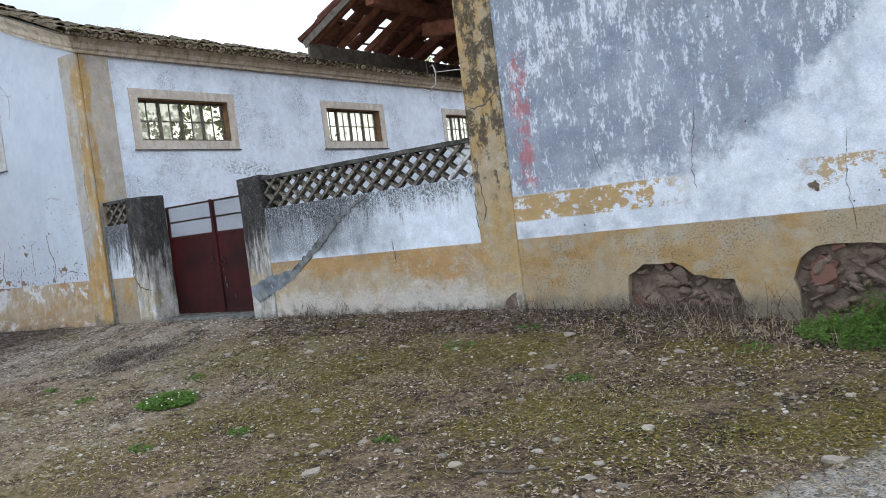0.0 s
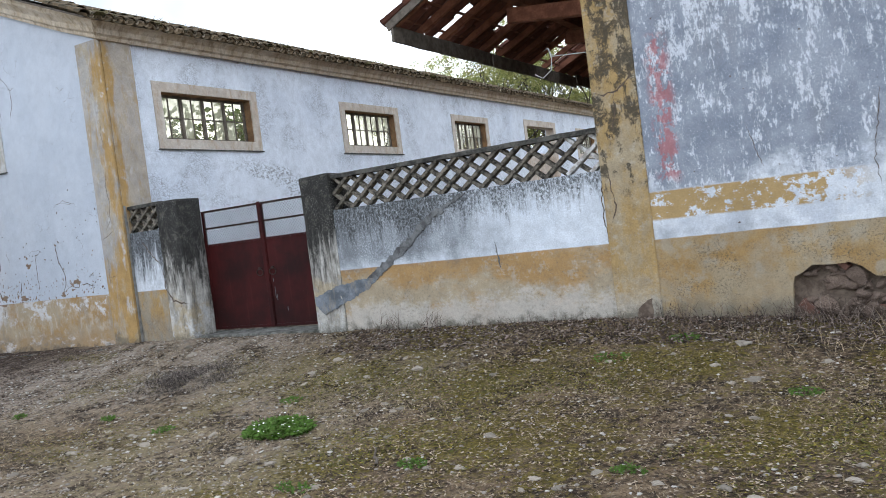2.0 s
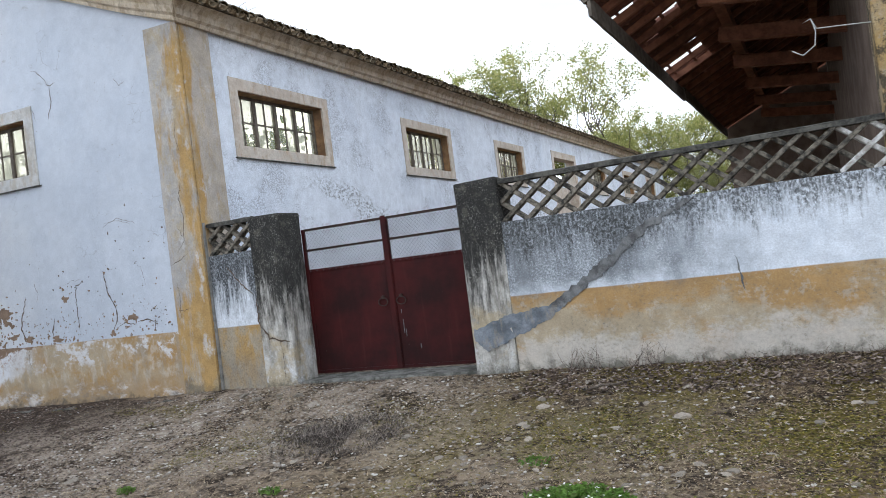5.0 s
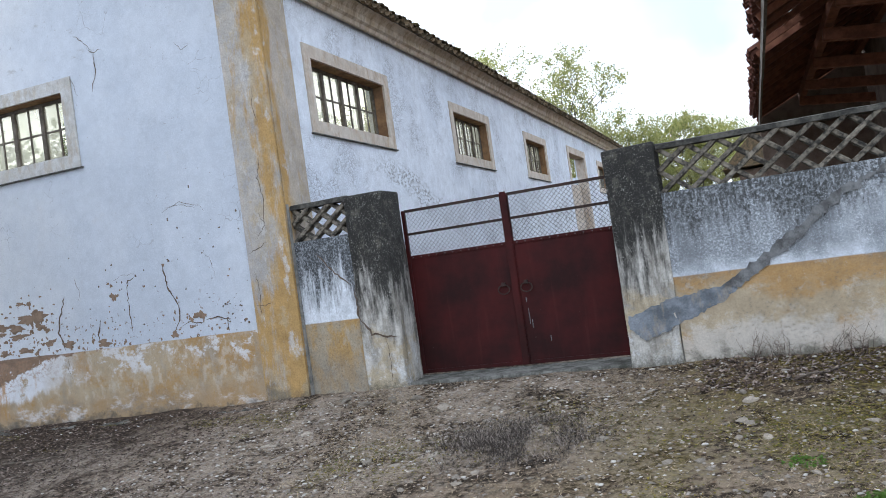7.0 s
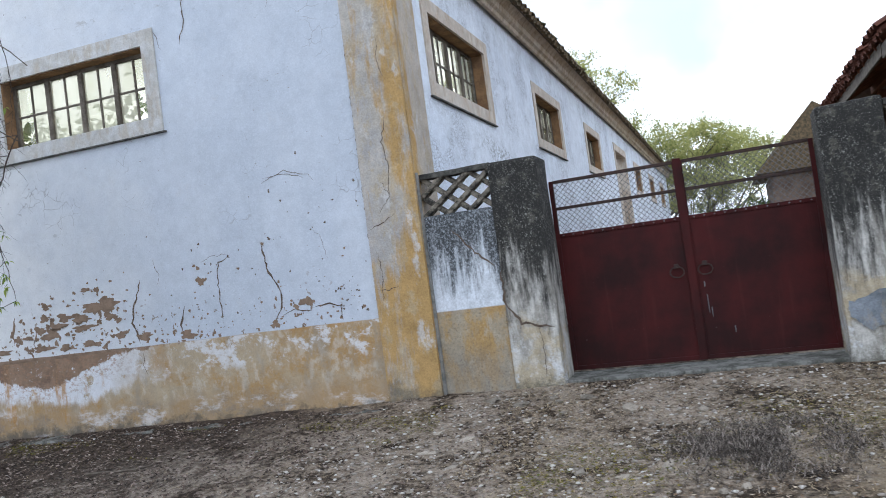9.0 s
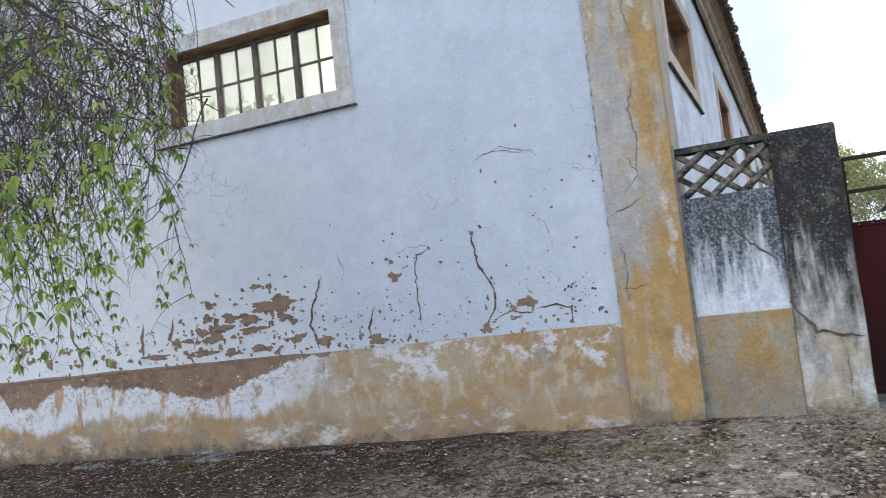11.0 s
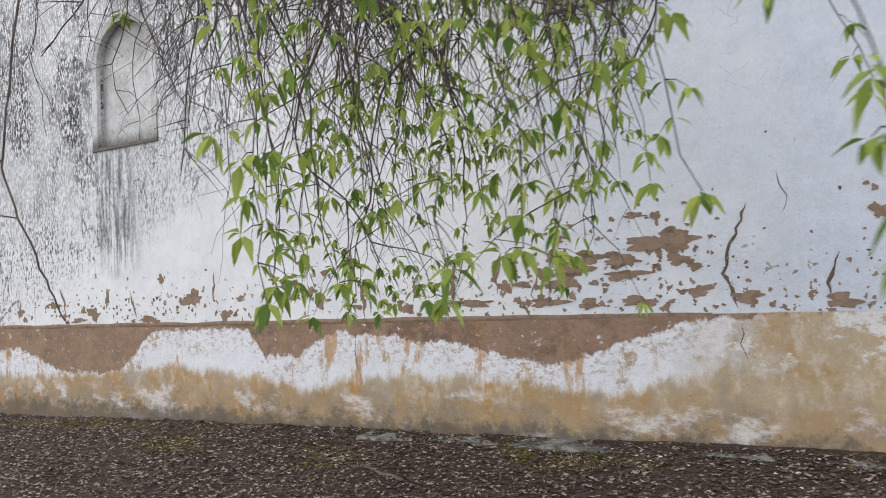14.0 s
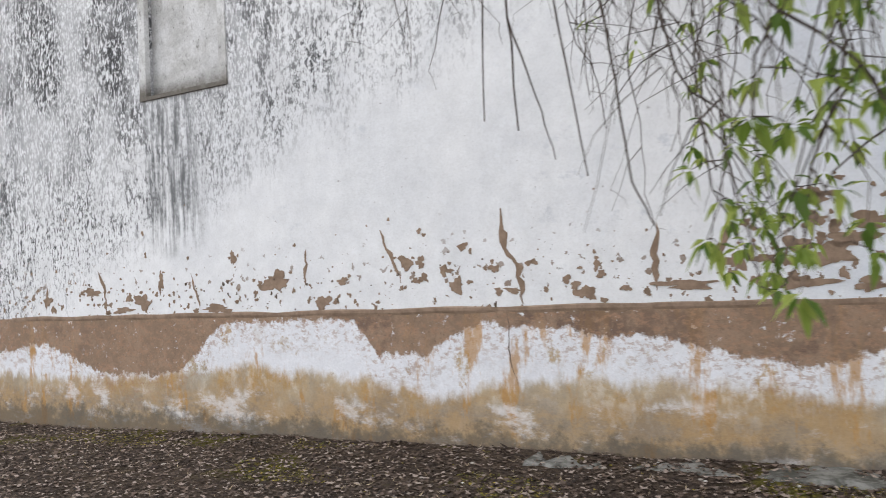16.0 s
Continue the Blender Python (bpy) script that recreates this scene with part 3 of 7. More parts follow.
def ground_mat():
    m = Mat("soil_moss_gravel", 0.96, spec=0.15)
    x, y = m.axis(0), m.axis(1)
    big, mid, fine, grit = m.noise(0.5, 5), m.noise(2.2, 6), m.noise(14, 6, None, 0.65), m.noise(70, 4, None, 0.7)
    soil = m.mix((0.038, 0.027, 0.019), (0.25, 0.178, 0.112), m.step(m.add(m.mul(mid, 0.5), m.mul(fine, 0.5)), 0.40, 0.60))
    soil = m.mix(soil, (0.028, 0.022, 0.018), m.mul(m.step(m.noise(8, 9, None, 0.78), 0.50, 0.58), 0.75))
    soil = m.mix(soil, (0.38, 0.30, 0.215), m.mul(m.step(m.noise(26, 8, None, 0.8), 0.545, 0.60), 0.8))
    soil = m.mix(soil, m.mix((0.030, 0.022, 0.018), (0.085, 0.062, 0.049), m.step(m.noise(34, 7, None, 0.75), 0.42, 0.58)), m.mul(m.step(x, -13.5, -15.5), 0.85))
    # moss on the bank before the boundary wall
    bank = m.mul(m.step(m.shifted(x, mid, 3.0), -10.5, -8.5), m.step(y, 2.5, 4.0))
    moss = m.mul(m.step(m.add(m.mul(m.noise(0.9, 6), 0.55), m.mul(fine, 0.45)), 0.46, 0.54), bank)
    c = m.mix(soil, m.mix((0.072, 0.059, 0.013), (0.20, 0.155, 0.032), m.step(m.noise(30, 7, None, 0.75), 0.42, 0.58)), m.mul(moss, 0.85))
    # worn pale track to the gate
    d = m.add(m.mul(m.add(x, 10.7), 0.62), m.mul(m.add(y, -8.3), -0.78))
    band = m.math("ABSOLUTE", m.shifted(d, mid, 1.2))
    track = m.mul(m.mul(m.step(band, 2.9, 1.2), m.step(m.shifted(x, mid, 2.0), -8.6, -10.0)), m.step(m.add(m.mul(mid, 0.6), m.mul(fine, 0.4)), 0.40, 0.58))
    c = m.mix(c, m.mix((0.30, 0.245, 0.195), (0.50, 0.43, 0.36), m.step(m.noise(38, 7, None, 0.75), 0.42, 0.6)), m.mul(track, 0.76))
    cob = m.mul(m.box(m.shifted(x, mid, 2.0), -9.8, -6.8, m.shifted(y, mid, 1.5), 2.5, 7.6, 0.5), m.step(m.add(m.mul(mid, 0.4), m.mul(fine, 0.6)), 0.42, 0.58))
    c = m.mix(c, (0.38, 0.325, 0.26), m.mul(cob, 0.4))
    # moss strips by the foot of the gable
    foot = m.mul(m.step(y, 7.1, 7.5), m.step(x, -16.5, -17.5))
    c = m.mix(c, (0.10, 0.088, 0.014), m.mul(m.mul(foot, m.step(m.noise(1.7, 5), 0.55, 0.62)), 0.8))
    # pale gravel of the lane
    g = m.math("SUBTRACT", x, m.mul(m.add(y, -4.6), 0.51))
    lane = m.math("MAXIMUM", m.step(m.shifted(g, m.noise(5, 5), 0.35), -1.62, -1.45), m.step(m.shifted(y, mid, 1.2), 2.6, 1.6))
    c = m.mix(c, m.mix((0.22, 0.205, 0.185), (0.60, 0.57, 0.53), m.step(m.add(m.mul(grit, 0.6), m.mul(fine, 0.4)), 0.42, 0.58)), m.mul(lane, 0.9))
    return m.done(c, m.add(m.mul(fine, 0.8), m.mul(grit, 0.6)), 0.9, 0.05)


def glass_mat(name, clear):
    m = Mat(name, 0.25)
    n = m.noise(3.0, 4, m.scaled(1, 1, 0.4))
    tint = m.mix((0.97, 0.94, 0.82), (0.88, 0.86, 0.72), m.step(n, 0.4, 0.7))
    tp = m.node("ShaderNodeBsdfTransparent")
    m.put(tp.inputs["Color"], tint)
    tl = m.node("ShaderNodeBsdfTranslucent")
    m.put(tl.inputs["Color"], tint)
    gl = m.node("ShaderNodeBsdfGlossy")
    gl.inputs["Roughness"].default_value = 0.04
    fr = m.node("ShaderNodeFresnel")
    fr.inputs["IOR"].default_value = 1.45
    k = m.math("MINIMUM", m.add(m.mul(m.step(m.rand(), 0.30, 0.36), clear), m.mul(n, 0.12)), 0.85)
    a, b = m.node("ShaderNodeMixShader"), m.node("ShaderNodeMixShader")
    m.put(a.inputs[0], k)
    m.t.links.new(tp.outputs[0], a.inputs[1])
    m.t.links.new(tl.outputs[0], a.inputs[2])
    m.put(b.inputs[0], m.math("MINIMUM", fr.outputs[0], 0.12))
    m.t.links.new(a.outputs[0], b.inputs[1])
    m.t.links.new(gl.outputs[0], b.inputs[2])
    m.t.links.new(b.outputs[0], m.t.nodes["Material Output"].inputs["Surface"])
    return m.m


def gate_mat():
    m = Mat("oxide_red_gate_paint", 0.5, 0.0, 0.2)
    n, f = m.noise(1.6, 5), m.noise(24, 5)
    run = m.noise(9, 4, m.scaled(1.6, 1, 0.12))
    c = m.mix((0.018, 0.003, 0.003), (0.055, 0.007, 0.007), m.step(n, 0.35, 0.65))
    c = m.mix(c, (0.085, 0.020, 0.017), m.mul(m.step(run, 0.55, 0.72), 0.2))
    c = m.mix(c, (0.20, 0.14, 0.12), m.mul(m.step(f, 0.70, 0.76), 0.5))
    return m.done(c, m.add(n, m.mul(f, 0.3)), 0.15, 0.006, m.add(0.5, m.mul(n, 0.3)))


M_GABLE, M_CORNER, M_LONG, M_BOUND = gable_paint(), corner_paint(), long_paint(), boundary_paint()
M_PILLAR, M_INFILL, M_EAST, M_PILASTER = pillar_paint(), infill_paint(), east_paint(), pilaster_paint()
M_GROUND, M_GATE = ground_mat(), gate_mat()
M_STONE = stone_paint("chalky_tan_surround", (0.66, 0.60, 0.53), (0.55, 0.47, 0.39), (0.47, 0.34, 0.22))
M_STONE_PALE = stone_paint("chalky_grey_surround", (0.60, 0.60, 0.60), (0.50, 0.48, 0.45), (0.44, 0.38, 0.30))
M_CORNICE = stone_paint("weathered_cornice", (0.64, 0.56, 0.45), (0.50, 0.40, 0.28), (0.27, 0.20, 0.13))
M_WOOD = plain("grey_weathered_wood", (0.09, 0.076, 0.06), (0.17, 0.145, 0.12), 9, 0.85)
M_LINING = plain("brown_timber_lining", (0.30, 0.175, 0.085), (0.17, 0.10, 0.055), 6, 0.85)
M_BEAM = plain("red_brown_beam", (0.15, 0.058, 0.034), (0.25, 0.105, 0.06), 7, 0.85, per_piece=0.3)
M_TILE = plain("lichened_roof_tile", (0.15, 0.105, 0.06), (0.055, 0.046, 0.029), 9, 0.95, bump=0.6, per_piece=0.5)
M_TILE_UNDER = plain("red_roof_tile", (0.15, 0.06, 0.04), (0.09, 0.04, 0.03), 8, 0.92, bump=0.5, per_piece=0.6)
M_LATTICE = plain("lichened_concrete_lattice", (0.23, 0.205, 0.165), (0.028, 0.026, 0.023), 16, 0.95, bump=0.6, per_piece=0.35)
M_LATTICE_WHITE = plain("flaking_white_lattice", (0.66, 0.66, 0.65), (0.30, 0.28, 0.25), 10, 0.95, bump=0.6)
M_COPING = plain("blackened_coping", (0.13, 0.125, 0.11), (0.035, 0.034, 0.032), 6, 0.95, bump=0.6)
M_CONCRETE = plain("grey_concrete", (0.15, 0.15, 0.145), (0.28, 0.27, 0.255), 7, 0.92, bump=0.4)
M_REPAIR = stone_paint("grey_mortar_repair", (0.21, 0.215, 0.22), (0.09, 0.09, 0.092), (0.05, 0.05, 0.05))
M_FLAKE = plain("bare_brown_plaster", (0.20, 0.14, 0.10), (0.28, 0.20, 0.145), 12, 0.95, bump=0.6)
M_CRACK = plain("crack_dark", (0.085, 0.062, 0.048), (0.15, 0.115, 0.09), 12, 1.0)
M_RUBBLE = plain("rubble_stone", (0.115, 0.083, 0.066), (0.215, 0.16, 0.125), 14, 0.95, bump=0.8, per_piece=0.35)
M_BRICK = plain("broken_red_brick", (0.21, 0.095, 0.068), (0.15, 0.09, 0.07), 12, 0.92, bump=0.6, per_piece=0.4)
M_CORE = plain("earth_core", (0.105, 0.078, 0.06), (0.20, 0.155, 0.12), 12, 0.97, bump=0.7)
M_PEBBLE = plain("pale_fieldstone", (0.33, 0.29, 0.24), (0.22, 0.19, 0.155), 14, 0.92, bump=0.4, per_piece=0.7)
M_IRON = plain("rusty_iron", (0.06, 0.035, 0.028), (0.035, 0.025, 0.022), 20, 0.7, 0.3)
M_WIRE = plain("grey_wire", (0.13, 0.13, 0.14), (0.20, 0.20, 0.21), 20, 0.6, 0.5)
M_NICHE = niche_paint()
M_PLAINWALL = plain("grey_plaster", (0.46, 0.46, 0.45), (0.62, 0.63, 0.64), 3, 0.93)
M_GLASS = glass_mat("old_frosted_glass", 0.22)
M_LEAF = loose("fresh_green_leaf", (0.17, 0.265, 0.045), (0.43, 0.50, 0.12), (0.11, 0.19, 0.035), 0.5, 0.5)
M_MOSS = loose("yellow_green_moss", (0.075, 0.064, 0.013), (0.26, 0.205, 0.04), (0.10, 0.105, 0.022))
M_SPRING = loose("pale_spring_leaf", (0.34, 0.36, 0.12), (0.58, 0.56, 0.25), (0.26, 0.29, 0.10), 0.7, 0.7)
M_DARKLEAF = loose("evergreen_leaf", (0.06, 0.105, 0.018), (0.14, 0.20, 0.045), None, 0.6, 0.35)
M_WEED = loose("weed_green", (0.09, 0.18, 0.03), (0.16, 0.27, 0.05), (0.11, 0.16, 0.04), 0.7, 0.3)
M_PETAL = loose("white_petal", (0.75, 0.75, 0.72), (0.82, 0.82, 0.8))
M_STRAW = loose("dry_straw", (0.19, 0.14, 0.085), (0.55, 0.44, 0.29), (0.065, 0.046, 0.030))
M_LITTER = loose("dead_leaf_litter", (0.030, 0.021, 0.015), (0.21, 0.14, 0.088), (0.44, 0.36, 0.27))
M_WASH = stone_paint("grey_cement_wash", (0.24, 0.265, 0.30), (0.115, 0.13, 0.15), (0.31, 0.27, 0.21))
M_HEAP = loose("grey_dead_grass", (0.03, 0.025, 0.021), (0.13, 0.105, 0.088), (0.36, 0.31, 0.27))
# plaster coloured dark to carry the shade under the open shed roof
M_SHEDWALL = plain("shaded_shed_plaster", (0.12, 0.085, 0.065), (0.20, 0.15, 0.12), 3, 0.95)
M_LITTER_DARK = loose("dark_leaf_litter", (0.024, 0.017, 0.014), (0.15, 0.107, 0.083), (0.28, 0.225, 0.19))
M_BARK = plain("grey_brown_bark", (0.085, 0.068, 0.055), (0.15, 0.125, 0.10), 14, 0.95, bump=0.6)
M_TWIG = plain("dark_twig_bark", (0.055, 0.042, 0.036), (0.10, 0.08, 0.068), 20, 0.9)
M_GRAVEL = loose("small_pebbles", (0.22, 0.19, 0.16), (0.38, 0.34, 0.30), (0.54, 0.51, 0.47))
M_CRUMB = loose("fallen_plaster", (0.40, 0.385, 0.36), (0.66, 0.65, 0.63), (0.34, 0.26, 0.18))
M_FOOTING = plain("damp_mossy_concrete", (0.06, 0.06, 0.05), (0.22, 0.215, 0.20), 6, 0.95, bump=0.6)

# ---- building helpers ----
BASE = {}


def thing(name, loc, label, category, group="", kind=""):
    """An Empty at the thing's base; its parts hang from it."""
    ob = new(name)
    ob.location = loc
    ob.empty_display_size = 0.1
    BASE[ob] = Vector(loc)
    return tagged(ob, label, category, group, kind)


def part(name, bm, material, parent=None, label="", smooth=False):
    """Links a bmesh, drawn in world metres, as one mesh object."""
    mesh = bpy.data.meshes.new(name)
    base = BASE.get(parent, Vector((0, 0, 0))) if parent else Vector((0, 0, 0))
    if base.length > 0:
        bmesh.ops.translate(bm, verts=bm.verts, vec=-base)
    bm.normal_update()
    bm.to_mesh(mesh)
    bm.free()
    if smooth:
        for p in mesh.polygons:
            p.use_smooth = True
    mesh.materials.append(material)
    ob = new(name, mesh)
    if parent:
        ob.parent = parent
        BASE[ob] = base
    return tagged(ob, label)


def piece(name, mesh, m, parent, label=""):
    """A repeat that shares its mesh; m is its pose in the world, the parent's base being taken off."""
    ob = new(name, mesh)
    ob.parent = parent
    ob.matrix_basis = Matrix.Translation(-BASE.get(parent, Vector((0, 0, 0)))) @ m
    return tagged(ob, label)


def raw(name, verts, faces, material, smooth=False):
    mesh = bpy.data.meshes.new(name)
    mesh.from_pydata(verts, [], faces)
    mesh.materials.append(material)
    if smooth:
        for p in mesh.polygons:
            p.use_smooth = True
    return mesh


def structure(ob, label, category):
    return tagged(ob, label, category, "", "structure")


def add_box(bm, x0, x1, y0, y1, z0, z1, bevel=0.0):
    vs = [bm.verts.new((x, y, z)) for x in (x0, x1) for y in (y0, y1) for z in (z0, z1)]
    fs = [(0, 1, 3, 2), (4, 6, 7, 5), (0, 4, 5, 1), (2, 3, 7, 6), (0, 2, 6, 4), (1, 5, 7, 3)]
    made = [bm.faces.new([vs[i] for i in f]) for f in fs]
    if bevel:
        edges = list({e for f in made for e in f.edges})
        bmesh.ops.bevel(bm, geom=edges, offset=bevel, segments=2, affect="EDGES", profile=0.6)
    return bm


def box(x0, x1, y0, y1, z0, z1, bevel=0.0):
    return add_box(bmesh.new(), x0, x1, y0, y1, z0, z1, bevel)


def bar(a, b, w, h, up=(0, 0, 1), bm=None):
    """A square bar from a to b, w wide and h high."""
    bm = bm or bmesh.new()
    a, b = Vector(a), Vector(b)
    d = (b - a).normalized()
    s = d.cross(Vector(up)).normalized()
    u = s.cross(d).normalized()
    vs = [bm.verts.new(p + s * (i * w / 2) + u * (j * h / 2)) for p in (a, b) for i, j in ((-1, -1), (1, -1), (1, 1), (-1, 1))]
    for f in ((3, 2, 1, 0), (4, 5, 6, 7), (0, 1, 5, 4), (1, 2, 6, 5), (2, 3, 7, 6), (3, 0, 4, 7)):
        bm.faces.new([vs[i] for i in f])
    return bm


def holed_wall(outer, holes, place, thick):
    """A wall from its outline and openings in (u, z); place(u, z, depth) gives the world point."""
    bm = bmesh.new()
    rings = []
    for depth in (0.0, thick):
        edges, level = [], []
        for loop in [outer, *holes]:
            vs = [bm.verts.new(place(u, z, depth)) for u, z in loop]
            edges += [bm.edges.new((vs[i], vs[(i + 1) % len(vs)])) for i in range(len(vs))]
            level.append(vs)
        bmesh.ops.triangle_fill(bm, edges=edges, use_beauty=True)
        rings.append(level)
    for front, back in zip(*rings):
        n = len(front)
        for i in range(n):
            j = (i + 1) % n
            bm.faces.new((front[i], front[j], back[j], back[i]))
    bmesh.ops.recalc_face_normals(bm, faces=bm.faces)
    return bm


def rect(u0, u1, z0, z1):
    return [(u0, z0), (u1, z0), (u1, z1), (u0, z1)]


def on_gable(u, z, depth):
    """depth is counted into the wall."""
    return (u, 8.33 + 0.028 * (u + 16) + depth, z)


def on_long(u, z, depth):
    return (-13.26 - depth, u, z)


def on_east(u, z, depth):
    return (u, 8.5 + depth, z)


def jagged(points, step, amount, rng):
    """A line through points, broken into short uneven lengths."""
    out = []
    for (u0, z0), (u1, z1) in zip(points, points[1:]):
        n = max(1, int(math.hypot(u1 - u0, z1 - z0) / step))
        for i in range(n):
            k = i / n
            out.append((u0 + (u1 - u0) * k + rng.uniform(-amount, amount), z0 + (z1 - z0) * k + rng.uniform(-amount, amount)))
    out.append(points[-1])
    return out


def crack(points, width, place, parent, rng, material=None, name="crack", proud=0.003):
    """A thin uneven gap filled with dark dirt."""
    line = jagged(points, 0.04, 0.012, rng)
    bm = bmesh.new()
    rows = []
    for i, (u, z) in enumerate(line):
        a, b = line[max(0, i - 1)], line[min(len(line) - 1, i + 1)]
        du, dz = b[0] - a[0], b[1] - a[1]
        k = math.hypot(du, dz) or 1
        end = min(1.0, (i + 0.4) / 3, (len(line) - 0.6 - i) / 3)
        w = width * rng.uniform(0.25, 0.85) * max(0.12, end)
        nu, nz = -dz / k * w / 2, du / k * w / 2
        rows.append([bm.verts.new(place(u + nu, z + nz, -proud)), bm.verts.new(place(u - nu, z - nz, -proud))])
    for p, q in zip(rows, rows[1:]):
        bm.faces.new((p[0], p[1], q[1], q[0]))
    return part(name, bm, material or M_CRACK, parent)


def blot(u, z, ru, rz, place, parent, rng, material, name="flaked_patch", proud=0.004):
    """An uneven flat patch with a rim, where the paint has come off or was mended."""
    n = max(9, min(56, int(260 * max(ru, rz)) + 7))
    bm = bmesh.new()
    ph = [rng.uniform(0, 6.28) for _ in range(3)]
    mid = bm.verts.new(place(u, z, -proud))
    rim, foot = [], []
    for i in range(n):
        a = 2 * math.pi * i / n
        r = 0.92 + 0.18 * math.sin(2 * a + ph[0]) + 0.18 * math.sin(3 * a + ph[1]) + 0.14 * math.sin(5 * a + ph[2]) + 0.10 * math.sin(9 * a + ph[0]) + rng.uniform(-0.10, 0.10)
        pu, pz = u + ru * r * math.cos(a), z + rz * r * math.sin(a)
        rim.append(bm.verts.new(place(pu, pz, -proud)))
        foot.append(bm.verts.new(place(pu, pz, 0.004)))
    for i in range(n):
        j = (i + 1) % n
        bm.faces.new((mid, rim[i], rim[j]))
        bm.faces.new((rim[i], foot[i], foot[j], rim[j]))
    bmesh.ops.recalc_face_normals(bm, faces=bm.faces)
    return part(name, bm, material, parent)


def rough_poly(points, place, parent, rng, material, name, proud=0.012, step=0.06, amount=0.014):
    """A slab of mortar with a ragged outline, raised from the wall."""
    line = jagged(points + [points[0]], step, amount, rng)[:-1]
    bm = bmesh.new()
    top = [bm.verts.new(place(u, z, -proud)) for u, z in line]
    foot = [bm.verts.new(place(u, z, 0.004)) for u, z in line]
    edges = [bm.edges.new((top[i], top[(i + 1) % len(top)])) for i in range(len(top))]
    bmesh.ops.triangle_fill(bm, edges=edges, use_beauty=True)
    for i in range(len(top)):
        j = (i + 1) % len(top)
        bm.faces.new((top[i], foot[i], foot[j], top[j]))
    bmesh.ops.recalc_face_normals(bm, faces=bm.faces)
    return part(name, bm, material, parent)


# ---- ground ----
def foot_level(x):
    """Height of the ground along the feet of the walls."""
    xs = (-60, -26, -21, -17, -13, -9, -5.5, -3.8, -2.6, -1.3, 1, 60)
    zs = (-0.4, -0.28, -0.18, -0.12, -0.06, -0.07, -0.07, -0.13, -0.22, -0.38, -0.45, -0.5)
    return float(np.interp(x, xs, zs))


def ground_z(x, y):
    d = max(0.0, 8.4 - y)
    fall = float(np.interp(x, (-16, -9), (0.70, 1.0)))
    z = foot_level(x) * math.exp(-d / 1.6) - 0.68 * fall * (1 - math.exp(-d / 2.2))
    if y > 9.2:
        z = foot_level(x) * max(0.0, 1 - (y - 9.2) / 3)
    near = -30 < x < 6 and -6 < y < 8.8
    if near:
        z += 0.022 * noise.noise((x * 1.3, y * 1.3, 0.0)) + 0.010 * noise.noise((x * 5, y * 5, 3.0)) + 0.006 * noise.noise((x * 14, y * 14, 7.0))
        z += 0.05 * math.exp(-((x + 10.3) ** 2 / 0.35 + (y - 6.9) ** 2 / 0.25))
    return z


def spread(lo, hi, fine, out_lo, out_hi):
    """Grid lines, close between lo and hi and growing outwards."""
    mid = list(np.arange(lo, hi + 1e-6, fine))
    left, right, s = [], [], fine
    a, b = lo, hi
    while a > out_lo or b < out_hi:
        s *= 1.35
        a, b = a - s, b + s
        if a > out_lo - s * 2:
            left.append(a)
        if b < out_hi + s * 2:
            right.append(b)
    return left[::-1] + mid + right


gx, gy = spread(-27, 1.5, 0.075, -700, 700), spread(2.6, 8.7, 0.075, -700, 700)
gverts = [(x, y, ground_z(x, y)) for y in gy for x in gx]
nx = len(gx)
gfaces = [(j * nx + i, j * nx + i + 1, (j + 1) * nx + i + 1, (j + 1) * nx + i) for j in range(len(gy) - 1) for i in range(nx - 1)]
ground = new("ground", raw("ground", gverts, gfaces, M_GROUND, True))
structure(ground, "sloping bare ground of dark soil, moss and pale pebbles", "ground")
BASE[ground] = Vector((0, 0, 0))

# ---- the long building: gable, long wall, corner pilaster ----
rng = random.Random(11)
EAVE = 4.74


def rake(x):
    return EAVE + 0.05 + 0.41 * (-13.26 - x) if x > -19.6 else EAVE + 0.05 + 0.41 * (x + 25.94)


arch = [(-23.2 + 0.475 + 0.475 * math.cos(a), 3.56 + 0.48 * math.sin(a)) for a in [math.pi * i / 12 for i in range(13)]]
niche_loop = [(-23.2, 2.66), (-22.25, 2.66)] + arch
G1 = (-18.2, -16.17, 3.2, 4.0)
gable = part("wall_gable", holed_wall([(-26, -0.8), (-13.27, -0.8), (-13.27, rake(-13.27)), (-19.6, rake(-19.6)), (-26, rake(-26))],
             [rect(G1[0] - 0.09, G1[1] + 0.09, G1[2] - 0.09, G1[3] + 0.09), niche_loop], on_gable, 0.34), M_GABLE)
structure(gable, "white limewashed gable wall with flaking ochre plinth and mould", "wall")
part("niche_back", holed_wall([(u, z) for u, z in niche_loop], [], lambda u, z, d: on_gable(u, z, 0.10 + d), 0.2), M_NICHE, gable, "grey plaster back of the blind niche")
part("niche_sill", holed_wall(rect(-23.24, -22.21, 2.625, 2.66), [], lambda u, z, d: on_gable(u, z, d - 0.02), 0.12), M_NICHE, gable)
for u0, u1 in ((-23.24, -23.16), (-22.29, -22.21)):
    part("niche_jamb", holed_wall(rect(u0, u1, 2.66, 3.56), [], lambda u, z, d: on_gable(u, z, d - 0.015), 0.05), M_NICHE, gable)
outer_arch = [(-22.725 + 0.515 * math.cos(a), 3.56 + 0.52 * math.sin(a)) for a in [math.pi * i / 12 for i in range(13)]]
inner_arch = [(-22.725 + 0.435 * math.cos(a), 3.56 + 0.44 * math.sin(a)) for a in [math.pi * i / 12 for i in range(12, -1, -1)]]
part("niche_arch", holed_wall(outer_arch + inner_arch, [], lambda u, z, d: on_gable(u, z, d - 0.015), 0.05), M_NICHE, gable)

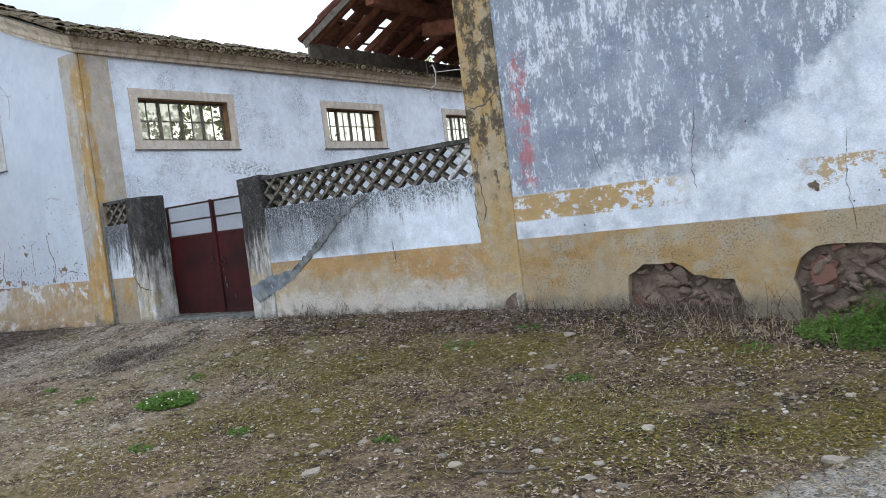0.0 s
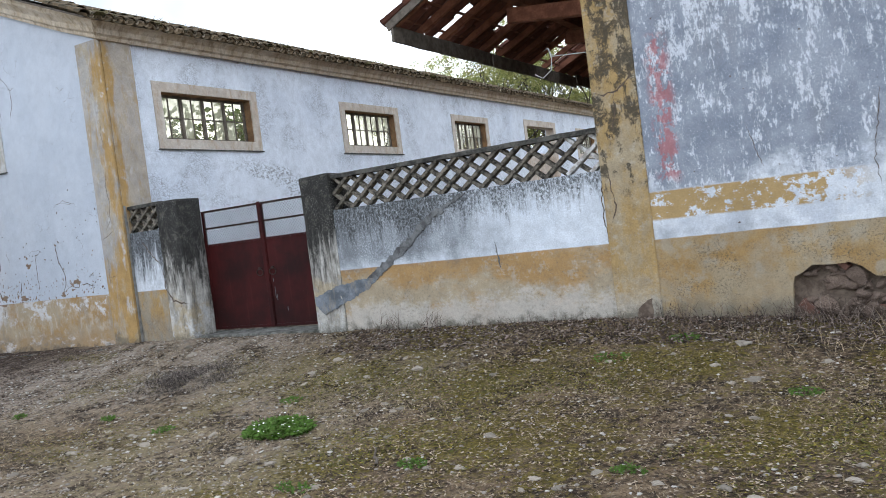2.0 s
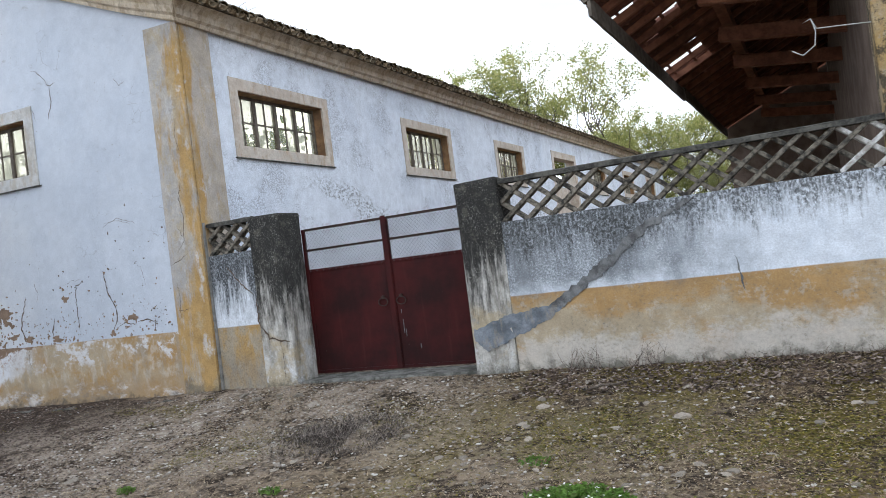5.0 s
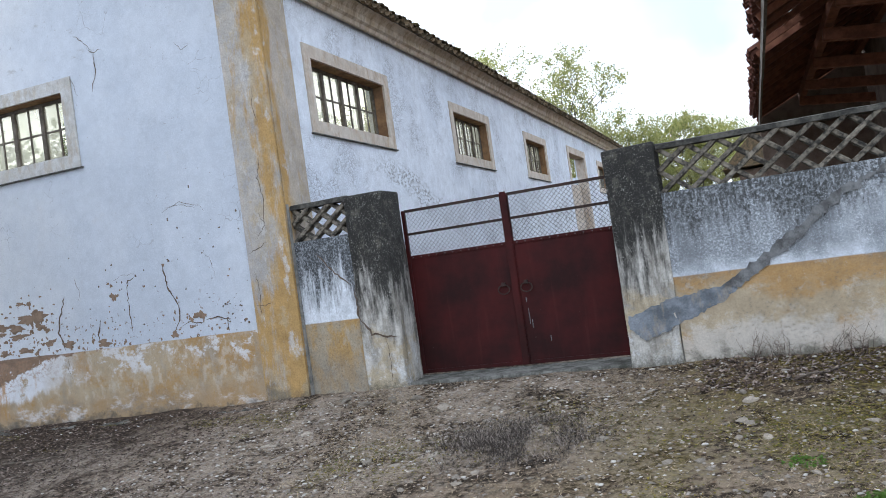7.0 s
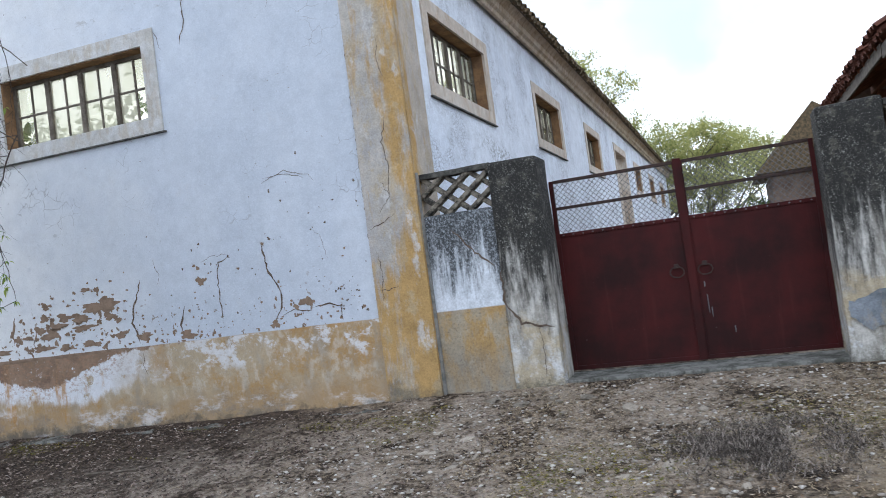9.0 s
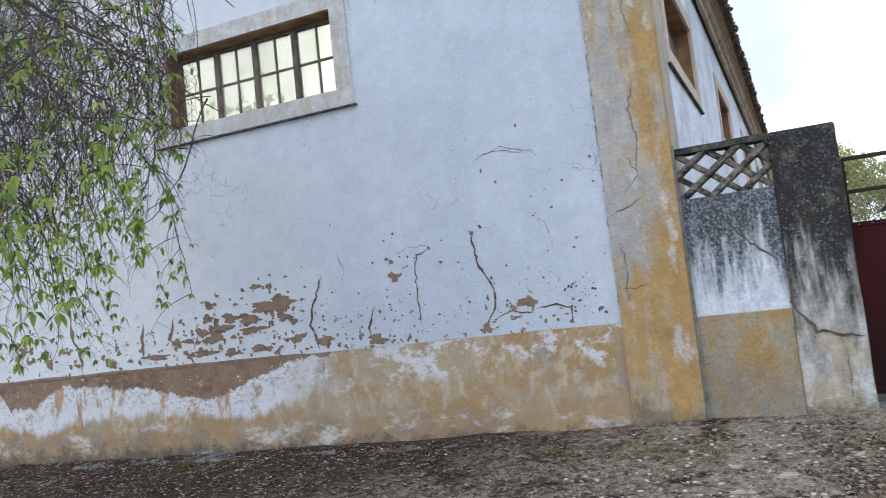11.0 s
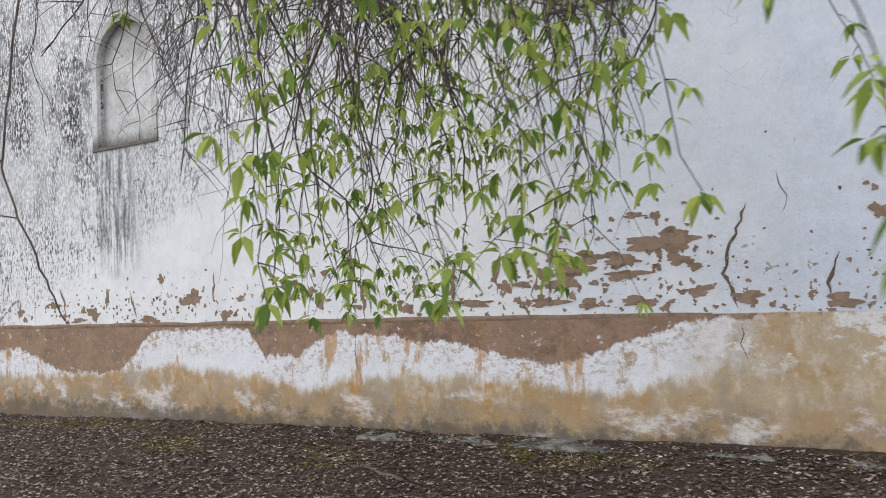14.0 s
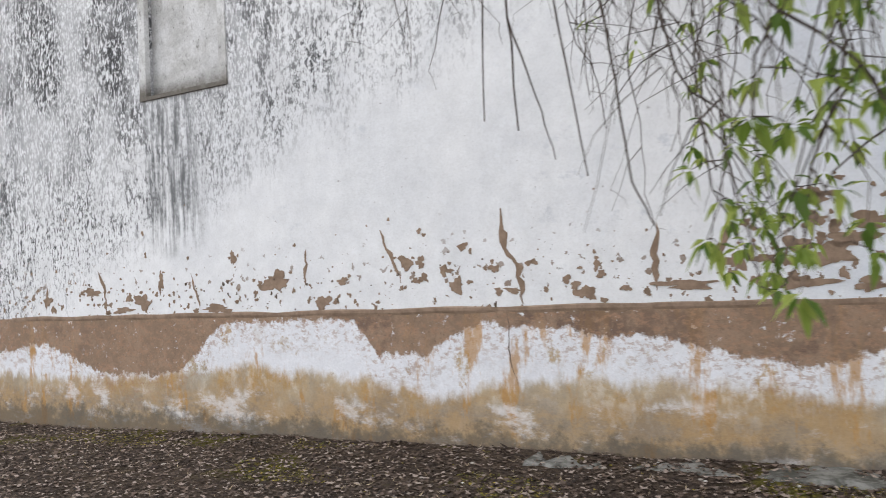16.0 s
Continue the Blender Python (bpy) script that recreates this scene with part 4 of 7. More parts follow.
WINDOWS = [(9.50, 11.62), (14.58, 16.58), (19.58, 21.45), (29.1, 30.95), (34.2, 36.0), (39.2, 41.0)]
DOOR = (24.42, 26.7)
long_wall = part("wall_long", holed_wall(rect(8.42, 44, -0.3, EAVE + 0.3), [rect(a - 0.09, b + 0.09, 3.11, 4.09) for a, b in WINDOWS] + [rect(DOOR[0] - 0.09, DOOR[1] + 0.09, 0.05, 4.16)], on_long, 0.34), M_LONG)
structure(long_wall, "crazed blue-white limewashed long wall of the old store", "wall")
structure(part("wall_far", box(-26, -13.61, 43.66, 44, -0.3, EAVE + 0.3), M_LONG), "plain far end wall of the store", "wall")
structure(part("wall_west", box(-26.34, -26, 8.06, 44, -0.8, EAVE + 0.3), M_LONG), "plain far side wall of the store", "wall")

corner = part("corner_pilaster", holed_wall(rect(-13.77, -13.215, -0.5, EAVE), [], lambda u, z, d: on_gable(u, z, d - 0.028), 0.028), M_CORNER)
structure(corner, "ochre corner pilaster with worn grey patches", "pilaster")
part("side_face", holed_wall(rect(8.42, 8.98, -0.3, EAVE), [], lambda u, z, d: on_long(u, z, d - 0.045), 0.045), M_CORNER, corner)
fv, ff = [], []
for i in range(121):
    fx = -19.6 + 6.5 * i / 120
    fy = 8.12 + 0.028 * (fx + 14) + 0.05 * noise.noise((fx * 1.3, 0, 0)) + 0.02 * noise.noise((fx * 7, 3, 0))
    fz = -0.128 + 0.012 * (fx + 14) + 0.035 * noise.noise((fx * 1.7, 5, 0)) + 0.015 * noise.noise((fx * 9, 8, 0))
    fv += [(fx, fy, fz - 0.35), (fx, fy - 0.012, fz - 0.03), (fx, fy + 0.02, fz), (fx, 8.45 + 0.028 * (fx + 14), fz + 0.01), (fx, 8.45 + 0.028 * (fx + 14), fz - 0.35)]
    if i:
        for k in range(5):
            a_, b_ = (i - 1) * 5 + k, (i - 1) * 5 + (k + 1) % 5
            ff.append((a_, b_, b_ + 5, a_ + 5))
ff += [(4, 3, 2, 1, 0), tuple(600 + k for k in range(5))]
foot = new("footing", raw("footing", fv, ff, M_FOOTING))
structure(foot, "grey concrete footing strip along the gable", "footing")

PROFILE = [(0.0, 0.0), (0.05, 0.0), (0.065, 0.05), (0.11, 0.075), (0.125, 0.15), (0.17, 0.20), (0.25, 0.26), (0.27, 0.34), (0.0, 0.34)]


def moulding(path, out, name, label):
    """Sweeps the cornice profile along two or more stations; out(station, o, h) gives the point."""
    bm = bmesh.new()
    rows = [[bm.verts.new(out(s, o, h)) for o, h in PROFILE] for s in path]
    for p, q in zip(rows, rows[1:]):
        for i in range(len(PROFILE) - 1):
            bm.faces.new((p[i], p[i + 1], q[i + 1], q[i]))
    bm.faces.new(rows[0])
    bm.faces.new(rows[-1][::-1])
    bmesh.ops.recalc_face_normals(bm, faces=bm.faces)
    return structure(part(name, bm, M_CORNICE), label, "cornice")


moulding([8.36] + list(np.arange(10, 44, 2.0)) + [44.2], lambda s, o, h: (-13.26 + 0.04 + o, s - (o if s < 9 else 0), EAVE - 0.03 + h + 0.012 * noise.noise((s, 0, 0))), "cornice_long", "weathered ochre eaves cornice of the long wall")
moulding([-13.2] + list(np.arange(-14, -19.7, -0.8)), lambda s, o, h: (s + (o if s > -13.3 else 0), 8.33 + 0.028 * (s + 16) - 0.03 - o, rake(min(s, -13.26)) - 0.08 + h), "cornice_gable", "weathered cornice that climbs the gable")


def window(name, place, u0, u1, z0, z1, label):
    """Stone surround, sill, timber frame, mullions, glazing bars and panes."""
    w = thing(name, place((u0 + u1) / 2, z0, 0), label, "window", "high windows of the store", "structure")
    s = 0.17
    for n, r in (("lintel", rect(u0 - s, u1 + s, z1, z1 + s)), ("window_sill", rect(u0 - s, u1 + s, z0 - s, z0)),
                 ("jamb", rect(u0 - s, u0, z0, z1)), ("jamb", rect(u1, u1 + s, z0, z1))):
        part(n, holed_wall(r, [], lambda u, z, d: place(u, z, d - 0.02), 0.24), M_STONE_PALE if place is on_gable else M_STONE, w)
    # projecting sill edge, coloured black to draw the shadow line beneath it
    part("drip_ledge", holed_wall(rect(u0 - s - 0.02, u1 + s + 0.03, z0 - s - 0.015, z0 - s), [], lambda u, z, d: place(u, z, d - 0.035), 0.045), M_COPING, w)
    t, dep = 0.05, 0.16
    for r in (rect(u0 + 0.012, u1 - 0.012, z1 - 0.012, z1), rect(u0, u0 + 0.012, z0, z1), rect(u1 - 0.012, u1, z0, z1)):
        part("lining", holed_wall(r, [], lambda u, z, d: place(u, z, d + 0.012), 0.146), M_LINING, w, "brown timber lining of the reveal")

    def stick(n, r, depth=0.05, at=dep):
        return part(n, holed_wall(r, [], lambda u, z, d: place(u, z, d + at), depth), M_WOOD, w)

    stick("frame_rail", rect(u0, u1, z1 - t, z1))
    stick("frame_rail", rect(u0, u1, z0, z0 + t))
    stick("frame_stile", rect(u0, u0 + t, z0 + t, z1 - t))
    stick("frame_stile", rect(u1 - t, u1, z0 + t, z1 - t))
    span = (u1 - u0 - 2 * t) / 4
    zm = (z0 + z1) / 2
    pane_mesh = {}
    for i in range(4):
        a = u0 + t + span * i + (0.028 if i else 0)
        b = u0 + t + span * (i + 1) - (0.028 if i < 3 else 0)
        if i:
            stick("mullion", rect(a - 0.056, a, z0 + t, z1 - t), 0.06, dep - 0.01)
        m = (a + b) / 2
        stick("glazing_bar", rect(m - 0.011, m + 0.011, z0 + t, z1 - t), 0.02, dep + 0.012)
        stick("glazing_bar", rect(a, m - 0.011, zm - 0.011, zm + 0.011), 0.02, dep + 0.012)
        stick("glazing_bar", rect(m + 0.011, b, zm - 0.011, zm + 0.011), 0.02, dep + 0.012)
        for p0, p1 in ((a, m - 0.011), (m + 0.011, b)):
            for q0, q1 in ((z0 + t, zm - 0.011), (zm + 0.011, z1 - t)):
                g = part("pane", holed_wall(rect(p0, p1, q0, q1), [], lambda u, z, d: place(u, z, d + dep + 0.02), 0.004), M_GLASS, w)
                g.visible_shadow = False
    return w


window("window_1", on_gable, *G1, "high window with stone surround and old glass in white gable")
for k, (a, b) in enumerate(WINDOWS):
    window(f"window_{k + 2}", on_long, a, b, 3.2, 4.0, "high wide window with stone surround and frosted old panes")
door = thing("door_1", on_long(25.5, 0.05, 0), "tall doorway with stone surround and grey plank door", "door", "", "structure")
for n, r in (("lintel", rect(DOOR[0] - 0.2, DOOR[1] + 0.2, 4.07, 4.27)), ("jamb", rect(DOOR[0] - 0.2, DOOR[0], 0.05, 4.07)), ("jamb", rect(DOOR[1], DOOR[1] + 0.2, 0.05, 4.07))):
    part(n, holed_wall(r, [], lambda u, z, d: on_long(u, z, d - 0.02), 0.3), M_STONE, door)
for i in range(12):
    a = DOOR[0] + (DOOR[1] - DOOR[0]) * i / 12
    part("plank", holed_wall(rect(a + 0.004, a + 0.186, 0.05, 3.2), [], lambda u, z, d: on_long(u, z, d + 0.22), 0.04), M_STONE, door)

# cracks and flaked plaster of the gable
for pts, wd in (
    ([(-20.78, 1.33), (-20.75, 1.23), (-20.67, 1.1), (-20.62, 0.94)], 0.07), ([(-19.81, 1.4), (-19.81, 1.18), (-19.7, 1.0), (-19.68, 0.77)], 0.08),
    ([(-21.46, 1.23), (-21.49, 0.94)], 0.05), ([(-23.88, 1.16), (-23.8, 0.98), (-23.79, 0.75)], 0.06), ([(-22.7, 1.09), (-22.61, 0.81)], 0.06),
    ([(-18.78, 1.23), (-18.8, 1.08), (-18.8, 0.83)], 0.06), ([(-18.37, 1.24), (-18.42, 1.03), (-18.41, 0.93)], 0.06),
    ([(-24.63, 1.08), (-24.65, 0.82)], 0.05), ([(-18.05, 1.07), (-18.12, 0.92), (-18.08, 0.82)], 0.03)):
    crack(pts, wd, on_gable, gable, rng, M_FLAKE, "plaster_split")
for pts, wd in (
    ([(-16.54, 1.48), (-16.66, 1.2), (-16.71, 1.02), (-16.63, 0.77)], 0.035), ([(-16.01, 1.11), (-16.09, 0.93), (-16.07, 0.83)], 0.035),
    ([(-15.38, 1.57), (-15.53, 1.53), (-15.56, 1.29), (-15.55, 0.88)], 0.02), ([(-15.0, 1.67), (-14.95, 1.39), (-14.82, 1.13), (-14.83, 0.98), (-14.94, 0.82)], 0.03),
    ([(-14.83, 0.88), (-14.69, 0.94), (-14.5, 0.9)], 0.022), ([(-14.47, 0.94), (-14.29, 0.95), (-14.17, 0.91), (-14.16, 0.77)], 0.022),
    ([(-14.87, 2.31), (-14.6, 2.33), (-14.41, 2.25)], 0.008), ([(-15.59, 4.42), (-15.6, 4.16), (-15.68, 3.91)], 0.022)):
    crack(pts, wd, on_gable, gable, rng)
crack([(-15.7, 4.47), (-15.59, 4.38), (-15.47, 4.4)], 0.02, on_gable, gable, rng)
crack([(-19.8, 0.71), (-19.79, 0.4), (-19.74, 0.22)], 0.012, on_gable, gable, rng)
crack([(-16.6, 0.74), (-16.62, 0.55), (-16.58, 0.4)], 0.012, on_gable, gable, rng)
crack([(-13.56, 2.07), (-13.49, 1.92), (-13.62, 1.75)], 0.012, lambda u, z, d: on_gable(u, z, d - 0.028), corner, rng)
for pts, wd in (([(-13.76, 1.62), (-13.6, 1.66), (-13.46, 1.74)], 0.012), ([(-13.5, 1.9), (-13.46, 2.2), (-13.5, 2.45), (-13.44, 2.7)], 0.012), ([(-13.76, 1.02), (-13.62, 1.0), (-13.5, 1.04)], 0.014),
                ([(-13.7, 1.4), (-13.66, 1.2), (-13.7, 0.85)], 0.010), ([(-13.4, 3.5), (-13.45, 3.25), (-13.38, 3.05)], 0.010)):
    crack(pts, wd, lambda u, z, d: on_gable(u, z, d - 0.028), corner, rng)
crack([(-13.772, 4.6), (-13.775, 3.0), (-13.775, 0.75)], 0.012, on_gable, gable, rng)
FLAKES_WEST = [(-21.78, 0.99, 0.13, 0.08), (-21.32, 0.82, 0.08, 0.05), (-20.17, 0.9, 0.06, 0.05), (-19.25, 0.83, 0.07, 0.05), (-18.34, 0.98, 0.06, 0.05),
               (-18.19, 0.99, 0.07, 0.03), (-18.63, 0.86, 0.19, 0.03), (-23.31, 0.87, 0.1, 0.07), (-23.98, 0.97, 0.11, 0.04), (-23.56, 0.8, 0.12, 0.03),
               (-22.41, 0.79, 0.16, 0.035), (-20.57, 1.08, 0.06, 0.05), (-20.45, 1.08, 0.04, 0.04), (-20.43, 0.97, 0.04, 0.03), (-20.11, 1.17, 0.04, 0.03),
               (-19.88, 1.01, 0.04, 0.03), (-19.59, 1.04, 0.03, 0.02), (-19.37, 0.92, 0.03, 0.03), (-22.22, 1.2, 0.03, 0.06), (-23.07, 1.03, 0.03, 0.09),
               (-20.45, 1.3, 0.02, 0.02), (-20.22, 1.01, 0.03, 0.02), (-19.75, 0.86, 0.06, 0.02), (-21.13, 0.97, 0.05, 0.03)]
FLAKES_MID = [(-17.85, 1.0, 0.12, 0.07), (-17.65, 1.17, 0.1, 0.05), (-17.93, 1.19, 0.08, 0.04), (-17.89, 1.31, 0.05, 0.03), (-17.67, 0.83, 0.08, 0.04),
              (-17.99, 0.85, 0.13, 0.04), (-17.1, 1.25, 0.22, 0.09), (-17.42, 1.14, 0.15, 0.05), (-17.75, 1.08, 0.11, 0.05), (-17.0, 1.12, 0.1, 0.04), (-17.39, 1.03, 0.15, 0.04), (-16.57, 0.85, 0.12, 0.04), (-16.88, 0.9, 0.09, 0.04),
              (-16.01, 0.81, 0.1, 0.05), (-15.78, 1.36, 0.05, 0.05), (-15.79, 1.5, 0.025, 0.02), (-14.55, 1.0, 0.08, 0.05), (-14.93, 0.81, 0.05, 0.04),
              (-18.01, 1.06, 0.08, 0.05), (-17.3, 0.84, 0.14, 0.035), (-16.9, 1.07, 0.06, 0.03), (-17.91, 1.34, 0.05, 0.03), (-17.3, 1.45, 0.09, 0.02),
              (-19.17, 1.0, 0.02, 0.04), (-24.63, 0.9, 0.06, 0.05), (-18.24, 1.17, 0.02, 0.02)]
for f in FLAKES_WEST + FLAKES_MID:
    blot(*f, on_gable, gable, rng, M_FLAKE)
    for _ in range(2 if f[2] > 0.07 else 1):
        r = rng.uniform(0.012, 0.035)
        blot(f[0] + rng.choice((-1, 1)) * f[2] * rng.uniform(1.2, 1.9), max(0.78, f[1] + rng.uniform(-1.6, 1.6) * f[3]), r, r * rng.uniform(0.6, 1.2), on_gable, gable, rng, M_FLAKE)
for _ in range(190):
    u, z = rng.uniform(-25, -13.9), 0.78 + abs(rng.gauss(0, 0.33))
    r = rng.uniform(0.004, 0.018)
    blot(u, z, r, r * rng.uniform(0.7, 1.3), on_gable, gable, rng, M_FLAKE)
for _ in range(90):
    u, z = rng.gauss(-17.35, 0.5), 1.08 + rng.gauss(0, 0.2)
    r = rng.uniform(0.005, 0.018)
    if 0.78 < z < 1.7:
        blot(u, z, r * rng.uniform(0.8, 1.8), r, on_gable, gable, rng, M_FLAKE)
for cu, cz, su, sz, n in ((-14.05, 1.0, 0.10, 0.16, 26), (-15.5, 1.35, 0.45, 0.25, 24), (-14.5, 1.9, 0.3, 0.35, 24), (-21.9, 0.92, 1.5, 0.1, 40)):
    for _ in range(n):
        r = rng.uniform(0.004, 0.013)
        blot(rng.gauss(cu, su), max(0.77, rng.gauss(cz, sz)), r, r * rng.uniform(0.7, 1.6), on_gable, gable, rng, M_CRACK)
for pts, wd in (([(-14.9, 2.28), (-14.62, 2.36), (-14.36, 2.27), (-14.3, 2.2)], 0.009), ([(-15.62, 4.42), (-15.82, 4.62), (-15.93, 4.66)], 0.014), ([(-15.92, 3.9), (-15.98, 4.08), (-16.04, 4.2)], 0.010),
                ([(-14.4, 4.25), (-14.32, 4.12), (-14.2, 4.16)], 0.010), ([(-14.55, 4.2), (-14.6, 4.06)], 0.008), ([(-14.42, 1.72), (-14.3, 1.66), (-14.25, 1.4)], 0.007),
                ([(-15.75, 1.55), (-15.62, 1.6), (-15.4, 1.6)], 0.008), ([(-16.35, 1.66), (-16.3, 1.5), (-16.33, 1.38)], 0.010)):
    crack(pts, wd, on_gable, gable, rng)
# thin broken lip where the plinth meets the wall
lv, lf = [], []
for i in range(241):
    u = -25.2 + 8.4 * i / 240
    zt, out = 0.752 + 0.012 * noise.noise((u * 2, 1, 0)), min(1.0, (240 - i) / 60) * (0.006 + 0.008 * noise.noise((u * 3.1, 4, 0)))
    lv += [on_gable(u, zt + 0.012, 0.004), on_gable(u, zt, -out), on_gable(u, zt - 0.02, -out), on_gable(u, zt - 0.05, 0.004)]
    if i:
        lf += [(4 * i - 4 + k, 4 * i - 3 + k, 4 * i + 1 + k, 4 * i + k) for k in range(3)]
lip = new("plinth_lip", raw("plinth_lip", lv, lf, M_FLAKE))
lip.parent = gable

# ---- boundary wall, pillars, lattice, gate ----
bound = part("boundary_wall", box(-9.16, -5.44, 8.5, 8.72, -0.5, 1.55, 0.01), M_BOUND)
structure(bound, "white boundary wall with ochre base and black mould drips", "wall")
infill = part("infill_wall", box(-13.215, -12.5, 8.46, 8.68, -0.5, 1.66, 0.01), M_INFILL)
structure(infill, "short mouldy wall between the pilaster and gate pillar", "wall")
part("corner_pipe", bar((-13.205, 8.44, -0.1), (-13.215, 8.44, 2.1), 0.035, 0.035, (0, 1, 0)), M_CONCRETE, infill)


def pillar(x0, x1, y0, y1, top, label):
    bm = bmesh.new()
    add_box(bm, x0, x1, y0, y1, -0.5, top, 0.025)
    bmesh.ops.subdivide_edges(bm, edges=[e for e in bm.edges if abs(e.verts[0].co.z - e.verts[1].co.z) > 1], cuts=14)
    for v in bm.verts:
        n = noise.noise((v.co.x * 4, v.co.y * 4, v.co.z * 3))
        v.co.x += 0.012 * n
        v.co.y += 0.012 * noise.noise((v.co.z * 3, v.co.x * 4, 5))
        if v.co.z > top - 0.05:
            v.co.z += 0.02 * n
    ob = part("gate_pillar", bm, M_PILLAR)
    return tagged(ob, label, "pillar", "gate pillars")


pl = pillar(-12.50, -12.03, 8.44, 8.9, 2.07, "plastered gate pillar blackened with mould, cracked low down")
pr = pillar(-9.66, -9.16, 8.485, 8.92, 2.05, "plastered gate pillar black with mould, patched base")
ON_INFILL = lambda u, z, d: (u, 8.46 + d, z)
ON_PILLAR = lambda u, z, d: (u, 8.425 + d, z)
crack([(-12.94, 1.5), (-12.72, 1.26), (-12.54, 1.09)], 0.030, ON_INFILL, infill, rng)
crack([(-12.49, 1.05), (-12.49, 0.73), (-12.35, 0.54), (-12.05, 0.48)], 0.034, ON_PILLAR, pl, rng)
crack([(-12.2, 0.5), (-12.17, 0.2), (-12.2, 0.0)], 0.01, ON_PILLAR, pl, rng)
ON_PATCH = lambda u, z, d: (u, (8.5 if u > -9.15 else 8.472) + d, z)
rough_poly([(-9.62, 0.42), (-9.24, 0.54), (-8.85, 0.60), (-8.62, 0.64), (-8.6, 0.57), (-8.75, 0.47), (-9.0, 0.37), (-9.25, 0.26), (-9.48, 0.18), (-9.62, 0.3)],
           ON_PATCH, bound, rng, M_WASH, "mortar_smear", 0.003, 0.03, 0.014)
rough_poly([(-8.72, 0.62), (-8.4, 0.83), (-8.08, 1.03), (-7.73, 1.31), (-7.33, 1.47), (-7.13, 1.545), (-7.18, 1.50), (-7.62, 1.28), (-7.97, 1.0), (-8.33, 0.745), (-8.6, 0.58)],
           ON_PATCH, bound, rng, M_REPAIR, "mortar_repair", 0.014, 0.035, 0.022)
crack([(-6.84, 0.91), (-6.82, 0.75), (-6.79, 0.58)], 0.03, on_east, bound, rng, M_REPAIR)
crack([(-5.46, 1.5), (-5.47, 1.0), (-5.45, 0.75)], 0.02, on_east, bound, rng)


def lattice(x0, x1, y0, y1, z0, z1, cell, name, label, white_from=99):
    """Diagonal concrete bars in two layers, and a coping on top."""
    t = thing(name, ((x0 + x1) / 2, (y0 + y1) / 2, z0), label, "lattice", "lattice panels")
    h = (z1 - z0) * 1.28
    ym = (y0 + y1) / 2
    u = x0 - h
    while u < x1:
        for sgn in (1, -1):
            a, b = u, u + h
            za, zb = (z0, z1) if sgn > 0 else (z1, z0)
            if a < x0:
                za += (zb - za) * (x0 - a) / h
                a = x0
            if b > x1:
                zb -= (zb - za) * (b - x1) / (b - a) if b > a else 0
                b = x1
            if b - a < 0.06:
                continue
            k = rng.uniform(-0.008, 0.008)
            if sgn < 0 and a > white_from + 0.25 and rng.random() < 0.4:
                continue
            bm = bar((a, ym - 0.012 * sgn, za + k), (b, ym - 0.012 * sgn, zb + k), y1 - y0 - 0.03, 0.045, (0, 0, 1))
            bmesh.ops.bevel(bm, geom=list(bm.edges), offset=0.006, segments=1, affect="EDGES")
            part("lattice_bar", bm, M_LATTICE_WHITE if a > white_from and rng.random() < 0.8 else M_LATTICE, t)
        u += cell
    cop = bmesh.new()
    n = max(2, int((x1 - x0) / 0.15))
    rows = []
    for i in range(n + 1):
        x = x0 + (x1 - x0) * i / n
        w = 0.006 * noise.noise((x * 5, 0, 0))
        rows.append([cop.verts.new(p) for p in ((x, y0 - 0.01, z1 - 0.012 + w), (x, y0 - 0.015, z1 + 0.035 + w), (x, ym, z1 + 0.05 + w), (x, y1 + 0.015, z1 + 0.035 + w), (x, y1 + 0.01, z1 - 0.012 + w))])
    for p, q in zip(rows, rows[1:]):
        for i in range(5):
            cop.faces.new((p[i], p[(i + 1) % 5], q[(i + 1) % 5], q[i]))
    cop.faces.new(rows[0][::-1])
    cop.faces.new(rows[-1])
    bmesh.ops.recalc_face_normals(cop, faces=cop.faces)
    part("coping", cop, M_COPING, t, "blackened concrete coping")
    return t


lattice(-9.15, -5.45, 8.53, 8.66, 1.55, 1.98, 0.275, "concrete_lattice", "diagonal concrete lattice with lichen on boundary wall", -6.0)
lattice(-13.2, -12.5, 8.49, 8.62, 1.66, 2.04, 0.24, "concrete_lattice", "small blackened concrete lattice beside gate pillar")

threshold = part("threshold", box(-12.15, -9.6, 8.52, 9.05, -0.3, -0.035, 0.015), M_FOOTING)
structure(threshold, "grey concrete threshold under the gate", "threshold")


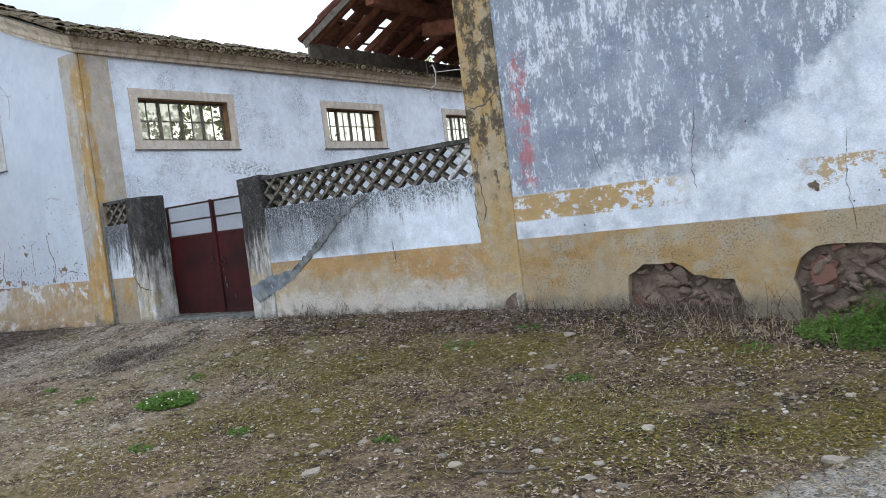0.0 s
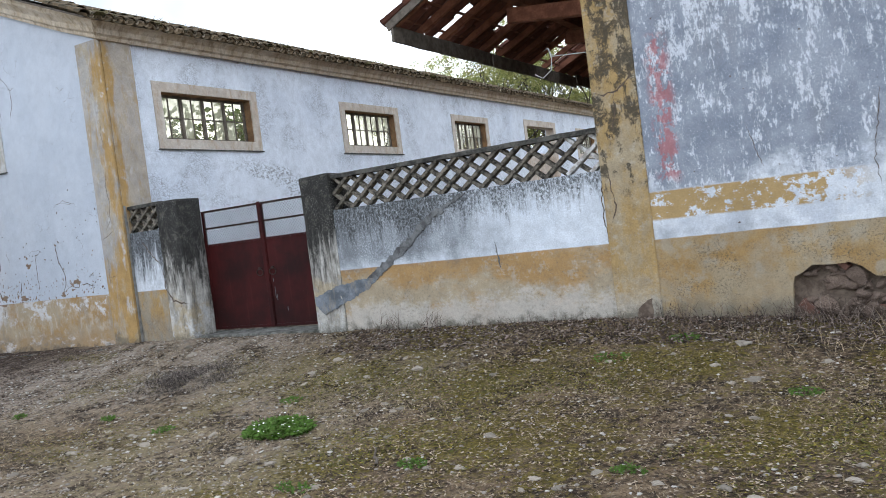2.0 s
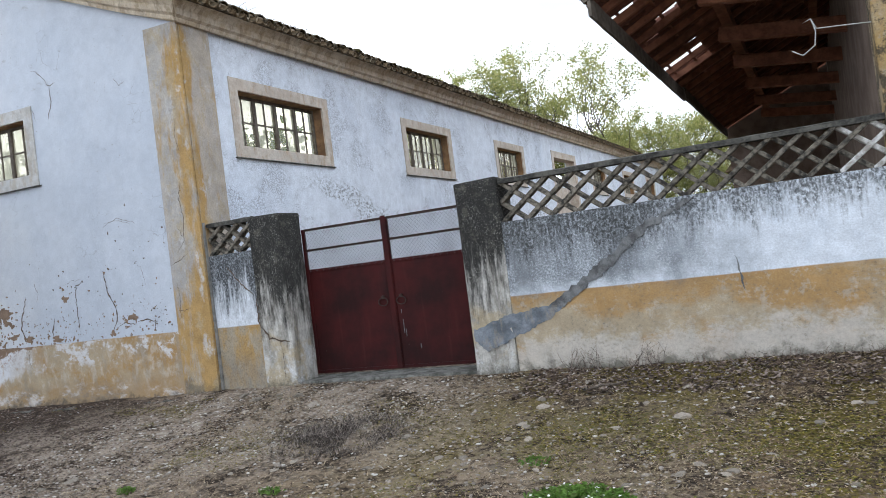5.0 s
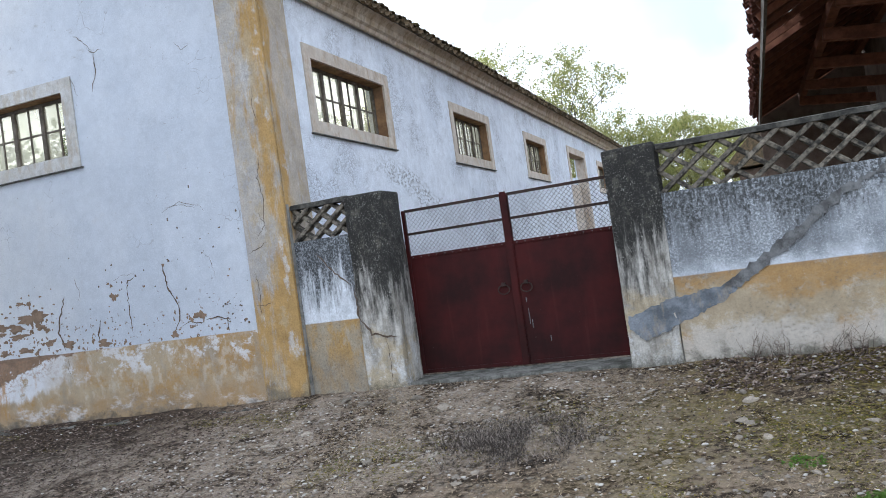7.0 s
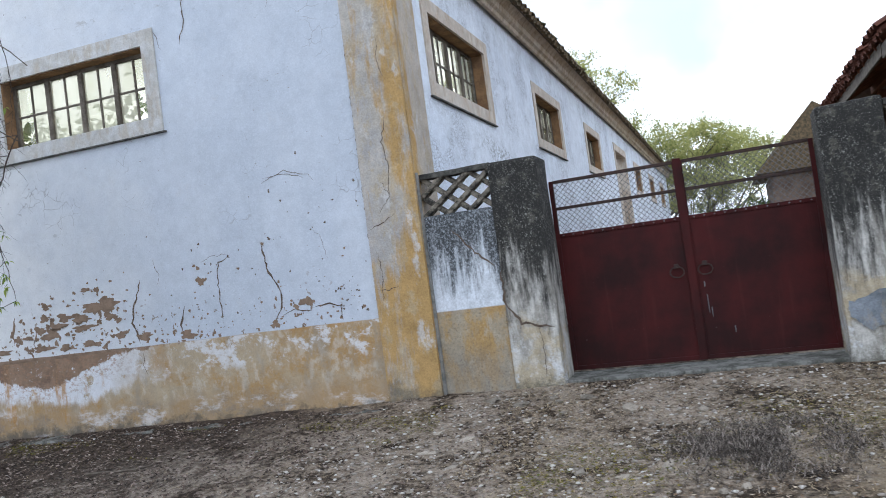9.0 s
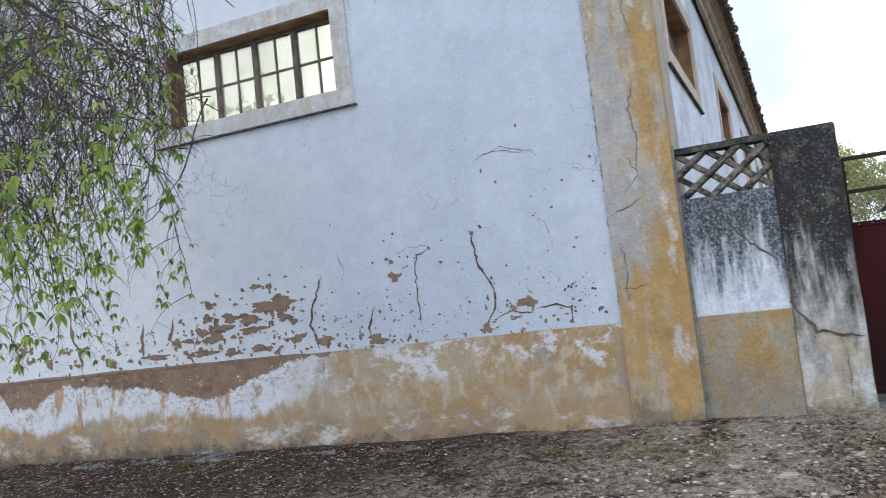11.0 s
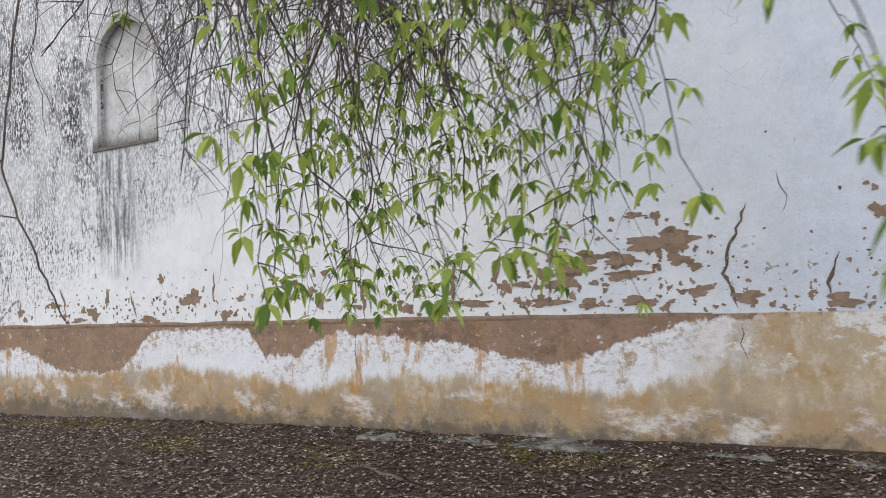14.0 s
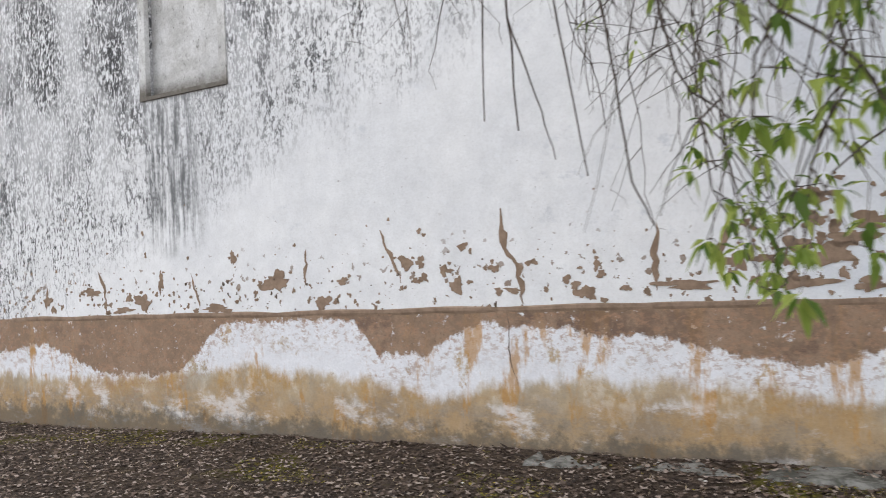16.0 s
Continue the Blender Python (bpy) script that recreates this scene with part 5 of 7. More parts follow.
def gate_leaf(x0, x1, handle_x, label, post):
    y = 8.905
    g = thing("gate_leaf", ((x0 + x1) / 2, y, -0.03), label, "gate", "leaves of the gate")
    panel = part("panel", box(x0 + 0.02, x1 - 0.02, y - 0.004, y + 0.004, 0.0, 1.30), M_GATE, g, "dark oxide-red sheet steel panel")
    for a, b in ((x0, x0 + 0.04), (x1 - 0.04, x1)):
        part("stile", box(a, b, y - 0.018, y + 0.022, 0.0, 1.84, 0.004), M_GATE, g)
    for z, h in ((0.0, 0.04), (1.29, 0.035), (1.555, 0.028), (1.815, 0.03)):
        part("rail", box(x0 + 0.04, x1 - 0.04, y - 0.016, y + 0.02, z, z + h, 0.003), M_IRON if z > 1.3 else M_GATE, g)
    wires = bmesh.new()
    w0, w1, z0, z1 = x0 + 0.04, x1 - 0.04, 1.32, 1.815
    hh = z1 - z0
    u = w0 - hh
    while u < w1:
        for sgn in (1, -1):
            a, b = max(u, w0), min(u + hh, w1)
            if b - a > 0.02:
                fa, fb = (a - u), (b - u)
                za, zb = (z0 + fa, z0 + fb) if sgn > 0 else (z1 - fa, z1 - fb)
                bar((a, y + 0.004 * sgn, za), (b, y + 0.004 * sgn, zb), 0.0042, 0.0042, (0, 1, 0), wires)
        u += 0.052
    part("wire_mesh", wires, M_WIRE, g, "thin grey diamond wire mesh")
    for i in range(12):
        x = x0 + 0.08 + (x1 - x0 - 0.16) * i / 11
        bm = bmesh.new()
        bmesh.ops.create_icosphere(bm, subdivisions=1, radius=0.008, matrix=Matrix.Translation((x, y - 0.018, 1.306)))
        part("rivet", bm, M_WIRE, panel)
    # ring handle
    ring = bmesh.new()
    cx, cz, r = handle_x, 0.82, 0.055
    pts = [(cx + r * 1.15 * math.cos(a), cz + r * 0.9 * math.sin(a)) for a in [2 * math.pi * i / 16 for i in range(16)]]
    for i in range(16):
        p, q = pts[i], pts[(i + 1) % 16]
        bar((p[0], y - 0.028, p[1]), (q[0], y - 0.028, q[1]), 0.011, 0.011, (0, 1, 0), ring)
    plate = part("escutcheon", box(cx - 0.02, cx + 0.02, y - 0.034, y - 0.004, cz + 0.035, cz + 0.075, 0.004), M_IRON, g)
    part("ring_handle", ring, M_IRON, plate, "rusty iron ring handle")
    if post:
        for dx, z0, h in ((0.10, 0.42, 0.17), (0.125, 0.38, 0.09), (0.09, 0.66, 0.05), (0.30, 0.22, 0.06)):
            part("paint_run", box(post + dx, post + dx + 0.007, y - 0.0065, y - 0.0035, z0, z0 + h), M_WIRE, panel, "pale dried paint run")
        part("meeting_post", box(post - 0.035, post + 0.035, y - 0.03, y - 0.018, 0.0, 1.86, 0.004), M_GATE, g)
    return g


gate_leaf(-12.03, -10.825, -10.95, "closed oxide-red steel gate leaf with wire mesh top", 0)
gate_leaf(-10.815, -9.665, -10.70, "closed oxide-red steel gate leaf with centre post and mesh", -10.82)

# ---- the east building: pilaster and peeling wall, with exposed rubble ----
rng = random.Random(23)
HOLE_A = jagged([(-3.72, -0.6), (-2.46, -0.6), (-2.46, -0.05), (-2.54, 0.14), (-2.75, 0.17), (-2.93, 0.22), (-3.05, 0.30), (-3.15, 0.36), (-3.3, 0.33), (-3.46, 0.34), (-3.62, 0.24), (-3.70, 0.08)], 0.08, 0.014, rng)
HOLE_B = jagged([(-1.94, -0.6), (-0.7, -0.6), (-0.62, 0.35), (-0.9, 0.42), (-1.2, 0.41), (-1.5, 0.42), (-1.78, 0.41), (-1.92, 0.31), (-1.98, 0.1), (-1.9, -0.1)], 0.08, 0.014, rng)


def east_top(x):
    return 5.15 + 0.475 * (x + 4.95) if x < 0 else 7.5 - 0.475 * x


east_plaster = part("wall_east", holed_wall([(-4.95, -1.0), (5.0, -1.0), (5.0, east_top(5.0)), (0, east_top(0)), (-4.95, east_top(-4.95))],
                    [HOLE_A[:-1], HOLE_B[:-1]], on_east, 0.10), M_EAST)
structure(east_plaster, "grey-blue peeling wall with ochre plinth and bare rubble", "wall")
core = part("wall_core", box(-4.95, 5.0, 8.604, 8.95, -1.0, 5.1), M_CORE, east_plaster)
pil = part("pilaster", box(-5.45, -4.95, 8.478, 8.95, -0.6, 5.0, 0.02), M_PILASTER)
structure(pil, "ochre pilaster blackened with lichen and cracked", "pilaster")
ON_PIL = lambda u, z, d: (u, 8.478 + d, z)
crack([(-5.42, 2.38), (-5.3, 2.34), (-5.16, 2.37), (-5.02, 2.48), (-4.96, 2.56)], 0.03, ON_PIL, pil, rng)
crack([(-5.2, 2.35), (-5.22, 2.1), (-5.26, 1.9)], 0.012, ON_PIL, pil, rng)
crack([(-5.37, 1.55), (-5.34, 1.32), (-5.31, 1.12), (-5.4, 0.94)], 0.022, ON_PIL, pil, rng)
crack([(-2.74, 1.95), (-2.84, 1.28), (-2.81, 1.05)], 0.012, on_east, east_plaster, rng)
crack([(-3.93, 1.8), (-3.85, 1.5), (-3.79, 1.35)], 0.01, on_east, east_plaster, rng)
crack([(-2.5, 2.9), (-2.1, 3.15), (-1.8, 3.4)], 0.012, on_east, east_plaster, rng)
crack([(-1.4, 1.5), (-1.45, 1.0), (-1.4, 0.5)], 0.008, on_east, east_plaster, rng)
rough_poly([(-5.28, -0.2), (-5.2, 0.02), (-5.1, 0.10), (-5.05, 0.13), (-5.03, -0.2)], ON_PIL, pil, rng, M_CORE, "broken_base", 0.004)
blot(-1.72, 0.98, 0.05, 0.05, on_east, east_plaster, rng, M_CORE)
for _ in range(26):
    r = rng.uniform(0.004, 0.011)
    blot(rng.uniform(-4.8, -0.8), rng.uniform(0.8, 3.2), r, r, on_east, east_plaster, rng, M_CRACK)


def lump(rng, flat=0.6, seg=2):
    """An uneven stone about 1 across."""
    bm = bmesh.new()
    bmesh.ops.create_icosphere(bm, subdivisions=seg - 1 if seg > 1 else 1, radius=0.5)
    off = Vector((rng.uniform(0, 50), rng.uniform(0, 50), 0))
    for v in bm.verts:
        v.co *= 1 + 0.55 * noise.noise(v.co * 2.2 + off) + 0.25 * noise.noise(v.co * 5.0 + off)
        v.co.z *= flat
    mesh = bpy.data.meshes.new("stone")
    bm.to_mesh(mesh)
    bm.free()
    return mesh


RUBBLE = []
for i in range(5):
    if i < 4:
        me = lump(random.Random(60 + i), 1.0, 3)
    else:
        bm = bmesh.new()
        add_box(bm, -0.5, 0.5, -0.5, 0.5, -0.5, 0.5, 0.14)
        for v in bm.verts:
            v.co += 0.14 * noise.noise_vector(v.co * 2.5)
        me = bpy.data.meshes.new("broken_brick")
        bm.to_mesh(me)
        bm.free()
    me.materials.append(M_BRICK if i == 4 else M_RUBBLE)
    RUBBLE.append(me)


def inside(u, z, loop):
    hit = False
    for (a, b), (c, d) in zip(loop, loop[1:] + loop[:1]):
        if (b > z) != (d > z) and u < a + (z - b) / (d - b) * (c - a):
            hit = not hit
    return hit


for hole in (HOLE_A[:-1], HOLE_B[:-1]):
    us, zs = [p[0] for p in hole], [p[1] for p in hole]
    made = 0
    while made < 130:
        u, z = rng.uniform(min(us), max(us)), rng.uniform(max(min(zs), -0.35), max(zs))
        w = rng.uniform(0.05, 0.13) if made % 4 else rng.uniform(0.12, 0.22)
        h = w * rng.uniform(0.35, 0.8)
        if all(inside(u + p * w * 0.45, z + q * h * 0.4, hole) for p, q in ((-1, 0), (1, 0), (0, 1), (0, 0))):
            m = Matrix.Translation((u, 8.596 + rng.uniform(-0.03, 0.02) - 0.05 * max(0.0, 0.2 - z), z)) @ pose(0, 0, 0, rng.uniform(-12, 12), rng.uniform(-45, 45), rng.uniform(-15, 15)) @ Matrix.Diagonal((w, rng.uniform(0.05, 0.10), h, 1))
            piece("rubble_stone", RUBBLE[rng.choice((0, 1, 2, 3, 0, 1, 2, 3, 2, 0, 4))], m @ Matrix.Scale(1.15, 4), east_plaster)
        made += 1
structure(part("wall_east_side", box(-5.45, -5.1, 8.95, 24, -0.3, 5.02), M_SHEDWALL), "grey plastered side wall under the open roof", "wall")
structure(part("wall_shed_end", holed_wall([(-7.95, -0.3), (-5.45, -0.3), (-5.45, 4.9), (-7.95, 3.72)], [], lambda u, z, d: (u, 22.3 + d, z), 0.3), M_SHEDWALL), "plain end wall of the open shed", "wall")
structure(part("wall_east_far", box(-5.1, 5.0, 23.7, 24, -0.5, 4.85), M_PLAINWALL), "plain back wall of the east building", "wall")
structure(part("wall_east_outer", box(4.7, 5.0, 8.95, 23.7, -1.0, 4.85), M_PLAINWALL), "plain outer wall of the east building", "wall")

# ---- roofs ----
def tile_mesh(name, material, r0=0.095, r1=0.075, length=0.44, up=1):
    """A half-round clay tile along +x, wide end at the origin."""
    verts, faces, n = [], [], 5
    for x, r in ((0.0, r0), (length, r1)):
        for t in (0.0, 0.014):
            for i in range(n + 1):
                a = math.pi * i / n
                verts.append((x, (r - t) * math.cos(a), up * (r - t) * 0.75 * math.sin(a)))
    k = n + 1
    for i in range(n):
        faces += [(i, i + 1, 2 * k + i + 1, 2 * k + i), (k + i + 1, k + i, 3 * k + i, 3 * k + i + 1), (i + 1, i, k + i, k + i + 1), (2 * k + i, 2 * k + i + 1, 3 * k + i + 1, 3 * k + i)]
    return raw(name, verts, faces, material)


def join_tiles(name, mesh, poses, material, parent):
    verts, faces = [], []
    base = [v.co.copy() for v in mesh.vertices]
    polys = [tuple(p.vertices) for p in mesh.polygons]
    for m in poses:
        o = len(verts)
        verts += [tuple(m @ v) for v in base]
        faces += [tuple(i + o for i in p) for p in polys]
    ob = new(name, raw(name, verts, faces, material))
    ob.parent = parent
    return tagged(ob, kind="stuff")


rng = random.Random(31)
store_roof = new("roof_store", None)
bm = bmesh.new()
sheet = lambda x: 5.055 + 0.41 * (-13.26 - x)
for x0, x1, y0, y1 in ((-12.98, -13.9, 7.98, 44.3), (-13.9, -19.6, 7.98, 8.75)):
    vs = [bm.verts.new((x, y, sheet(x) + h)) for h in (0, 0.03) for x, y in ((x0, y0), (x1, y0), (x1, y1), (x0, y1))]
    for f in ((0, 1, 2, 3), (7, 6, 5, 4), (0, 4, 5, 1), (1, 5, 6, 2), (2, 6, 7, 3), (3, 7, 4, 0)):
        bm.faces.new([vs[i] for i in f])
bpy.data.objects.remove(store_roof)
store_roof = part("roof_store", bm, M_WOOD)
structure(store_roof, "remains of the store's tiled roof along the eaves and verge", "roof")
BASE[store_roof] = Vector((0, 0, 0))
COVER = tile_mesh("roof_tile", M_TILE, 0.105, 0.085, 0.46)
poses_near, poses_far = [], []
slope = math.degrees(math.atan(0.41))
for c in range(182):
    y = 8.02 + c * 0.2
    rows = 15 if c < 4 else 2
    for r in range(rows):
        x = -12.93 - r * 0.37 + rng.uniform(-0.02, 0.02)
        m = Matrix.Translation((x, y + rng.uniform(-0.015, 0.015), sheet(x) + 0.055 + 0.02 * (r % 2) + rng.uniform(0, 0.03))) @ pose(0, 0, 0, rng.uniform(-4, 4), 0, 180) @ pose(0, 0, 0, 0, -slope + rng.uniform(-2, 2), 0)
        (poses_near if c < 122 else poses_far).append(m)
        if r < 2:
            poses_far.append(Matrix.Translation((0.05 + rng.uniform(-0.02, 0.03), 0.1, -0.005)) @ m @ pose(0, 0, 0, 180, 0, 0))
for m in poses_near:
    piece("roof_tile", COVER, m, store_roof)
join_tiles("far_tiles", COVER, poses_far, M_TILE, store_roof)

# the open shed roof of the east building
east_z = lambda x: 3.76 + 0.475 * (x + 7.97)
shed = thing("shed_roof", (-6.4, 15, 3.4), "broken tiled shed roof on red-brown beams and rafters", "roof", "", "structure")
CHANNEL = tile_mesh("channel_tile", M_TILE_UNDER, 0.105, 0.09, 0.42, -1)
tilt = math.degrees(math.atan(0.475))
near, far = [], []
for c in range(68):
    y = 8.62 + c * 0.2
    for r in range(9):
        x = -8.06 + r * 0.335
        front = y < 12.2 and x < -6.1
        if rng.random() < (0.17 if front else 0.03) or (y > 13 and y < 14.2 and x < -7.7):
            continue
        m = Matrix.Translation((x + rng.uniform(-0.03, 0.03), y + rng.uniform(-0.012, 0.012), east_z(x) + 0.075 + 0.008 * (r % 2))) @ pose(0, 0, 0, rng.uniform(-5, 5), -tilt + rng.uniform(-2.5, 2.5), rng.uniform(-3, 3))
        (near if c < 32 else far).append(m)
        if rng.random() < 0.9 and not (front and rng.random() < 0.25):
            far.append(m @ Matrix.Translation((0.0, 0.1, 0.05)) @ pose(0, 0, 0, 180, 0, 0))
for m in near:
    piece("roof_tile", CHANNEL, m, shed)
join_tiles("cover_tiles", CHANNEL, [Matrix.Translation((6.4, -15, -3.4)) @ m for m in far], M_TILE_UNDER, shed)
for i in range(24):
    y = 8.68 + i * 0.6
    part("rafter", bar((-7.98, y, east_z(-7.98) - 0.03), (-4.95, y, east_z(-4.95) - 0.03), 0.06, 0.09), M_BEAM, shed)
for i in range(9):
    x = -7.9 + i * 0.335
    part("batten", bar((x, 8.6, east_z(x) + 0.025), (x, 22.3, east_z(x) + 0.025), 0.045, 0.02), M_BEAM, shed)
for x, dz, w, h in ((-6.9, -0.17, 0.14, 0.18), (-5.75, -0.16, 0.12, 0.16)):
    part("purlin", bar((x, 8.75, east_z(x) + dz), (x, 22.2, east_z(x) + dz), w, h), M_BEAM, shed)
for i, y in enumerate((10.1, 12.2, 14.3, 16.6, 19.0, 21.3)):
    bm = bar((-5.3, y, 3.62), (-7.02, y, 3.86), 0.14, 0.20)
    bmesh.ops.bevel(bm, geom=list(bm.edges), offset=0.015, segments=1, affect="EDGES")
    part("cross_beam", bm, M_BEAM, shed)
for y0, y1, dz in ((8.58, 11.3, 0.0), (11.34, 14.9, -0.02), (14.95, 22.2, 0.01)):
    bm = bar((-7.93, y0, 3.62 + dz), (-7.93, y1, 3.60 + dz), 0.035, 0.20)
    bmesh.ops.subdivide_edges(bm, edges=[e for e in bm.edges if e.calc_length() > 1], cuts=12)
    for v in bm.verts:
        v.co.z += 0.012 * noise.noise((v.co.y * 2, 0, dz * 50))
    part("fascia_board", bm, M_WOOD, shed, "grey rotten fascia board")
part("verge_board", bar((-8.0, 8.585, east_z(-8.0) - 0.04), (-5.46, 8.585, east_z(-5.46) - 0.04), 0.03, 0.1), M_WOOD, shed)

bm = bmesh.new()
vs = [bm.verts.new((x, y, z + h)) for h in (0, 0.12) for x, z in ((-4.95, 5.2), (0, 7.55), (5.3, 5.05)) for y in (8.35, 24.2)]
for a, b in ((0, 2), (2, 4)):
    bm.faces.new((vs[a], vs[a + 1], vs[b + 1], vs[b]))
    bm.faces.new((vs[a + 6], vs[b + 6], vs[b + 7], vs[a + 7]))
    bm.faces.new((vs[a], vs[b], vs[b + 6], vs[a + 6]))
    bm.faces.new((vs[a + 1], vs[a + 7], vs[b + 7], vs[b + 1]))
bm.faces.new((vs[0], vs[6], vs[7], vs[1]))
bm.faces.new((vs[4], vs[5], vs[11], vs[10]))
structure(part("roof_east", bm, M_TILE), "tiled roof of the east building", "roof")

# the loose wire that hangs by the pilaster
def tube(points, radii, sides=5, bm=None):
    """A round rod through points; radii may be one number or one for each point."""
    bm = bm or bmesh.new()
    pts = [Vector(p) for p in points]
    if isinstance(radii, (int, float)):
        radii = [radii] * len(pts)
    rings = []
    side = None
    for i, p in enumerate(pts):
        d = (pts[min(i + 1, len(pts) - 1)] - pts[max(i - 1, 0)]).normalized()
        ref = Vector((0, 0, 1)) if abs(d.z) < 0.9 else Vector((1, 0, 0))
        s = d.cross(ref).normalized()
        if side and s.dot(side) < 0:
            s = -s
        side = s
        u = d.cross(s)
        rings.append([bm.verts.new(p + (s * math.cos(a) + u * math.sin(a)) * radii[i]) for a in [2 * math.pi * k / sides for k in range(sides)]])
    for a, b in zip(rings, rings[1:]):
        for k in range(sides):
            bm.faces.new((a[k], a[(k + 1) % sides], b[(k + 1) % sides], b[k]))
    return bm


M_CABLE = plain("white_cable", (0.55, 0.55, 0.53), (0.4, 0.4, 0.38), 20, 0.6)
HOOK = [(-5.43, 8.62, 2.85), (-5.6, 8.62, 2.87), (-5.89, 8.62, 2.90), (-5.93, 8.62, 3.0), (-6.01, 8.62, 2.97), (-5.93, 8.62, 3.0), (-5.90, 8.62, 2.88), (-5.92, 8.62, 2.75), (-6.03, 8.62, 2.68), (-6.12, 8.62, 2.74)]
cable = part("hanging_cable", tube(HOOK, 0.006, 6), M_CABLE, None, "", True)
tagged(cable, "loose white electric cable hanging from the ochre pilaster", "cable")

# ---- trees ----
def leaf_batch(verts, faces, p, d, size, rng, wide=0.42):
    """One pointed leaf, folded along its middle."""
    d = d.normalized()
    s = d.cross(Vector((rng.uniform(-1, 1), rng.uniform(-1, 1), rng.uniform(0.2, 1)))).normalized()
    n = s.cross(d)
    o = len(verts)
    w = size * wide * 0.5
    lift = n * (size * 0.07)
    verts += [tuple(p), tuple(p + d * size * 0.4 + s * w + lift), tuple(p + d * size * 0.75 + s * w * 0.6 + lift), tuple(p + d * size - n * size * 0.12),
              tuple(p + d * size * 0.75 - s * w * 0.6 + lift), tuple(p + d * size * 0.4 - s * w + lift), tuple(p + d * size * 0.5)]
    faces += [(o, o + 1, o + 2, o + 6), (o + 6, o + 2, o + 3), (o + 6, o + 3, o + 4), (o, o + 6, o + 4, o + 5)]


def tuft(verts, faces, p, d, n, size, rng):
    """A spray of drooping pointed leaves at one bud."""
    d = d.normalized()
    s = d.cross(Vector((0.3, 0.2, 0.9))).normalized()
    u = d.cross(s)
    turn = rng.uniform(0, 6.28)
    for i in range(n):
        a = turn + 6.283 * i / n + rng.gauss(0, 0.3)
        side = s * math.cos(a) + u * math.sin(a)
        e = (d * rng.uniform(0.1, 0.7) + side * rng.uniform(0.5, 1.0) + Vector((0, 0, rng.uniform(-0.55, 0.15)))).normalized()
        w = e.cross(Vector((rng.gauss(0, 0.25), rng.gauss(0, 0.25), 1))).normalized()
        up = w.cross(e)
        l = size * rng.uniform(0.6, 1.2)
        b = l * rng.uniform(0.15, 0.23)
        o = len(verts)
        for k, wide in ((0.14, 0.0), (0.42, 1.0), (0.68, 0.75), (1.0, 0.0)):
            c = p + e * (l * k) + Vector((0, 0, -0.32 * l * k * k))
            verts.append(tuple(c))
            if wide:
                verts.append(tuple(c + w * (b * wide) + up * (b * 0.35 * wide)))
                verts.append(tuple(c - w * (b * wide) + up * (b * 0.35 * wide)))
        faces += [(o, o + 2, o + 1), (o, o + 1, o + 3), (o + 1, o + 2, o + 5, o + 4), (o + 3, o + 1, o + 4, o + 6), (o + 4, o + 5, o + 7), (o + 6, o + 4, o + 7)]


def spindle(verts, faces, pts, r0, r1, sides=4):
    """A tapering twig through pts, for one joined mesh."""
    o = len(verts)
    for i, p in enumerate(pts):
        d = (pts[min(i + 1, len(pts) - 1)] - pts[max(i - 1, 0)]).normalized()
        s = d.cross(Vector((0.31, 0.17, 0.93))).normalized()
        u = d.cross(s)
        r = r0 + (r1 - r0) * i / (len(pts) - 1)
        for k in range(sides):
            a = 2 * math.pi * k / sides
            verts.append(tuple(p + (s * math.cos(a) + u * math.sin(a)) * r))
    for i in range(len(pts) - 1):
        for k in range(sides):
            a, b = o + i * sides + k, o + i * sides + (k + 1) % sides
            faces.append((a, b, b + sides, a + sides))


def grow(rng, height, leaf_mat, leaf, leaves, spread_f=0.5, depth=5, name="tree", label="", category="tree", group=""):
    """A tree: trunk and limbs as one tapering mesh each, twigs, and a thin crown of small leaves."""
    t = thing(name, (0, 0, 0), label, category, group)
    tv, tf, wv, wf, lv, lf = [], [], [], [], [], []

    def limb(p, d, length, r, level):
        pts, q, dd = [p], p, d
        n = 4 if level < 3 else 3
        for i in range(n):
            dd = (dd + Vector((rng.uniform(-1, 1), rng.uniform(-1, 1), rng.uniform(-0.4, 0.7))) * 0.22).normalized()
            q = q + dd * length / n
            pts.append(q)
        spindle(tv if level < 2 else wv, tf if level < 2 else wf, pts, r, r * 0.55, 6 if level < 2 else 3)
        if level >= depth:
            for _ in range(leaves):
                k = rng.random()
                a = pts[-1] + (pts[-2] - pts[-1]) * k
                leaf_batch(lv, lf, a + Vector((rng.gauss(0, 1), rng.gauss(0, 1), rng.gauss(0, 1))) * leaf * 1.3, Vector((rng.uniform(-1, 1), rng.uniform(-1, 1), rng.uniform(-1, 0.6))), leaf * rng.uniform(0.7, 1.4), rng, 0.7)
            return
        kids = rng.choice((2, 3, 3)) if level else rng.choice((4, 5))
        for i in range(kids):
            a = pts[rng.choice((-1, -1, -2))] if level else pts[-1 - i % 3]
            side = Vector((rng.uniform(-1, 1), rng.uniform(-1, 1), rng.uniform(-0.1, 0.6))).normalized()
            limb(a, (dd * (1 - spread_f) + side * spread_f).normalized(), length * rng.uniform(0.62, 0.82), r * 0.52, level + 1)

    limb(Vector((0, 0, -0.2)), Vector((rng.uniform(-0.1, 0.1), rng.uniform(-0.1, 0.1), 1)), height * 0.34, height * 0.016, 0)
    for n, v, f, mt in (("trunk", tv, tf, M_BARK), ("twig_work", wv, wf, M_TWIG), ("crown", lv, lf, leaf_mat)):
        ob = new(n, raw(n, v, f, mt))
        ob.parent = t
        if n != "trunk":
            tagged(ob, kind="stuff")
    return t


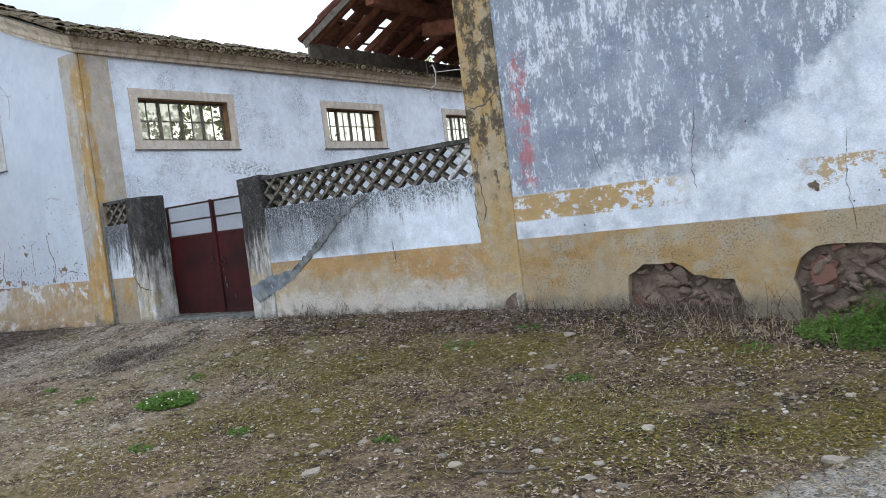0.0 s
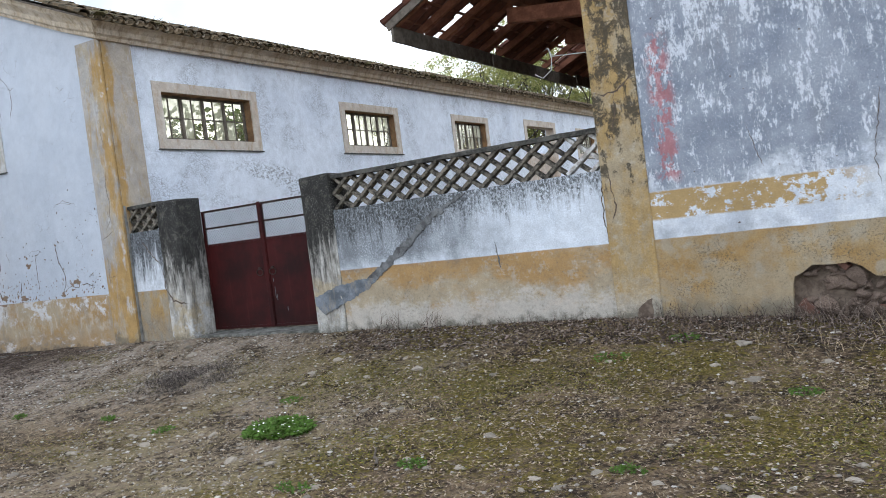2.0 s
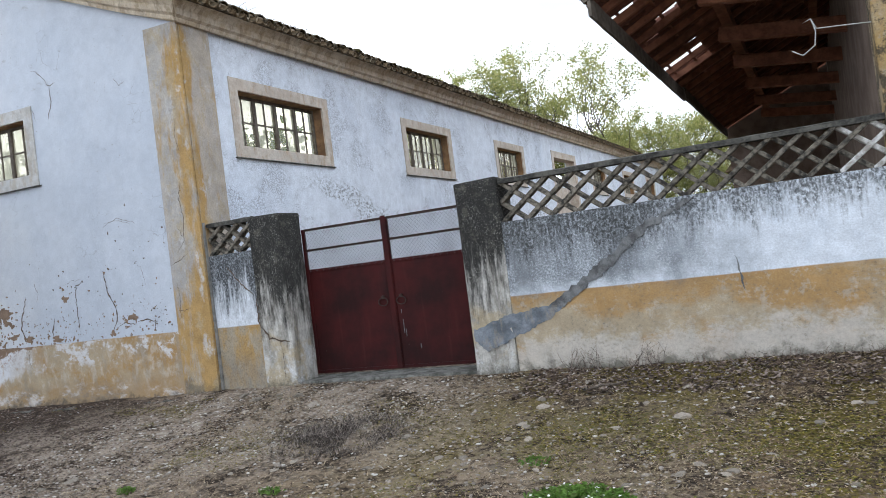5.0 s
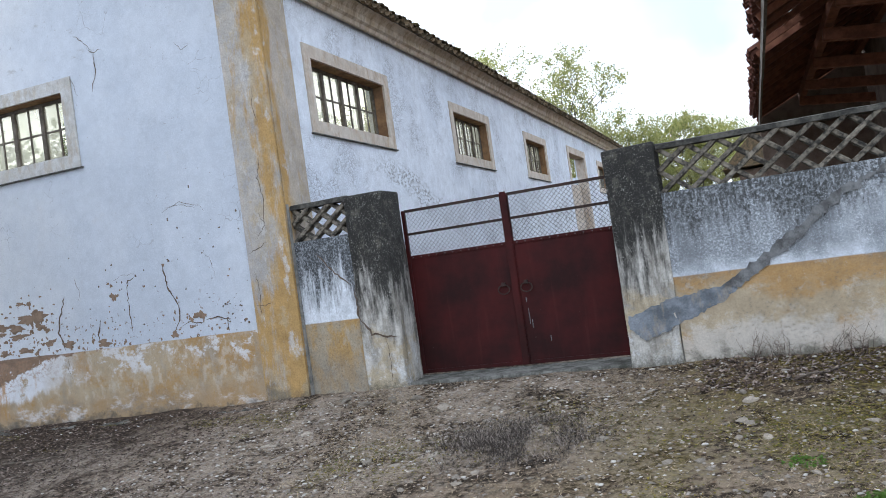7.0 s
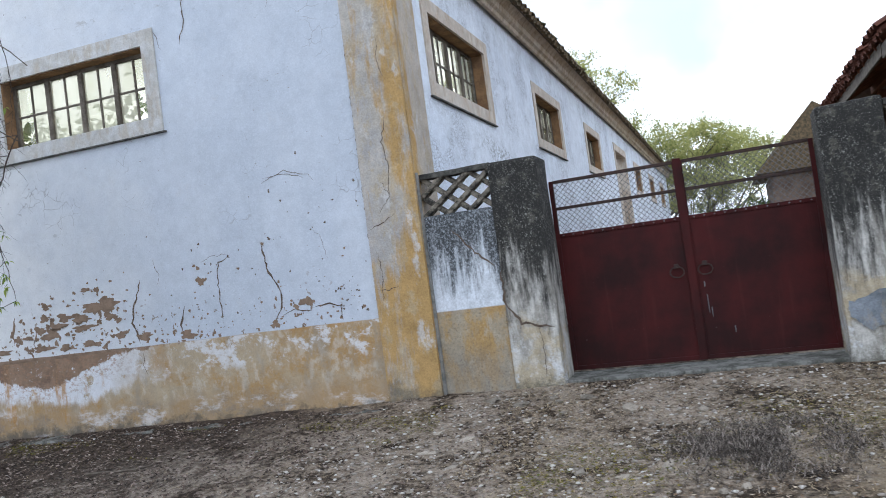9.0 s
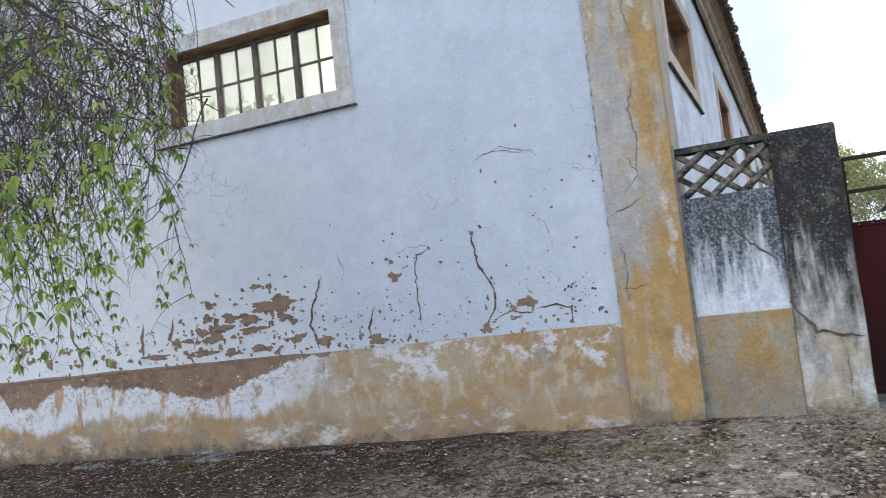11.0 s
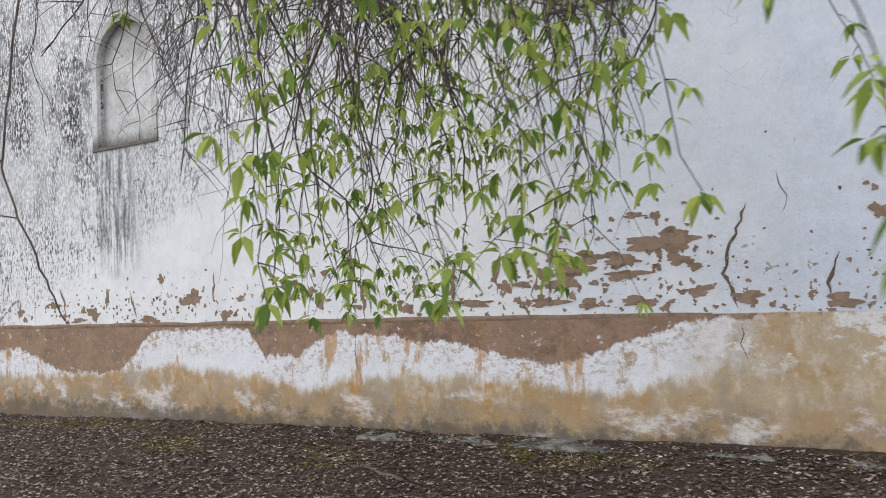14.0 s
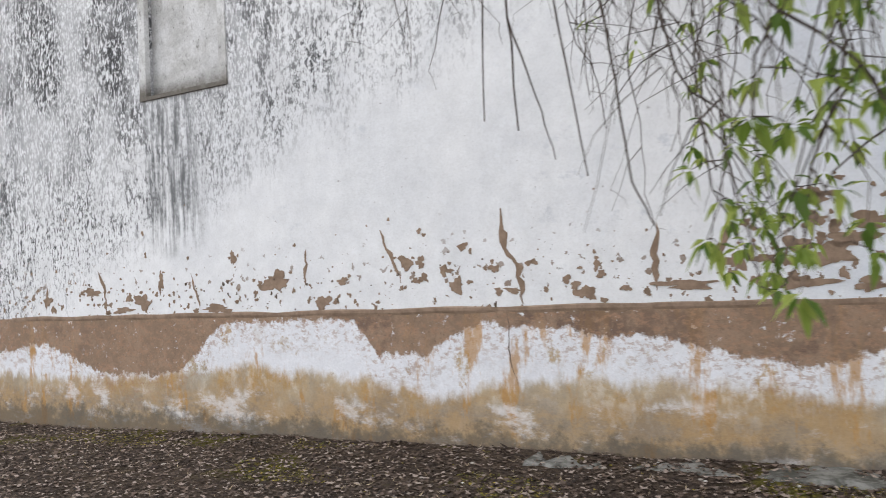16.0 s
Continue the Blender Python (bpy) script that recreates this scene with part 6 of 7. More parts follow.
rng = random.Random(5)
spring_a = grow(rng, 11.5, M_SPRING, 0.10, 34, 0.52, 5, "spring_tree", "tall thin tree with pale spring leaves beyond the yard", "tree", "trees beyond the yard")
spring_b = grow(rng, 9.5, M_SPRING, 0.11, 40, 0.58, 5, "spring_tree", "bushy tree in pale yellow-green spring leaf beyond yard", "tree", "trees beyond the yard")


def tall(src, x, y, h, a):
    """The pose of a tree h metres high."""
    top = max(v.co.z for part_ in src.children for v in part_.data.vertices)
    return pose(x, y, 0, 0, 0, a) @ Matrix.Scale(h / top, 4)


for src, x, y, h, a in ((spring_a, -22.2, 52, 16.0, 70), (spring_a, -25.0, 50, 14.0, 160), (spring_a, -27.6, 53, 15.0, 250), (spring_a, -30.4, 51, 14.5, 310), (spring_a, -33.5, 54, 15.0, 30), (spring_a, -37.0, 54, 14.5, 200),
                        (spring_b, -15.8, 48.5, 9.0, 200), (spring_b, -13.6, 50, 8.6, 300), (spring_b, -8.6, 48, 7.0, 20), (spring_b, -20.4, 56, 10.0, 110), (spring_b, -23.8, 57, 10.5, 10),
                        (spring_b, -27.4, 57, 10.5, 80), (spring_b, -31.2, 56, 10.5, 140), (spring_b, -4.5, 52, 7.0, 90), (spring_b, -10.0, 54, 8.5, 330), (spring_b, -17.8, 53, 9.5, 45),
                        (spring_b, -31.5, 22, 5.0, 15), (spring_b, -12.4, 45.5, 5.5, 70), (spring_b, -10.4, 46, 5.0, 170), (spring_b, -14.4, 46, 5.5, 260)):
    copy_thing(src, tall(src, x, y, h, a))
spring_a.matrix_basis = tall(spring_a, -19.6, 51, 15.0, 0)
spring_b.matrix_basis = tall(spring_b, -11.5, 47, 8.3, 0)
shrub = grow(rng, 3.6, M_DARKLEAF, 0.10, 16, 0.66, 4, "shrub", "dense dark evergreen shrub at the yard's end", "shrub", "shrubs of the yard")
shrub.matrix_basis = pose(-9.2, 40, 0)
for x, y, s, a in ((-7.2, 42, 1.2, 60), (-11.2, 44.5, 1.0, 140), (-19.5, 17.0, 1.9, 10), (-22.2, 21.5, 1.9, 200)):
    copy_thing(shrub, pose(x, y, 0, 0, 0, a) @ Matrix.Scale(s, 4))
copy_thing(shrub, tall(shrub, -23.2, 14.5, 6.3, 120))

# dark outbuilding at the end of the yard
hut = thing("outbuilding", (-6.5, 38, 0), "far outbuilding under a dark mossy tiled roof", "outbuilding")
part("wall", box(-8.7, -4.0, 35.5, 41, -0.3, 3.4), M_SHEDWALL, hut)
bm = bmesh.new()
vs = [bm.verts.new(p) for p in ((-9.3, 35.0, 3.5), (-3.4, 35.0, 3.5), (-3.4, 41.5, 3.5), (-9.3, 41.5, 3.5), (-6.9, 35.0, 6.0), (-6.9, 41.5, 6.0))]
for f in ((0, 3, 5, 4), (1, 4, 5, 2), (0, 4, 1), (3, 2, 5), (0, 1, 2, 3)):
    bm.faces.new([vs[i] for i in f])
part("roof", bm, M_TILE, hut)

# far low building behind the yard
bm = box(-27, -19, 60, 66, 0, 3.6)
house = thing("house", (-23, 63, 0), "far pale house with a grey tiled roof", "house")
part("wall", bm, M_STONE, house)
bm = bmesh.new()
vs = [bm.verts.new(p) for p in ((-27.4, 59.6, 3.5), (-18.6, 59.6, 3.5), (-18.6, 66.4, 3.5), (-27.4, 66.4, 3.5), (-27.4, 63, 5.3), (-18.6, 63, 5.3))]
for f in ((0, 1, 5, 4), (2, 3, 4, 5), (0, 4, 3), (1, 2, 5), (3, 2, 1, 0)):
    bm.faces.new([vs[i] for i in f])
part("roof", bm, M_TILE, house)


def weeping_tree():
    """The tree over the path: trunk, arching limbs, hanging twigs and fresh leaves."""
    rng = random.Random(77)
    base = Vector((-18.9, 0.7, ground_z(-18.9, 0.7) - 0.05))
    t = thing("weeping_tree", base, "drooping tree with thin dark twigs and fresh green leaves", "tree")
    fork = Vector((-18.6, 1.3, 2.35))
    part("trunk", tube([base, base + Vector((0.05, 0.12, 0.9)), base + Vector((0.12, 0.3, 1.8)), fork], [0.19, 0.15, 0.13, 0.12], 10), M_BARK, t, "", True)
    arcs = [[fork, (-17.9, 2.8, 3.3), (-17.0, 4.0, 3.5), (-16.6, 4.4, 3.0), (-16.25, 4.6, 2.4)],
            [fork, (-18.1, 3.2, 3.5), (-17.4, 4.9, 3.7), (-16.9, 6.2, 3.3), (-16.5, 7.0, 2.8)],
            [fork, (-18.9, 3.2, 3.4), (-18.7, 5.0, 3.4), (-18.3, 6.2, 2.95), (-18.0, 6.6, 2.45)],
            [fork, (-17.5, 2.8, 3.1), (-16.4, 3.8, 3.1), (-15.7, 4.25, 2.7), (-15.25, 4.5, 2.2)],
            [fork, (-17.7, 3.0, 3.0), (-17.0, 4.3, 2.95), (-16.5, 5.1, 2.65), (-16.1, 5.5, 2.25)],
            [fork, (-18.3, 3.0, 3.0), (-17.9, 4.4, 2.95), (-17.6, 5.4, 2.5), (-17.5, 5.9, 2.1)],
            [fork, (-19.2, 3.6, 3.5), (-19.0, 5.4, 3.8), (-18.2, 6.6, 3.5), (-17.2, 6.9, 2.9)],
            [fork, (-18.0, 3.4, 3.7), (-17.2, 5.4, 4.1), (-16.4, 6.2, 3.9), (-15.8, 6.4, 3.3)]]
    nodes = []
    for a in arcs:
        pts = [Vector(p) for p in a]
        fine = []
        for p, q in zip(pts, pts[1:]):
            for k in range(5):
                fine.append(p.lerp(q, k / 5) + Vector((rng.gauss(0, 0.02), rng.gauss(0, 0.02), rng.gauss(0, 0.02))))
        fine.append(pts[-1])
        part("limb", tube(fine, [0.05 * (1 - i / len(fine)) ** 1.6 + 0.004 for i in range(len(fine))], 6), M_BARK, t, "", True)
        nodes += fine[9:]
    wv, wf, lv, lf = [], [], [], []

    def free(q):
        """Where twigs may hang: clear of the walker's way."""
        if q.z < 0.90 or q.y < 3.85 + 0.24 * max(0.0, -15 - q.x):
            return False
        if q.x < -17.55 - 0.33 * (q.y - 3.485) and q.z < 1.75:
            return False
        if q.z > 2.3:
            return q.x < -15.08 - 0.68 * (q.y - 4.7)
        return q.x < -13.44 - 0.70 * (q.y - 2.2) and q.x < -15.42 - 0.31 * (q.y - 2.78)

    def hang(p, d, length, r, leafy, level):
        pts, q = [p], p
        n = max(3, int(length / 0.10))
        for i in range(n):
            d = (d + Vector((rng.gauss(0, 0.22), rng.gauss(0, 0.22), rng.gauss(0, 0.14) - (0.25 if level < 2 else 0.22)))).normalized()
            q = q + d * length / n
            if not free(q):
                break
            pts.append(q)
        if len(pts) < 2:
            return
        spindle(wv, wf, pts, r, r * 0.35, 4 if level == 0 else 3)
        for i, a in enumerate(pts[1:], 1):
            if level < 2 and rng.random() < (0.46 if level == 0 else 0.34):
                side = Vector((rng.gauss(0, 0.8), rng.gauss(0, 0.8), rng.uniform(-1.1, 0.1))).normalized()
                hang(a, side, length * rng.uniform(0.18, 0.38), r * 0.5, leafy, level + 1)
            k = i / len(pts)
            green = leafy * (1.1 if a.z < 1.75 else 0.55 if a.z < 2.2 else 0.3) * (0.2 + k)
            if a.x < -17.1 - 0.33 * (a.y - 3.485) and rng.random() < 0.96:
                continue
            tip = i == len(pts) - 1
            if rng.random() < (green * 2.2 if tip else green):
                tuft(lv, lf, a, d, rng.choice((4, 5, 6, 7) if tip else (2, 3, 4)), rng.uniform(0.048, 0.082), rng)

    def strand(top, end, r=0.004, bare=0.4):
        """One long hanging twig with sprays of leaves along its lower part."""
        top, end = Vector(top), Vector(end)
        pts = []
        n = max(6, int((top - end).length / 0.09))
        ph = rng.uniform(0, 6.28)
        for i in range(n + 1):
            k = i / n
            q = top.lerp(end, k)
            pts.append(q + Vector((math.sin(ph + k * 5), math.cos(ph * 2 + k * 4), 0)) * 0.05 * math.sin(math.pi * k) + Vector((rng.gauss(0, 0.008), rng.gauss(0, 0.008), 0)))
        spindle(wv, wf, pts, r, r * 0.35, 4)
        for i, q in enumerate(pts):
            k = i / n
            if k < bare or rng.random() < 0.22:
                continue
            side = Vector((rng.gauss(0, 1), rng.gauss(0, 1), rng.uniform(-0.9, 0.1))).normalized()
            reach = rng.uniform(0.03, 0.20) * (1.1 - 0.6 * k)
            b = q + side * reach
            spindle(wv, wf, [q, q.lerp(b, 0.5) + Vector((0, 0, 0.008)), b], r * 0.5, r * 0.25, 3)
            tuft(lv, lf, b, side + Vector((0, 0, -0.6)), rng.choice((4, 5, 6)), rng.uniform(0.05, 0.085), rng)
            if rng.random() < 0.6:
                tuft(lv, lf, q, Vector((0, 0, -1)), rng.choice((2, 3)), rng.uniform(0.045, 0.07), rng)
        tuft(lv, lf, pts[-1], Vector((0, 0, -1)), 6, 0.07, rng)

    for _ in range(105):
        p = rng.choice(nodes) + Vector((rng.gauss(0, 0.08), rng.gauss(0, 0.08), 0))
        leafy = 0.22
        d = Vector((rng.gauss(0, 0.6), rng.gauss(0.1, 0.5), rng.uniform(-0.7, 0.1)))
        hang(p, d.normalized(), rng.uniform(0.9, 2.0), rng.uniform(0.004, 0.008), leafy, 0)
    for top, end in (((-15.4, 4.4, 2.4), (-15.29, 4.39, 1.19)), ((-15.25, 4.5, 2.2), (-15.10, 4.43, 1.32)), ((-15.2, 4.6, 2.25), (-14.95, 4.49, 1.50)), ((-15.6, 4.25, 2.7), (-15.2, 4.1, 1.40)),
                     ((-15.7, 4.2, 2.6), (-15.38, 4.08, 1.15)), ((-15.8, 4.2, 2.6), (-15.5, 3.96, 1.09)), ((-15.5, 4.7, 2.6), (-15.15, 4.67, 1.66)), ((-15.9, 5.2, 2.6), (-15.6, 5.15, 1.5)),
                     ((-16.4, 4.5, 2.5), (-16.33, 4.52, 1.08)), ((-16.5, 4.4, 2.6), (-16.44, 4.33, 0.97)), ((-17.0, 4.4, 2.7), (-16.93, 4.55, 1.02)), ((-17.5, 5.5, 2.4), (-17.85, 5.42, 1.03)),
                     ((-17.4, 5.2, 2.6), (-17.7, 5.08, 1.25)), ((-16.6, 5.1, 2.6), (-16.5, 5.1, 1.1)), ((-16.1, 4.7, 2.5), (-15.98, 4.75, 1.2)), ((-17.0, 4.2, 2.6), (-16.82, 4.14, 0.98)), ((-17.2, 4.5, 2.6), (-17.05, 4.4, 1.02))):
        strand(top, end, 0.0042, 0.35)
    for _ in range(230):
        p = rng.choice(nodes) + Vector((rng.gauss(0, 0.2), rng.gauss(0, 0.2), rng.gauss(0.05, 0.15)))
        d = Vector((rng.gauss(0, 1), rng.gauss(0, 0.8), rng.gauss(-0.1, 0.5)))
        hang(p, d.normalized(), rng.uniform(0.5, 1.1), rng.uniform(0.0025, 0.005), 0.07, 0)
    # a high, fine tangle of twigs over the window side
    for _ in range(660):
        p = Vector((rng.uniform(-18.5, -15.6), rng.uniform(4.7, 6.9), rng.uniform(2.4, 4.1)))
        p.x -= 0.5 * max(0.0, p.y - 6.0)
        d = Vector((rng.gauss(0.2, 0.8), rng.gauss(0, 0.8), rng.gauss(-0.3, 0.4)))
        hang(p, d.normalized(), rng.uniform(0.6, 1.3), rng.uniform(0.0025, 0.0055), 0.09, 0)
    # single bare strands
    for line, r in (([(-17.2, 3.95, 3.0), (-17.28, 3.88, 2.1), (-17.35, 3.84, 1.5), (-17.36, 3.83, 1.32), (-17.33, 3.85, 1.2), (-17.3, 3.9, 1.05), (-17.29, 3.94, 0.95)], 0.004),
                    ([(-17.33, 3.85, 1.2), (-17.39, 3.84, 1.21), (-17.43, 3.8, 1.17)], 0.002), ([(-17.36, 3.83, 1.34), (-17.41, 3.8, 1.24), (-17.46, 3.77, 1.16)], 0.002),
                    ([(-18.62, 5.5, 3.2), (-18.66, 6.0, 2.4), (-18.68, 6.1, 1.9), (-18.69, 6.17, 1.5)], 0.007), ([(-18.62, 5.5, 3.2), (-18.78, 6.1, 2.1), (-18.82, 6.15, 1.55)], 0.005),
                    ([(-18.66, 6.0, 2.4), (-18.5, 6.1, 1.95), (-18.42, 6.15, 1.3)], 0.005), ([(-18.62, 5.5, 3.2), (-18.35, 5.9, 2.3), (-18.2, 6.0, 2.0), (-18.05, 6.05, 1.85)], 0.007),
                    ([(-18.68, 6.1, 1.9), (-18.6, 6.15, 1.6), (-18.56, 6.2, 1.38)], 0.004), ([(-18.35, 5.9, 2.3), (-18.28, 6.0, 1.8), (-18.22, 6.0, 1.25), (-18.15, 6.0, 1.1)], 0.005)):
        pts = [Vector(p) for p in line]
        fine = []
        for p, q in zip(pts, pts[1:]):
            for k in range(5):
                fine.append(p.lerp(q, k / 5) + Vector((rng.gauss(0, 0.002), rng.gauss(0, 0.002), 0)))
        fine.append(pts[-1])
        spindle(wv, wf, fine, r, r * 0.5, 4)
    for n, v, f, mt, lb in (("twig_work", wv, wf, M_TWIG, "thin dark hanging twigs"), ("crown", lv, lf, M_LEAF, "fresh green pointed leaves")):
        v = [tuple(Vector(c) - base) for c in v]
        ob = new(n, raw(n, v, f, mt))
        ob.parent = t
        tagged(ob, lb, kind="stuff")
    return t


weeping_tree()

# ---- ground cover and plants ----
rs = np.random.RandomState(9)


def litter(name, n, area, size, material, label, flat=0.35, density=None, aspect=0.5, lift=0.004):
    """Small bent flakes strewn on the ground as one object."""
    x0, x1, y0, y1 = area
    verts, faces = [], []
    made = 0
    while made < n:
        x, y = rs.uniform(x0, x1), rs.uniform(y0, y1)
        if density and rs.uniform() > density(x, y):
            continue
        a, s = rs.uniform(0, 2 * math.pi), size * rs.uniform(0.5, 1.5)
        z = ground_z(x, y) + lift
        ca, sa = math.cos(a), math.sin(a)
        w = s * aspect * rs.uniform(0.6, 1.2)
        t1, t2, c = rs.uniform(0, flat) * s, rs.uniform(0, flat) * s, rs.uniform(0.0, flat) * w
        o = len(verts)
        for u, v, h in ((-s / 2, 0, t1), (0, -w / 2, c), (s / 2, 0, t2), (0, w / 2, c * 0.4)):
            verts.append((x + u * ca - v * sa, y + u * sa + v * ca, z + h))
        faces.append((o, o + 1, o + 2, o + 3))
        made += 1
    ob = new(name, raw(name, verts, faces, material))
    return tagged(ob, label, "litter", "", "stuff")


def patchy(k, lo):
    return lambda x, y: min(1.0, max(lo, 0.5 + 1.1 * noise.noise((x * k, y * k, 4.0))))


litter("leaf_litter", 56000, (-26.5, -12.2, 4.6, 8.25), 0.030, M_LITTER_DARK, "dark dead leaf litter covering the ground by the gable", 0.45, lambda x, y: 1.0 if x < -15 else max(0.12, 0.5 + noise.noise((x * 0.8, y * 0.8, 1.0))), 0.75)
litter("dead_leaves", 36000, (-12.5, 1.0, 3.4, 8.42), 0.027, M_LITTER, "scattered dead leaves on the mossy bank", 0.4, lambda x, y: patchy(0.9, 0.15)(x, y) * (0.35 if x < -7.5 and y < 7.7 else 1.0))
litter("dead_grass", 60000, (-12.5, 1.0, 3.4, 8.42), 0.062, M_STRAW, "dry straw and broken grass lying on the bank", 0.35, patchy(0.7, 0.2), 0.07)
litter("straw", 4000, (-26, -12.5, 4.8, 8.2), 0.06, M_STRAW, "dry straw among the leaf litter", 0.35, None, 0.07)
litter("dead_grass", 8500, (-11.6, -9.5, 6.1, 7.5), 0.052, M_HEAP, "heap of grey dry grass before the gate", 0.75, lambda x, y: math.exp(-((x + 10.45) ** 2 / 0.20 + (y - 6.85) ** 2 / 0.13)) * max(0.1, 0.6 + 1.2 * noise.noise((x * 3, y * 3, 2.0))), 0.10, 0.01)
def mossy(x, y):
    k = 0.05 + 1.7 * noise.noise((x * 0.55, y * 0.8, 8.0)) + 0.7 * noise.noise((x * 2.1, y * 2.1, 2.0))
    return max(0.0, min(1.0, k)) * (1.0 if x > -8.5 else 0.45)


litter("moss", 36000, (-12.0, 0.0, 4.4, 8.3), 0.017, M_MOSS, "yellow-green moss in patches over the bank", 0.5, mossy, 0.9)
litter("moss", 4500, (-24.0, -13.0, 7.2, 8.1), 0.017, M_MOSS, "yellow-green moss strips by the footing", 0.5, lambda x, y: 1.0 if noise.noise((x * 1.1, y * 2.5, 6.0)) > 0.22 else 0.01, 0.7)
litter("dead_leaves", 9000, (-9.0, 0.5, 7.75, 8.46), 0.045, M_LITTER_DARK, "dark litter gathered at the foot of the walls", 0.5)


def pebbles(name, n, area, lo, hi, material, label, density=None):
    x0, x1, y0, y1 = area
    src = [lump(random.Random(i), 0.45, 2) for i in range(4)]
    shapes = [([v.co.copy() for v in s.vertices], [tuple(p.vertices) for p in s.polygons]) for s in src]
    verts, faces, made = [], [], 0
    while made < n:
        x, y = rs.uniform(x0, x1), rs.uniform(y0, y1)
        if density and rs.uniform() > density(x, y):
            continue
        s = lo + (hi - lo) * rs.uniform() ** 2.5
        vs, fs = shapes[rs.randint(4)]
        a = rs.uniform(0, 6.28)
        ca, sa = math.cos(a), math.sin(a)
        k = rs.uniform(0.6, 1.0)
        z = ground_z(x, y) + s * 0.08
        o = len(verts)
        verts += [(x + (v.x * ca - v.y * k * sa) * s, y + (v.x * sa + v.y * k * ca) * s, z + v.z * s) for v in vs]
        faces += [tuple(i + o for i in f) for f in fs]
        made += 1
    ob = new(name, raw(name, verts, faces, material, True))
    return tagged(ob, label, "pebbles", "", "stuff")


def by_track(x, y):
    d = abs(0.62 * (x + 10.7) - 0.78 * (y - 8.3))
    return 1.0 if (d < 1.3 and x < -8.5) else 0.5 if -10 < x < -6.5 else 0.22


pebbles("gravel", 12000, (-14.0, 1.0, 3.5, 8.4), 0.012, 0.045, M_GRAVEL, "small pale pebbles half sunk in the soil", by_track)
pebbles("gravel", 1500, (-1.6, 1.5, 3.4, 6.4), 0.015, 0.035, M_GRAVEL, "pale gravel at the edge of the lane", lambda x, y: 1.0 if x > -1.5 + 0.51 * (y - 4.6) else 0.05)
pebbles("gravel", 700, (-26, -13, 5.0, 8.1), 0.012, 0.04, M_GRAVEL, "small stones among the leaf litter")
pebbles("plaster_crumbs", 520, (-9.1, -1.8, 8.08, 8.44), 0.007, 0.032, M_CRUMB, "crumbs of fallen white plaster along the wall foot", lambda x, y: max(0.05, 0.4 + noise.noise((x * 1.5, 0, 5.0))))
pebbles("plaster_crumbs", 260, (-19.0, -12.2, 7.85, 8.2), 0.007, 0.03, M_CRUMB, "crumbs of fallen plaster along the gable foot")

STONES = []
for i in range(5):
    me = lump(random.Random(40 + i), 0.42, 3)
    me.materials.append(M_PEBBLE)
    STONES.append(me)
rng = random.Random(3)
n = 0
while n < 280:
    x, y = rng.uniform(-13.0, -0.8), rng.uniform(3.7, 8.2)
    if rng.random() > by_track(x, y) + 0.15:
        continue
    s = rng.uniform(0.04, 0.11) if rng.random() < 0.9 else rng.uniform(0.11, 0.17)
    m = Matrix.Translation((x, y, ground_z(x, y) - s * 0.02)) @ pose(0, 0, 0, rng.uniform(-12, 12), rng.uniform(-12, 12), rng.uniform(0, 360)) @ Matrix.Diagonal((s, s * rng.uniform(0.55, 0.95), s * rng.uniform(0.6, 1.0), 1))
    piece("stone", STONES[rng.randrange(5)], m, ground)
    n += 1
for x, y, s in ((-4.03, 7.72, 0.17), (-7.3, 7.23, 0.15), (-6.26, 7.0, 0.12), (-4.47, 4.35, 0.16), (-5.59, 5.57, 0.12), (-8.67, 7.12, 0.11), (-8.6, 7.54, 0.13), (-2.44, 5.66, 0.14)):
    m = Matrix.Translation((x, y, ground_z(x, y) + s * 0.03)) @ pose(0, 0, 0, 0, 0, x * 100) @ Matrix.Diagonal((s, s * 0.7, s * 0.8, 1))
    piece("stone", STONES[n % 5], m, ground)
    n += 1


